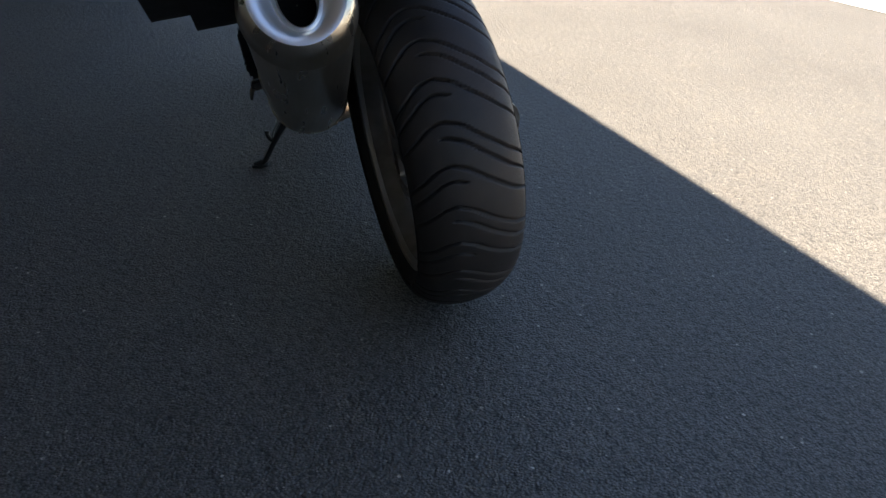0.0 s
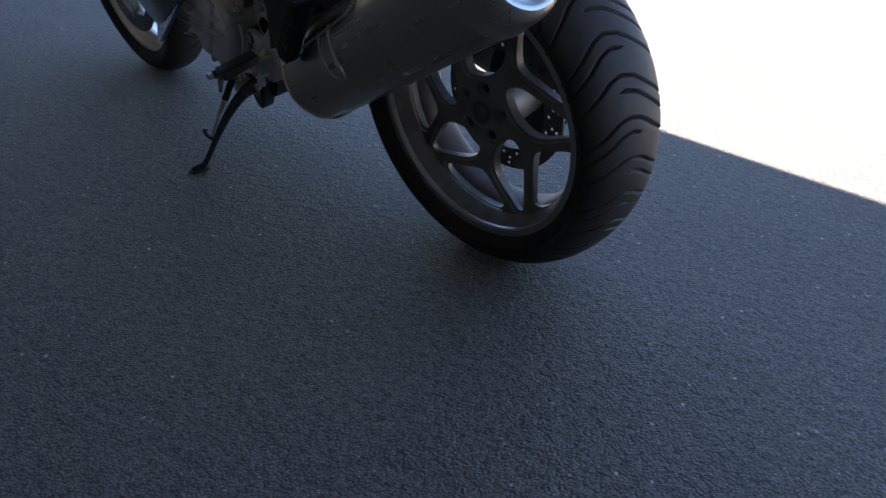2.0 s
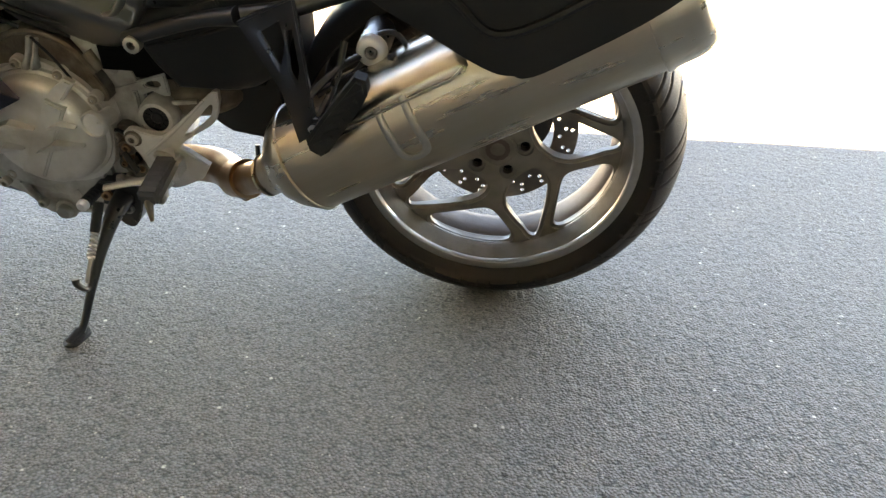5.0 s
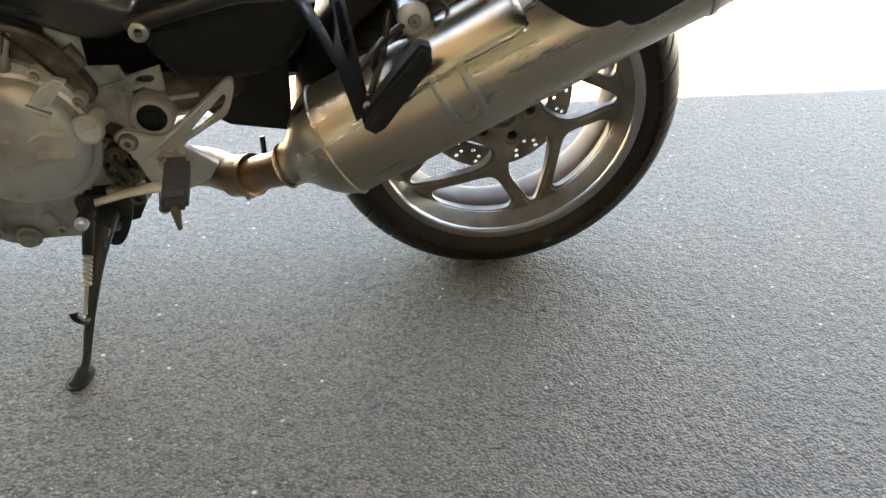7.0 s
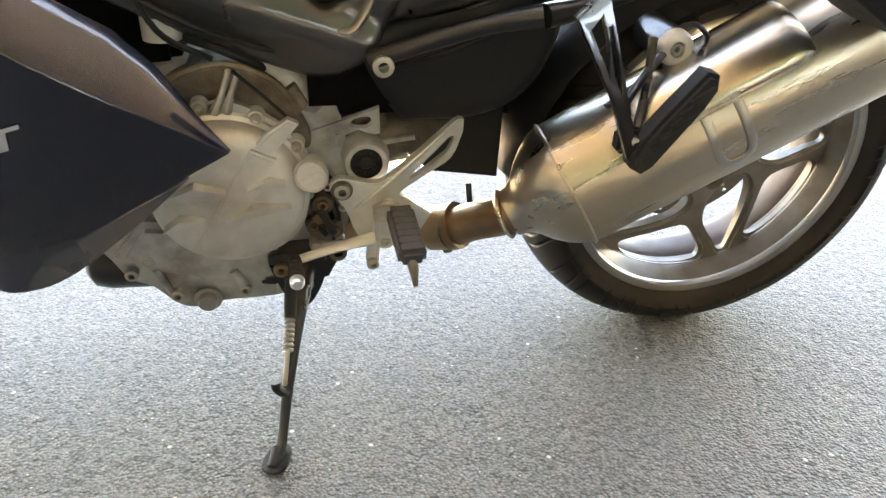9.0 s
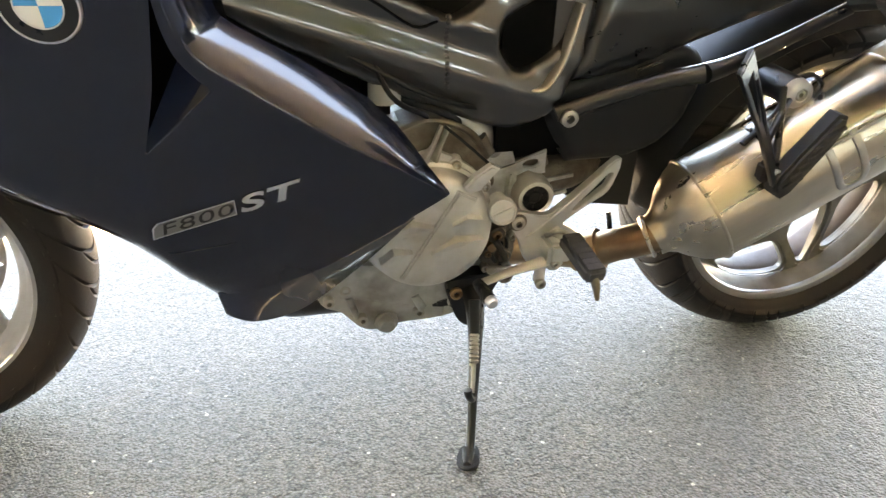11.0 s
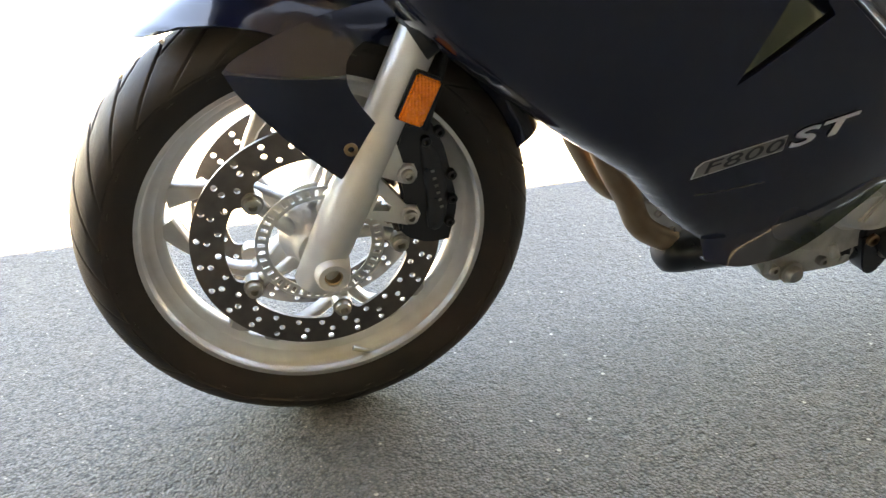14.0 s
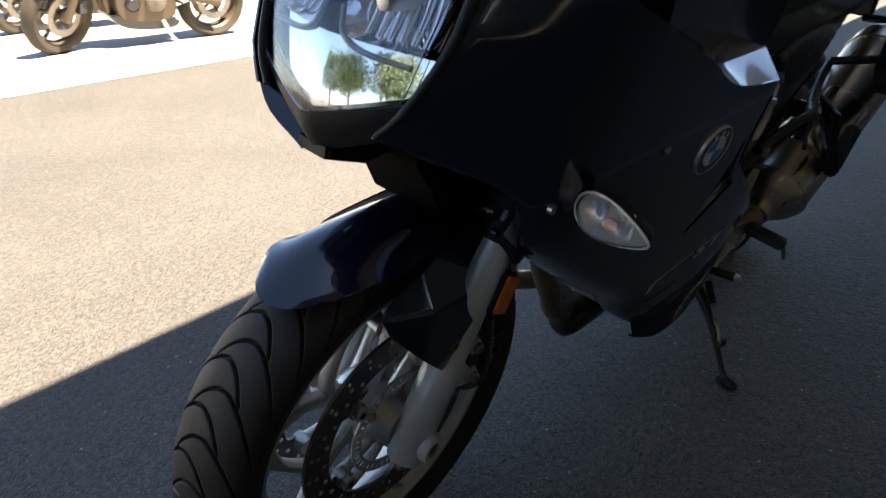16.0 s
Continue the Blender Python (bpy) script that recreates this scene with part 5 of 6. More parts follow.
# exhaust header pipes, oil filter and the guard plate in front of the engine
headers = part("exhaust_header", tube([(1.06, -0.05, 0.62), (1.12, -0.07, 0.54), (1.115, -0.09, 0.455), (1.076, -0.10, 0.383), (1.039, -0.10, 0.318), (0.994, -0.10, 0.257), (0.945, -0.10, 0.229), (0.84, -0.08, 0.20)], 0.0205, 16, 6), HOT_STEEL, bike, "heat browned exhaust header pipe")
part("second_pipe", tube([(1.05, 0.03, 0.60), (1.115, 0.02, 0.52), (1.108, 0.005, 0.45), (1.071, 0.0, 0.385), (1.042, 0.0, 0.333), (1.005, 0.0, 0.277), (0.972, 0.0, 0.222), (0.90, 0.0, 0.18)], 0.0205, 16, 6), HOT_STEEL, headers)
part("oil_filter", tube([(0.80, 0.0, 0.165), (0.900, 0.0, 0.168), (0.922, 0.0, 0.169), (0.934, 0.0, 0.170)], [0.038, 0.038, 0.034, 0.020], 24, 1), FRAME, bike, "black oil filter canister")
shield_plate = part("heat_guard", plate(spline([(0.990, 0.291), (0.960, 0.282), (0.910, 0.240), (0.897, 0.183), (0.932, 0.196), (0.966, 0.234)], 3, True), -0.004, 0.004, 0.002), CAST, bike, "pale alloy guard plate")
for x, z in ((0.972, 0.272), (0.950, 0.245), (0.918, 0.212)):
    part("rivet", bolt(x, 0.005, z, 0.006, 0.003), BOLT, shield_plate)

# radiator, and near-black filler blocks that close the view and paint the shade between the fairings
part("radiator", join(block(1.10, 1.16, -0.16, 0.16, 0.46, 0.76, 0.01), *[block(1.155, 1.164, -0.15, 0.15, 0.47 + 0.012 * k, 0.474 + 0.012 * k) for k in range(24)]), FRAME, bike, "black finned radiator")
part("fairing_shade_fill", join(block(0.82, 1.08, -0.10, 0.100, 0.54, 0.80, 0.03), block(1.20, 1.46, -0.08, 0.08, 0.66, 0.86, 0.02)), DARK, bike)

# frame: black beam with soft ridges, dropping to the pivot, with a recessed panel
def beam(x, z):
    """Outward bulge of the beam across its height."""
    x, z = x + 0.014, z + 0.010
    u = (z - (0.6605 + 0.34 * (x - 0.74))) * 0.947
    y = 0.122 + 0.018 * math.exp(-((u + 0.055) / 0.030) ** 2) + 0.012 * math.exp(-((u - 0.005) / 0.020) ** 2)
    return y - 0.05 * max(0, u - 0.03) * 4 - 0.10 * max(0, -0.085 - u) + 0.05 * (0.7 - x) * 0.3


f_out = [(0.985, 0.770), (0.80, 0.700), (0.700, 0.655), (0.672, 0.652), (0.614, 0.684), (0.544, 0.704), (0.490, 0.714), (0.482, 0.668), (0.498, 0.610), (0.525, 0.550), (0.552, 0.513), (0.594, 0.496), (0.645, 0.508), (0.757, 0.555), (0.869, 0.610), (0.925, 0.642), (0.985, 0.69)]
f_rec = [(0.620, 0.617), (0.611, 0.645), (0.567, 0.664), (0.533, 0.668), (0.526, 0.642), (0.541, 0.605), (0.586, 0.579), (0.610, 0.594)]
f_out = [(x - 0.014, z - 0.010) for x, z in f_out]
f_rec = [(x - 0.014, z - 0.010) for x, z in f_rec]
frame_part = part("frame", sheet(spline(f_out, 4, True, sharp=(0, 16)), beam, 0.02, roll=0.007, roll_r=0.010, step=0.006, holes=[spline(f_rec, 4, True)]), BEAM, bike, "black painted frame beam with satin ridges")
part("recess_panel", sheet(spline([(x - 0.014, z - 0.010) for x, z in [(0.632, 0.612), (0.600, 0.562), (0.572, 0.546), (0.548, 0.552), (0.522, 0.61), (0.502, 0.66), (0.528, 0.674), (0.59, 0.66), (0.63, 0.642)]], 4, True), lambda x, z: 0.112 + 0.10 * (0.56 - x), 0.004, step=0.012), BEAM, frame_part)
# bright metal strip paints the sky's reflection on the black recess edge
part("recess_glint", tube([(0.578, 0.118, 0.556), (0.560, 0.127, 0.546), (0.540, 0.130, 0.552), (0.518, 0.128, 0.594), (0.502, 0.124, 0.652)], [0.008, 0.014, 0.018, 0.018, 0.014], 18, 6, 0.32), BOLT, frame_part, "recess lip in bright metal, a painted sky reflection")
part("weld_seam", join(*[moved(lathe([(0.0, 0.0008), (0.0026, 0.0005), (0.0036, -0.0004), (0.0036, -0.004)], 8), Matrix.Translation((0.676 + 0.0006 * k - 0.006 * (k / 12) ** 2, beam(0.676, 0.642 - 0.0062 * k), 0.642 - 0.0062 * k))) for k in range(15)]), FRAME, frame_part)
part("trim_groove", tube([(0.88, beam(0.88, 0.715) + 0.001, 0.715), (0.78, beam(0.78, 0.670) + 0.001, 0.670), (0.72, beam(0.72, 0.632) + 0.001, 0.632), (0.69, beam(0.69, 0.638) + 0.001, 0.638)], 0.0018, 6, 4), DARK, frame_part)
part("bolt", bolt(0.522, 0.130, 0.668, 0.011, 0.006), BOLT, frame_part)
for s in (-1,):
    part("far_beam", mirrored(sheet(spline(f_out, 3, True, sharp=(0, 16)), lambda x, z: 0.150, 0.02, step=0.03)), FRAME, frame_part)

# black side covers below the seat, airbox side and rear inner mudguard
cover_side = part("side_cover", sheet(spline([(0.488, 0.70), (0.475, 0.66), (0.505, 0.552), (0.430, 0.562), (0.330, 0.596), (0.150, 0.655), (-0.05, 0.72), (-0.05, 0.80), (0.20, 0.76), (0.40, 0.73)], 4, True, sharp=(0, 2, 6, 7)), lambda x, z: 0.138 - 0.25 * max(0, z - 0.64) - 0.03 * (0.5 - x), 0.006, roll=0.010, roll_r=0.014, step=0.012), FRAME, bike, "matt black plastic side cover")
part("lower_cover", sheet(spline([(0.535, 0.505), (0.520, 0.470), (0.488, 0.424), (0.400, 0.426), (0.345, 0.450), (0.310, 0.500), (0.300, 0.560), (0.340, 0.590), (0.45, 0.565), (0.53, 0.54)], 4, True, sharp=(2,)), lambda x, z: 0.125 - 0.2 * max(0, 0.46 - z), 0.006, roll=0.012, roll_r=0.014, step=0.010), BLACK, cover_side)
part("seam_edge", tube([(0.515, 0.1275, 0.497), (0.505, 0.128, 0.50), (0.45, 0.128, 0.512), (0.36, 0.128, 0.545)], 0.0035, 6, 4), BLACK, cover_side)
part("cover_clip", moved(block(-0.020, 0.020, 0, 0.008, -0.007, 0.007, 0.003), pose(0.405, 0.150, 0.572, 0, 17)), GREY_RUBBER, cover_side)
part("inner_guard", plate([(0.52, 0.40), (0.455, 0.338), (0.438, 0.327), (0.346, 0.313), (0.345, 0.42), (0.338, 0.47), (0.345, 0.52), (0.36, 0.58), (0.50, 0.56)], 0.045, 0.065, 0.004), BLACK, cover_side)
# near-black filler blocks stand in for the shaded space behind the covers
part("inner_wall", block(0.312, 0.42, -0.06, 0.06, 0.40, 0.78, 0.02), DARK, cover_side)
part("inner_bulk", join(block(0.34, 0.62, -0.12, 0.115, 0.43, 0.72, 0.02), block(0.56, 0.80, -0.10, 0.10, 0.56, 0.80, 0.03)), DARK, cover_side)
rows = []
for i in range(21):
    a = radians(2 + 96 * i / 20)
    rows.append([Vector((REAR.x + (0.345 - 0.02 * abs(v) ** 3) * math.cos(a), 0.10 * v, REAR.z + (0.345 - 0.05 * abs(v) ** 3) * math.sin(a))) for v in (-1 + j / 6 for j in range(13))])
part("rear_mudguard", loft(rows, 0.004), BLACK, bike, "matt black rear mudguard")
part("tail", join(plate(spline([(0.42, 0.78), (0.10, 0.72), (-0.20, 0.76), (-0.42, 0.86), (-0.40, 0.92), (0.0, 0.88), (0.42, 0.86)], 3, True), -0.11, 0.11, 0.03)), BLACK, bike)
part("seat", plate(spline([(0.72, 0.80), (0.30, 0.82), (-0.05, 0.87), (-0.25, 0.90), (-0.20, 0.945), (0.0, 0.935), (0.35, 0.86), (0.65, 0.87)], 4, True), -0.14, 0.14, 0.03), GREY_RUBBER, bike, "black seat")
part("tank_cover", plate(spline([(1.13, 0.765), (0.95, 0.750), (0.74, 0.750), (0.68, 0.84), (0.76, 0.96), (0.94, 1.03), (1.14, 1.0)], 4, True), -0.145, 0.145, 0.022, segs=4), PAINT, bike, "dark blue tank cover")
part("seat_base", plate(spline([(0.86, 0.70), (0.50, 0.715), (0.10, 0.75), (-0.18, 0.79), (-0.16, 0.86), (0.10, 0.84), (0.40, 0.84), (0.70, 0.86), (0.84, 0.85)], 4, True), -0.118, 0.118, 0.02), FRAME, bike, "black plastic base under the seat")
part("white_tank", tube([(0.752, 0.100, 0.53), (0.752, 0.100, 0.60)], [0.022, 0.020], 16, 1), CAST, bike, "pale coolant bottle behind the fairing")
part("cable", tube([(0.80, 0.13, 0.60), (0.72, 0.135, 0.555), (0.66, 0.13, 0.53), (0.60, 0.11, 0.51)], 0.004, 8), BLACK, bike)
part("cable", tube([(0.78, 0.12, 0.62), (0.75, 0.14, 0.55), (0.70, 0.13, 0.515)], 0.0035, 8), BLACK, bike)

# ---- fairing ----
def chain_distance(x, z, chain):
    """Signed distance to an open chain; positive on its left."""
    best, sign = 1e9, 1
    for (x0, z0), (x1, z1) in zip(chain, chain[1:]):
        dx, dz = x1 - x0, z1 - z0
        t = max(0.0, min(1.0, ((x - x0) * dx + (z - z0) * dz) / (dx * dx + dz * dz)))
        d = math.hypot(x - x0 - t * dx, z - z0 - t * dz)
        if d < best - 1e-9:
            best, sign = d, 1 if dx * (z - z0) - dz * (x - x0) > 0 else -1
    return sign * best



LIP = [tuple(p) for p in spline([(1.02, 0.300), (0.992, 0.303), (0.930, 0.318), (0.860, 0.342), (0.790, 0.378), (0.688, 0.436)], 5)]
KEEL = [tuple(p) for p in spline([(1.45, 0.69), (1.40, 0.612), (1.335, 0.553), (1.265, 0.500), (1.195, 0.450), (1.10, 0.388), (1.045, 0.334), (0.985, 0.290)], 4)]


def skin(x, z):
    y = 0.231 + 0.15 * (z - 0.694) - 0.125 * (x - 1.096) - 1.1 * max(0, x - 1.35) ** 2 - 1.0 * max(0, 0.89 - x) ** 2
    return y - 0.35 * max(0, z - 0.78) ** 2


def side_skin(x, z):
    y = skin(x, z)
    e = chain_distance(x, z, LIP)
    if z < 0.45 and x < 1.02:
        far = max(0.0, min(1.0, (x - 0.70) / 0.1))
        y -= 0.006 * far * max(0.0, 1 - abs(e) / 0.060) ** 1.6
    k = abs(chain_distance(x, z, KEEL))
    u = max(0.0, 1 - k / 0.050)
    y -= 0.054 * max(0.35, min(1.0, (x - 0.97) / 0.08)) * (1 - math.sqrt(max(0, 1 - u * u)))
    return y


LIP_LINE = [(0.994, 0.300), (0.930, 0.316), (0.860, 0.342), (0.790, 0.380), (0.735, 0.412)]
LIP_EDGE = [(0.986, 0.270), (0.940, 0.2715), (0.880, 0.296), (0.800, 0.354), (0.733, 0.4095)]
side_out = [(1.436, 0.680), (1.40, 0.612), (1.335, 0.553), (1.265, 0.500), (1.195, 0.450), (1.10, 0.388), (1.045, 0.334), (0.994, 0.300), (0.930, 0.316), (0.860, 0.342), (0.790, 0.380), (0.735, 0.412), (0.687, 0.436),
            (0.750, 0.481), (0.809, 0.519), (0.869, 0.562), (0.920, 0.598), (0.957, 0.625), (0.978, 0.652), (0.988, 0.700), (0.993, 0.757), (1.10, 0.7405), (1.22, 0.7265), (1.33, 0.711)]
slot = [(0.9965, 0.700), (1.005, 0.648), (1.014, 0.600), (1.036, 0.524), (1.010, 0.546), (0.954, 0.600), (0.970, 0.616), (0.985, 0.638), (0.9925, 0.665)]
slot_loop = [tuple(p) for p in spline(slot, 3, True, sharp=(0, 3, 5))]
fairing = part("side_fairing", sheet(spline(side_out, 4, True, sharp=(0, 7, 12, 20)), side_skin, 0.004, step=0.0075, holes=[slot_loop]), PAINT, bike, "glossy dark blue side fairing", 60)


def resample(chain, n):
    pts = np.array([(p[0], p[1]) for p in chain])
    run = np.concatenate([[0], np.cumsum(np.hypot(*np.diff(pts, axis=0).T))])
    u = np.linspace(0, run[-1], n)
    return list(zip(np.interp(u, run, pts[:, 0]), np.interp(u, run, pts[:, 1])))


# rolled shoulder: a tight bead along the panel, a shallow channel, a second ridge, then the return to the frame
crest = resample([tuple(p) for p in spline([(0.993, 0.757), (0.988, 0.700), (0.978, 0.652), (0.957, 0.625), (0.920, 0.598), (0.869, 0.562), (0.809, 0.519), (0.750, 0.481), (0.687, 0.436)], 8)], 70)
fall = [tuple(p) for p in spline([(0.0, 0.0), (0.04, 0.0016), (0.10, 0.0006), (0.17, -0.0022), (0.30, -0.0080), (0.48, -0.0180), (0.70, -0.0320), (0.86, -0.0430), (1.0, -0.0540)], 3)]
rows = []
for i, (ax_, az_) in enumerate(crest):
    (px, pz), (qx, qz) = crest[max(0, i - 2)], crest[min(len(crest) - 1, i + 2)]
    run = math.hypot(qx - px, qz - pz)
    t = i / (len(crest) - 1)
    wide = float(np.interp(t, (0, 0.25, 0.5, 0.68, 0.78, 0.9, 1.0), (0.038, 0.042, 0.048, 0.050, 0.040, 0.018, 0.003)))
    ox, oz = (qz - pz) / run * wide, -(qx - px) / run * wide
    if oz < 0:
        ox, oz = -ox, -oz
    rows.append([Vector((ax_ + ox * u, side_skin(ax_, az_) + 0.0006 + wide / 0.045 * h, az_ + oz * u)) for u, h in fall])
part("shoulder", loft(rows, 0.003), PAINT, fairing, "rolled glossy edge of the fairing", 75)
lip_a, lip_b = spline(LIP_LINE, 6), spline(LIP_EDGE, 6)
rows = []
for u in (i / 6 for i in range(8)):
    row = []
    for a_, b_ in zip(lip_a, lip_b):
        q = a_.lerp(b_, min(u, 1.0))
        out = 0.0135 * (a_ - b_).length / 0.045
        yy = side_skin(a_.x, a_.y) + (out * u ** 1.2 if u <= 1 else out - 0.010)
        row.append(Vector((q.x, yy - 0.0015, q.y - (0.0 if u <= 1 else 0.002))))
    rows.append(row)
part("fairing_lip", loft(rows, 0.003), PAINT, fairing, "flared glossy lower lip of the fairing", 70)
part("air_flap", loft([[Vector((1.036, 0.2035, 0.522)).lerp(Vector((0.947, 0.2215, 0.604)), t) + Vector((0.004, -0.006, 0.006)).lerp(Vector((0.034, -0.034, 0.030)), t) * u for t in (i / 10 for i in range(11))] for u in (j / 6 for j in range(7))], 0.003), PAINT, fairing)
# near-black plate paints the shade seen through the slot
part("slot_shade", plate([(1.06, 0.50), (0.93, 0.56), (0.94, 0.72), (1.03, 0.74)], 0.130, 0.140), DARK, fairing)
part("far_side_fairing", mirrored(sheet(spline(side_out, 2, True, sharp=(0, 7, 12, 20)), side_skin, 0.004, step=0.025)), PAINT, bike, "glossy dark blue side fairing")


def nose_skin(x, z):
    return skin(x, z) - 1.6 * max(0, x - 1.42) * max(0, 0.87 - z) - 3.0 * max(0, x - 1.42) * max(0, z - 0.80) - 0.9 * max(0, x - 1.50) ** 2 + 0.004


upper_out = [(1.440, 0.684), (1.33, 0.7125), (1.22, 0.728), (1.10, 0.742), (0.998, 0.757), (1.005, 0.781), (1.08, 0.783), (1.15, 0.797), (1.208, 0.826), (1.258, 0.847), (1.304, 0.867), (1.367, 0.892), (1.408, 0.910), (1.46, 0.955), (1.505, 1.01), (1.518, 0.955), (1.548, 0.865), (1.578, 0.800), (1.592, 0.766), (1.545, 0.742), (1.485, 0.716)]
nose = part("upper_fairing", sheet(spline(upper_out, 4, True, sharp=(0, 4, 5, 14, 18)), nose_skin, 0.004, roll=0.0015, roll_r=0.003, step=0.010), PAINT, bike, "glossy dark blue upper fairing around the headlamp", 60)
part("far_cheek", mirrored(sheet(spline(upper_out, 3, True, sharp=(0, 4, 5, 14, 18)), nose_skin, 0.004, roll=0.004, roll_r=0.006, step=0.015)), PAINT, nose).location.y = -0.020
# the panel that folds inward behind the fairing and the flat ledge between it and the tank
fold = [(1.003, 0.780), (1.08, 0.782), (1.15, 0.797), (1.208, 0.826), (1.25, 0.843)]
brow = [(0.912, 0.200, 0.798), (1.01, 0.203, 0.7995), (1.105, 0.206, 0.803), (1.185, 0.218, 0.828), (1.23, 0.224, 0.846)]
foot = [(0.895, 0.120, 0.803), (0.985, 0.122, 0.809), (1.09, 0.126, 0.819), (1.17, 0.150, 0.842), (1.21, 0.165, 0.857)]
fold, brow, foot = spline([(x, nose_skin(x, z) - 0.001, z) for x, z in fold], 5), spline(brow, 5), spline(foot, 5)
part("knee_panel", loft([[a.lerp(c, u) for a, c in zip(fold, brow)] for u in (0.0, 0.3, 0.6, 0.9, 1.0)], 0.003), PAINT, nose)
part("knee_ledge", loft([[a.lerp(c, u) for a, c in zip(brow, foot)] for u in (0.0, 0.25, 0.5, 0.75, 1.0)], 0.003), PAINT, nose)
chin_rows = []
for w in (0.0, 0.12, 0.35, 0.6, 0.8, 0.93, 1.0, 1.0):
    row = []
    for k in range(25):
        y = 0.122 * (-1 + k / 12)
        z0 = 0.762 + 0.36 * math.sqrt(y * y + 0.006 ** 2)
        z = z0 - 0.002 - 0.044 * w * (1 - 2.0 * abs(y) * 0.8)
        x = 1.602 - 0.10 * abs(y) - 1.1 * y * y - 1.1 * max(0, z0 - 0.74) ** 2 - 0.10 * (z0 - 0.74) - 0.018 * w * w - (0.06 if len(chin_rows) == 7 else 0)
        row.append(Vector((x, y, z)))
    chin_rows.append(row)
part("chin", loft(chin_rows, 0.004), BLACK, nose, "black plastic chin under the headlamp").location.y = -0.012
part("chin_lip", plate([(1.585, 0.714), (1.584, 0.727), (1.49, 0.733), (1.49, 0.700), (1.526, 0.694)], -0.040, 0.010, 0.004), BLACK, nose, "small black spoiler lip")
outer = spline([(1.587, -0.030, 0.715), (1.576, -0.107, 0.739), (1.553, -0.150, 0.798), (1.500, -0.200, 0.870)], 5)
inner = spline([(1.560, -0.030, 0.735), (1.553, -0.095, 0.770), (1.525, -0.130, 0.820), (1.480, -0.175, 0.880)], 5)
part("far_nose_panel", loft([[a.lerp(c, u) - Vector((0, 0, 0.008 * u * (1 - u))) for a, c in zip(outer, inner)] for u in (0.0, 0.25, 0.5, 0.75, 1.0)], 0.004), PAINT, nose)
for s in (1, -1):
    part("lamp_brow", tube([(x, s * (nose_skin(x, z) - 0.003), z) for x, z in ((1.590, 0.768), (1.577, 0.802), (1.547, 0.866), (1.517, 0.956))], [0.004, 0.005, 0.006, 0.006], 10, 5), BLACK, nose)
# near-black filler blocks in place of the shaded nose interior
part("nose_fill", join(block(1.20, 1.46, -0.13, 0.13, 0.86, 1.02, 0.03), block(1.36, 1.50, -0.11, 0.11, 0.72, 0.90, 0.03)), DARK, nose)


def glass(name, tint=(1, 1, 1), rough=0.0):
    m = bpy.data.materials.new(name)
    m.use_nodes = True
    b = m.node_tree.nodes["Principled BSDF"]
    b.inputs["Base Color"].default_value = (*tint, 1)
    b.inputs["Transmission Weight"].default_value, b.inputs["Roughness"].default_value, b.inputs["IOR"].default_value = 1.0, rough, 1.49
    return m


CLEAR = glass("clear_lens")
LAMP_MIRROR = material("lamp_mirror", (0.78, 0.79, 0.80), 0.035, 1.0)
RIBBED = glass("ribbed_lens", (0.96, 0.96, 0.95), 0.10)
RIBBED.node_tree.nodes["Principled BSDF"].inputs["Transmission Weight"].default_value = 0.90


def lamp_face(y, z, x0=1.600):
    return x0 - 0.10 * abs(y) - 1.1 * y * y - 1.1 * max(0, z - 0.74) ** 2 - 0.10 * (z - 0.74)


def lamp_sill(y):
    return 0.762 + 0.36 * math.sqrt(y * y + 0.006 ** 2)


def lamp_grid(x0, inset=0.0, n=14, top=0.970):
    """Lens surface: a keel-shaped lower edge, sides leaning out towards the top."""
    rows = []
    for j in range(n + 1):
        v = j / n
        half = 0.104 + 0.020 * v ** 0.7 - inset
        row = []
        for k in range(2 * n + 1):
            y = half * (-1 + k / n)
            low = lamp_sill(y) + inset
            z = low + (top - inset - low) * v
            row.append(Vector((lamp_face(y, z, x0), y, z)))
        rows.append(row)
    return rows


headlamp = part("headlamp", loft(lamp_grid(1.603), 0.003), CLEAR, bike, "clear twin headlamp lens")
headlamp.visible_shadow = False
headlamp.location.y = -0.012
part("reflector", loft(lamp_grid(1.590, 0.003, 14, 0.842), 0.002), LAMP_MIRROR, headlamp, "mirror bright lamp reflector")
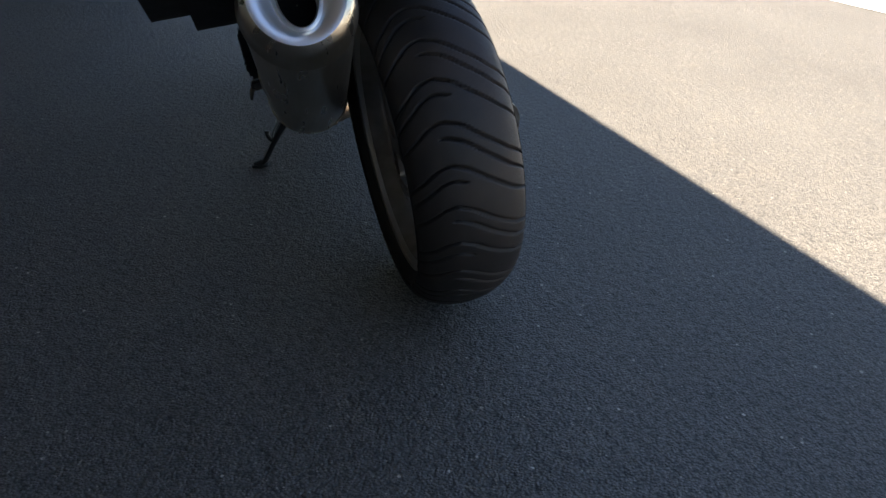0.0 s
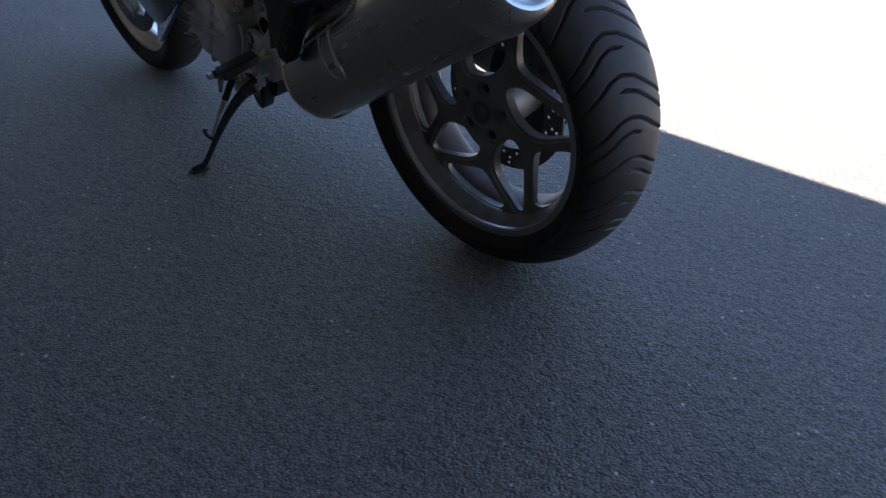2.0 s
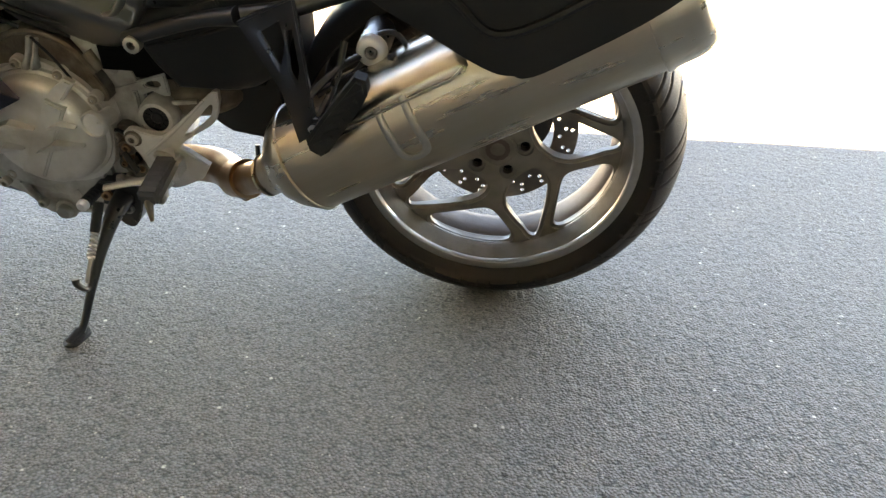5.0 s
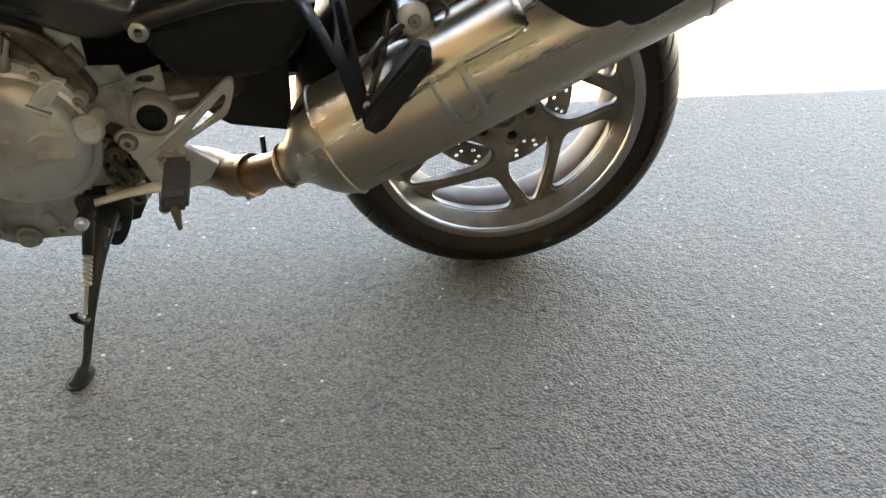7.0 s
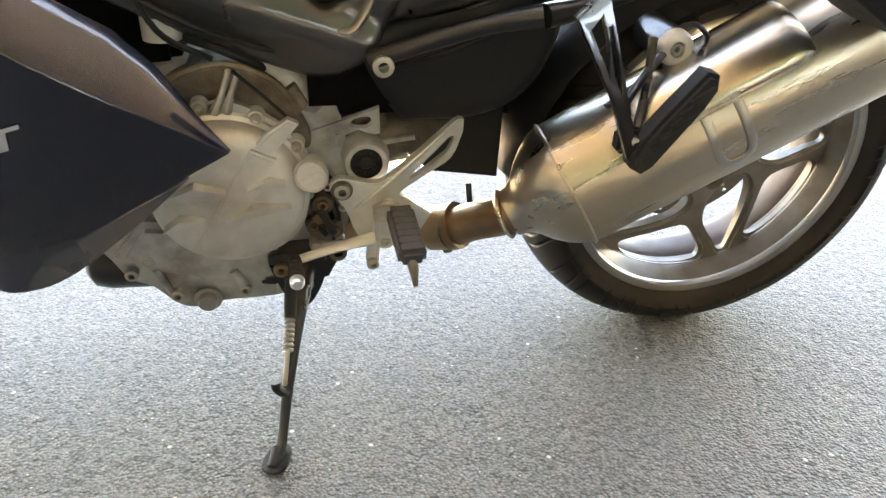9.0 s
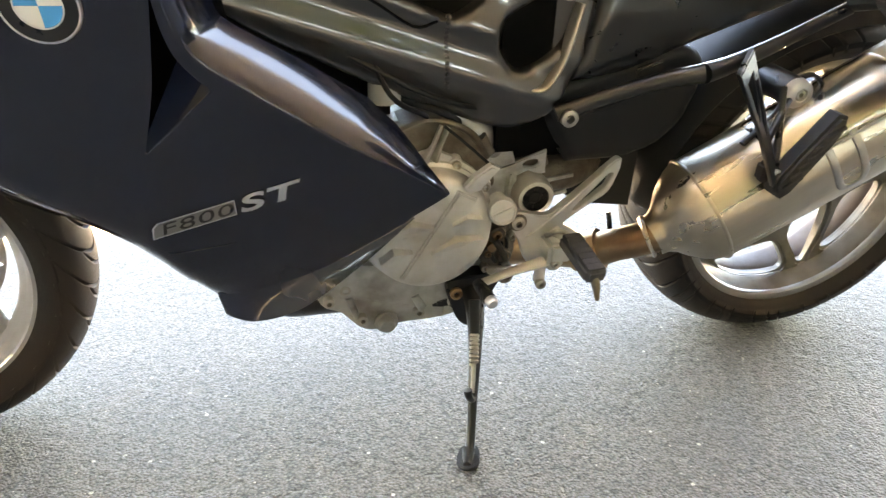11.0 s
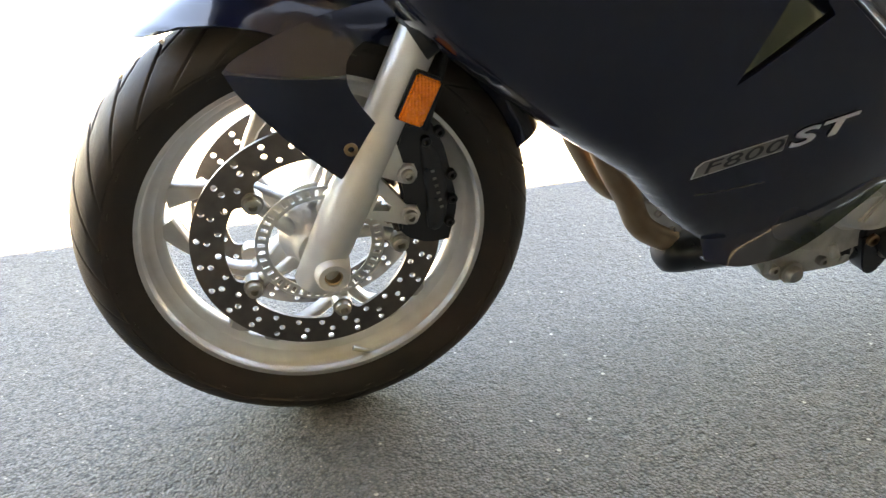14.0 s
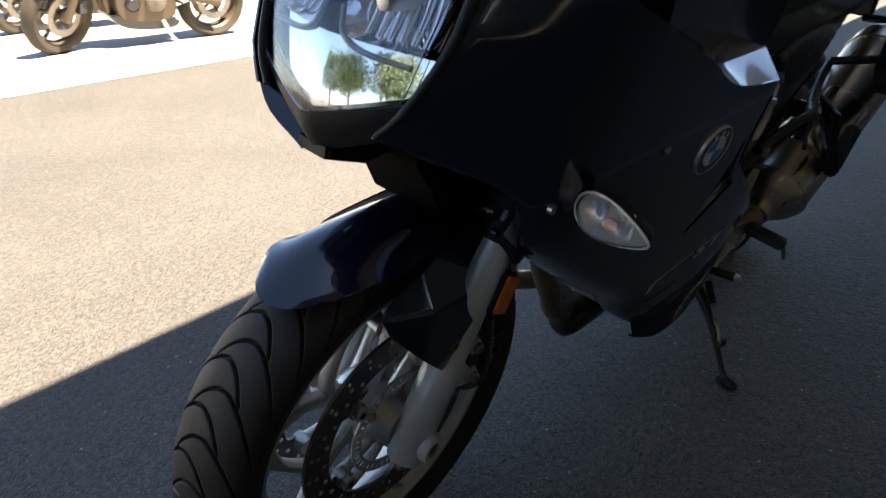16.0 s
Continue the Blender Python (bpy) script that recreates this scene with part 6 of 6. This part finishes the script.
for s in (1, -1):
    hexa = [(s * 0.012, 0.866), (s * 0.020, 0.842), (s * 0.046, 0.831), (s * 0.098, 0.828), (s * 0.112, 0.870), (s * 0.108, 0.93), (s * 0.020, 0.93)]
    rows = []
    for depth, shrink in ((0.0, 1.0), (0.004, 0.985), (0.010, 0.97), (0.030, 0.86), (0.048, 0.62), (0.056, 0.30), (0.057, 0.02)):
        rows.append([Vector((lamp_face(y, z, 1.590) - depth, s * 0.062 + (y - s * 0.062) * shrink, 0.876 + (z - 0.876) * shrink)) for y, z in spline(hexa, 4, True)])
    part("lamp_bowl", loft(rows, closed=True), LAMP_MIRROR, headlamp, "faceted lamp bowl", 70)
    part("bowl_rim", tube([(lamp_face(y, z, 1.592), y, z) for y, z in hexa[:4]], 0.0030, 8, 5), GREY_FOIL, headlamp)
    for k in range(7):
        y = s * (0.030 + 0.0125 * k)
        part("flute", tube([(lamp_face(y, 0.842, 1.574), y + s * 0.003, 0.842), (lamp_face(y, 0.862, 1.565), y, 0.862), (lamp_face(y, 0.885, 1.562), y - s * 0.002, 0.885)], [0.0035, 0.0052, 0.0052], 10, 4), LAMP_MIRROR, headlamp)
    part("bulb_cap", moved(lathe([(0.0, 0.05), (0.008, 0.046), (0.010, 0.03), (0.010, 0.0)], 16), Matrix.Translation((1.515, s * 0.062, 0.880)) @ pose(0, 0, 0, 0, 0, -90)), ALLOY, headlamp)

# roundel: plain rings and quarters
cx, cz = 1.096, 0.690
tilt = Matrix.Translation((cx, skin(cx, cz) + 0.0010, cz)) @ pose(0, 0, 0, -8.5, 0, -7.1)
badge = part("badge", moved(lathe([(0.0, 0.002), (0.0352, 0.002), (0.0355, 0.0032), (0.0372, 0.0034), (0.038, 0.002), (0.038, -0.004)], 48), tilt), SILVER_FOIL, bike, "round chrome rimmed badge with blue and white quarters")
part("black_ring", moved(lathe([(0.0225, 0.0030), (0.0352, 0.0030), (0.0352, 0.0), (0.0225, 0.0)], 48, True), tilt), FRAME, badge)
part("inner_ring", moved(lathe([(0.0215, 0.0034), (0.023, 0.0034), (0.023, 0.0), (0.0215, 0.0)], 48, True), tilt), SILVER_FOIL, badge)
for k in range(4):
    fan = [(0, 0)] + [(0.0215 * math.cos(math.radians(90 * k + 9 * i)), 0.0215 * math.sin(math.radians(90 * k + 9 * i))) for i in range(11)]
    part("quarter", moved(plate(fan, 0.0, 0.0030), tilt), BLUE if k % 2 == 0 else WHITE, badge)
for a in (58, 90, 122):
    part("ring_mark", moved(block(-0.0032, 0.0032, 0.003, 0.0036, -0.0035, 0.0035, 0.0005), tilt @ pose(0, 0, 0, 0, 90 - a) @ pose(0, 0, 0.028)), SILVER_FOIL, badge)


def lettering(text, size, x0, z0, slope, mat, parent, shear=0.25, lift=0.0012, wide=1.0, bold=0.0):
    """Flat letters laid on the fairing, reading from the front of the bike to its rear."""
    cu = bpy.data.curves.new("letters", "FONT")
    cu.body, cu.size, cu.shear, cu.extrude = text, size, shear, 0.0003
    cu.space_character, cu.offset = 1.08, bold
    tmp = new("letters", cu)
    me = bpy.data.meshes.new_from_object(tmp.evaluated_get(bpy.context.evaluated_depsgraph_get()))
    bpy.data.objects.remove(tmp)
    a = radians(slope)
    for v in me.vertices:
        u, w, h = v.co
        u *= wide
        x, z = x0 - u * math.cos(a) + w * math.sin(a), z0 + u * math.sin(a) + w * math.cos(a)
        v.co = (x, skin(x, z) + lift + h, z)
    me.materials.clear()
    me.materials.append(mat)
    ob = new("lettering", me)
    ob.parent = parent
    return tagged(ob, "model lettering on the fairing")


def strip(pts, mat, lift):
    bm = sheet(pts, lambda x, z: skin(x, z) + lift, 0.0006, step=0.01)
    return part("decal_strip", bm, mat, fairing)


def on_slope(u, w, x0=1.052, z0=0.407, a=radians(18.5)):
    return (x0 - u * math.cos(a) + w * math.sin(a), z0 + u * math.sin(a) + w * math.cos(a))


strip([on_slope(0.0, -0.001), on_slope(0.108, -0.001), on_slope(0.114, 0.019), on_slope(0.016, 0.019), on_slope(0.007, 0.014)], SILVER_FOIL, 0.0008)
strip([on_slope(0.002, 0.0002), on_slope(0.1075, 0.0002), on_slope(0.1128, 0.0178), on_slope(0.017, 0.0178), on_slope(0.009, 0.013)], GREY_FOIL, 0.0014)
lx, lz = on_slope(0.012, 0.002)
lettering("F800", 0.0215, lx, lz, 18.5, FRAME, fairing, lift=0.0018, wide=2.1)
lx, lz = on_slope(0.113, 0.0)
lettering("ST", 0.030, lx, lz, 18.5, SILVER_FOIL, fairing, lift=0.0018, wide=2.15, bold=0.0008)
part("crease", tube([(x, skin(x, z) + 0.0005, z) for x, z in ((1.040, 0.382), (1.000, 0.388), (0.955, 0.397))], 0.0006, 6, 3), PAINT, fairing)
for x, z in ((1.415, 0.681), (1.318, 0.672), (1.225, 0.717), (0.972, 0.742)):
    part("fairing_bolt", bolt(x, skin(x, z) + 0.0005, z, 0.0058, 0.0028), BOLT, fairing, "silver fairing screw")
part("fairing_bolt", bolt(1.026, 0.148, 0.625, 0.007, 0.004), FRAME, fairing)

# turn signal: black boot, clear teardrop lens, amber bulb
def teardrop(k, n=26):
    out = []
    for i in range(n):
        a = math.tau * i / n
        r = 1.0 - 0.0 * a
        u = math.cos(a)
        out.append((k * (0.046 * u), k * (0.034 - 0.022 * (u + 1) / 2) * math.sin(a)))
    return out


def signal(s):
    base = Vector((1.366, s * 0.240, 0.676))
    def ring(x, k):
        return [base + Vector((x, s * (y * 1.0), z - 0.10 * y)) for y, z in teardrop(k)]
    body = part("turn_signal", join(loft([ring(x, k) for x, k in ((-0.034, 0.15), (-0.030, 0.45), (-0.018, 0.80), (0.0, 1.0), (0.010, 1.04), (0.012, 0.98))], closed=True), tube([(1.350, s * 0.185, 0.672), (1.354, s * 0.222, 0.675)], [0.013, 0.011], 16, 1)), BLACK, bike, "black turn signal with a clear teardrop lens")
    lens = part("lens", loft([ring(x, k) for x, k in ((0.010, 1.0), (0.018, 0.96), (0.024, 0.85), (0.028, 0.62), (0.030, 0.25), (0.0302, 0.02))], 0.0015, closed=True), RIBBED, body, "clear ribbed lens")
    lens.visible_shadow = False
    edge_ring = ring(0.0135, 1.02)
    part("bezel", tube(edge_ring + edge_ring[:1], 0.0016, 6, 1), SILVER_FOIL, body, "bright edge of the lens")
    part("bowl", loft([ring(x, k) for x, k in ((0.011, 0.95), (0.000, 0.75), (-0.012, 0.4), (-0.014, 0.02))], closed=True), SILVER_FOIL, body)
    for k in range(5):
        part("flute", tube([base + Vector((0.004, s * (-0.030 + 0.012 * k), -0.015)), base + Vector((-0.004, s * (-0.030 + 0.012 * k), 0.0)), base + Vector((0.004, s * (-0.030 + 0.012 * k), 0.015))], 0.003, 8, 4), SILVER_FOIL, body)
    part("bulb", moved(lathe([(0.0, 0.010), (0.006, 0.008), (0.008, 0.0), (0.006, -0.008), (0.0, -0.010)], 14), Matrix.Translation(base + Vector((0.014, 0, 0)))), AMBER, body)


signal(1)
signal(-1)
# near-black block added to fill the gap round the fork yoke
part("yoke_gap_fill", plate([(1.435, 0.612), (1.462, 0.660), (1.492, 0.698), (1.495, 0.722), (1.30, 0.722), (1.32, 0.60)], -0.075, 0.060, 0.012), DARK, bike)
part("fork_shroud", join(block(1.24, 1.36, 0.02, 0.135, 0.60, 0.74, 0.02), block(1.24, 1.36, -0.135, -0.02, 0.60, 0.74, 0.02), tube([(1.36, 0.105, 0.56), (1.30, 0.11, 0.60), (1.25, 0.115, 0.63)], 0.02, 10)), BLACK, bike)

# pannier on the left
pan = [(0.185, 0.82), (0.170, 0.690), (0.150, 0.655), (0.085, 0.618), (0.035, 0.590), (-0.002, 0.578), (-0.040, 0.592), (-0.170, 0.672), (-0.215, 0.715), (-0.24, 0.82), (-0.10, 0.90), (0.12, 0.88)]
pannier = tagged(link(plate(spline(pan, 4, True), 0.235, 0.325, 0.016, segs=3), "pannier", BLACK), "matt black hard pannier beside the tail", "pannier")
pannier.matrix_world = BIKE
part("lid", plate(spline([(0.155, 0.82), (0.138, 0.715), (0.095, 0.665), (0.050, 0.637), (0.0, 0.610), (-0.022, 0.605), (-0.060, 0.625), (-0.145, 0.682), (-0.195, 0.74), (-0.21, 0.82), (-0.08, 0.88), (0.10, 0.86)], 4, True), 0.318, 0.385, 0.022, segs=4), BLACK, pannier)
part("lid_ridge", tube([(0.110, 0.380, 0.74), (0.050, 0.384, 0.675), (0.0, 0.385, 0.650), (-0.11, 0.385, 0.71)], 0.005, 8), BLACK, pannier)
part("pannier_mount", tube([(0.10, 0.13, 0.64), (0.08, 0.20, 0.66), (0.06, 0.26, 0.68)], 0.010, 8), FRAME, bike)
part("pannier_mount", tube([(-0.12, 0.12, 0.72), (-0.12, 0.20, 0.73), (-0.12, 0.26, 0.73)], 0.010, 8), FRAME, bike)
part("plate_holder", join(block(-0.36, -0.34, -0.10, 0.10, 0.69, 0.84, 0.01), block(-0.34, -0.20, -0.03, 0.03, 0.76, 0.82, 0.01)), BLACK, bike)

# ---- motorcycles parked in the sun ----
DUSTY_TYRE = material("dusty_tyre", (0.026, 0.019, 0.012), 0.85, grain=(30, 0.6, (0.046, 0.034, 0.021)))
BRONZE = material("bronze_wheel", (0.075, 0.053, 0.031), 0.45, 0.4, grain=(25, 0.5, (0.07, 0.05, 0.03)))


def parked_bike(body_paint, body_label):
    b = new("motorcycle")
    tagged(b, body_label, "motorcycle", "motorcycles parked in the sun")
    R0, F0 = Vector((-1.24, 0, 0.305)), Vector((0, 0, 0.295))
    up = Vector((-0.42, 0, 0.91))
    pivot = F0 + Vector((-0.03, 0, 0.0))
    steer = Matrix.Translation(pivot) @ Matrix.Rotation(radians(24), 4, up) @ Matrix.Translation(-pivot)
    for c, w, nm, hw in ((R0, 0.085, "rear_wheel", 0.060), (F0, 0.060, "front_wheel", 0.045)):
        at = steer @ Matrix.Translation(c) if c is F0 else Matrix.Translation(c)
        hub = part(nm, moved(lathe([(0, hw), (0.03, hw), (0.035, hw - 0.02), (0.035, 0.02 - hw), (0.03, -hw), (0, -hw)], 20), at), BRONZE, b)
        part("tyre", moved(lathe([(0.222, -w * 0.8), (0.262, -w), (0.282, -w * 0.8), (0.298, -w * 0.35), (0.30, 0), (0.298, w * 0.35), (0.282, w * 0.8), (0.262, w), (0.222, w * 0.8)], 48), at), DUSTY_TYRE, hub)
        part("rim", moved(lathe([(0.226, -hw), (0.230, -hw), (0.230, hw), (0.222, hw), (0.205, hw - 0.02), (0.195, 0), (0.205, 0.02 - hw), (0.222, -hw)], 48), at), BRONZE, hub)
        for k in range(5):
            a = math.tau * k / 5 + 0.4
            d = Vector((math.cos(a), 0, math.sin(a)))
            part("spoke", moved(tube([d * 0.02, d * 0.12, d * 0.21], [0.018, 0.013, 0.016], 8, 3), at), BRONZE, hub)
        for s in (1, -1):
            part("brake_disc", moved(lathe([(0.10, s * 0.055), (0.15, s * 0.055), (0.15, s * 0.06), (0.10, s * 0.06)], 36, True), at), DISC, hub)
    for s in (1, -1):
        part("fork_leg", moved(tube([F0 + Vector((0.01, s * 0.095, -0.03)), F0 + up * 0.33 + Vector((0, s * 0.095, 0)), F0 + up * 0.72 + Vector((0, s * 0.095, 0))], [0.03, 0.028, 0.024], 12, 1), steer), BRONZE, b)
        part("brake_caliper", moved(block(-0.19, -0.10, s * 0.075 - 0.022, s * 0.075 + 0.022, 0.30, 0.40, 0.012), steer), FRAME, b)
    part("front_mudguard", moved(loft([[F0 + Vector(((0.33 - 0.03 * abs(v) ** 3) * math.cos(a), 0.075 * v, (0.33 - 0.05 * abs(v) ** 3) * math.sin(a))) for v in (-1 + j / 4 for j in range(9))] for a in (radians(45 + 9 * i) for i in range(11))], 0.004), steer), body_paint, b)
    engine = part("engine", plate(spline([(-0.42, 0.25), (-0.78, 0.22), (-0.86, 0.32), (-0.80, 0.50), (-0.50, 0.56), (-0.38, 0.48)], 4, True), -0.15, 0.15, 0.02), BRONZE, b)
    part("clutch_cover", moved(lathe([(0, 0.20), (0.055, 0.198), (0.075, 0.185), (0.085, 0.14)], 24), Matrix.Translation((-0.68, 0, 0.37))), CAST_DIRTY, engine)
    part("generator_cover", moved(lathe([(0, 0.18), (0.04, 0.18), (0.06, 0.16), (0.06, 0.12)], 20), Matrix.Translation((-0.50, 0, 0.36))), FRAME, engine)
    for s in (0.05, -0.05):
        part("exhaust_header", tube([(-0.40, s, 0.52), (-0.33, s, 0.44), (-0.36, s, 0.28), (-0.46, s, 0.21)], 0.022, 10, 5), BRONZE, b)
    part("belly_pan", plate(spline([(-0.34, 0.28), (-0.46, 0.17), (-0.80, 0.14), (-0.88, 0.20), (-0.60, 0.26)], 4, True), -0.13, 0.13, 0.015), body_paint, b)
    part("frame", plate(spline([(-0.30, 0.78), (-0.55, 0.70), (-0.86, 0.44), (-0.92, 0.36), (-0.95, 0.46), (-0.85, 0.66), (-0.60, 0.80)], 4, True), -0.13, 0.13, 0.01), FRAME, b)
    part("swing_arm", tube([(-0.88, 0.11, 0.42), (-1.05, 0.12, 0.36), (-1.25, 0.11, 0.305)], [0.035, 0.03, 0.035], 10, 4), BRONZE, b)
    part("tank", plate(spline([(-0.28, 0.80), (-0.72, 0.78), (-0.80, 0.88), (-0.58, 1.02), (-0.34, 1.0)], 4, True), -0.15, 0.15, 0.05, segs=3), body_paint, b)
    part("seat", plate(spline([(-0.76, 0.82), (-1.20, 0.86), (-1.42, 0.98), (-1.30, 1.0), (-1.0, 0.92), (-0.78, 0.90)], 4, True), -0.12, 0.12, 0.03), GREY_RUBBER, b)
    part("tail", plate(spline([(-0.85, 0.78), (-1.30, 0.84), (-1.52, 0.96), (-1.20, 0.90)], 4, True), -0.10, 0.10, 0.02), body_paint, b)
    part("silencer", tube([(-0.80, -0.16, 0.30), (-1.00, -0.18, 0.36), (-1.40, -0.20, 0.58)], [0.03, 0.055, 0.055], 16, 3), STEEL, b)
    part("headlamp", join(moved(lathe([(0, 0.06), (0.06, 0.05), (0.085, 0.02), (0.09, 0.0), (0.06, -0.10), (0, -0.12)], 24), Matrix.Translation((-0.20, 0, 0.86)) @ pose(0, 0, 0, 0, 0, -90))), body_paint, b)
    part("handlebar", tube([(-0.40, 0.36, 1.02), (-0.34, 0.15, 1.04), (-0.33, 0, 1.02), (-0.34, -0.15, 1.04), (-0.40, -0.36, 1.02)], 0.014, 10, 4), FRAME, b)
    part("side_stand", tube([(-0.74, 0.13, 0.22), (-0.76, 0.20, 0.12), (-0.79, 0.29, 0.05)], [0.013, 0.011, 0.013], 8, 3), WHITE, b)
    part("footrest", tube([(-0.86, 0.13, 0.36), (-0.86, 0.24, 0.36)], 0.012, 8, 1), FRAME, b)
    part("heel_plate", plate([(-0.82, 0.30), (-0.96, 0.34), (-0.98, 0.44), (-0.86, 0.42)], 0.13, 0.145, 0.004), CAST, b)
    return b


first = parked_bike(FRAME, "dusty dark motorcycle parked on its side stand in the sun")
first.matrix_world = pose(-0.27, -5.107, 0.0, 0, 0, -4) @ pose(0, 0, 0, -9)
for x, y, turn in ((-0.489, -6.41, -3), (-0.42, -7.8, -6), (-0.50, -9.2, -4), (-0.55, -10.6, -5)):
    copy_thing(first, pose(x, y, 0.0, 0, 0, turn) @ pose(0, 0, 0, -9))


# ---- trees at the end of the yard, and more added behind the shelter ----
BARK = material("bark", (0.10, 0.075, 0.055), 0.9, grain=(12, 0.6, (0.06, 0.045, 0.035)), bump=(40, 0.01))
LEAF = material("leaf", (0.055, 0.085, 0.03), 0.55, grain=(3, 0.6, (0.035, 0.06, 0.02)))


def tree(seed, height):
    rng = random.Random(seed)
    top = new("tree")
    tagged(top, "unseen leafy green tree, placed for its reflection", "tree", "trees at the end of the yard")
    part("trunk", tube([(0, 0, -0.1), (0.1, 0.05, height * 0.3), (0.05, -0.1, height * 0.62), (0.15, 0, height * 0.85)], [0.28, 0.20, 0.12, 0.04], 10, 4), BARK, top)
    for k in range(6):
        a, z = k * 1.1 + rng.random(), height * (0.35 + 0.07 * k)
        part("limb", tube([(0.08, 0, z), (0.9 * math.cos(a), 0.9 * math.sin(a), z + 0.7), (1.9 * math.cos(a), 1.9 * math.sin(a), z + 1.1)], [0.10, 0.06, 0.02], 6, 3), BARK, top)
    verts, faces = [], []
    for c in range(100):
        a, r, h = rng.uniform(0, math.tau), 2.6 * math.sqrt(rng.random()), rng.uniform(0.38, 1.0)
        r *= 1.1 - abs(h - 0.62) * 1.5
        centre = Vector((r * math.cos(a), r * math.sin(a), height * h))
        for _ in range(34):
            q = centre + Vector((rng.gauss(0, 0.42), rng.gauss(0, 0.42), rng.gauss(0, 0.36)))
            d = Vector((rng.gauss(0, 1), rng.gauss(0, 1), rng.gauss(0, 1))).normalized() * rng.uniform(0.11, 0.21)
            e = d.orthogonal().normalized() * d.length * 0.6
            n = len(verts)
            verts += [tuple(q - d), tuple(q + e), tuple(q + d), tuple(q - e)]
            faces.append((n, n + 1, n + 2, n + 3))
    me = bpy.data.meshes.new("crown")
    me.from_pydata(verts, [], faces)
    me.materials.append(LEAF)
    crown = new("crown", me)
    crown.parent = top
    return top


# trees beyond y = 8 are added to give green reflections and screen sky light
for k, (x, y, h) in enumerate(((24, -3.5, 6.5), (27, 2.5, 7.5), (23, -10, 6.0), (29, -7, 8.0), (26, -15, 7.0), (31, 8, 8.5), (-1.2, 8.6, 4.8), (1.0, 9.0, 5.2), (2.8, 8.4, 4.6), (4.8, 8.6, 4.9), (7.4, 9.6, 5.4), (0.2, 12.4, 7.0), (3.2, 12.6, 7.4), (5.8, 12.4, 6.8))):
    tree(k, h).matrix_world = pose(x, y, 0, 0, 0, 40 * k)
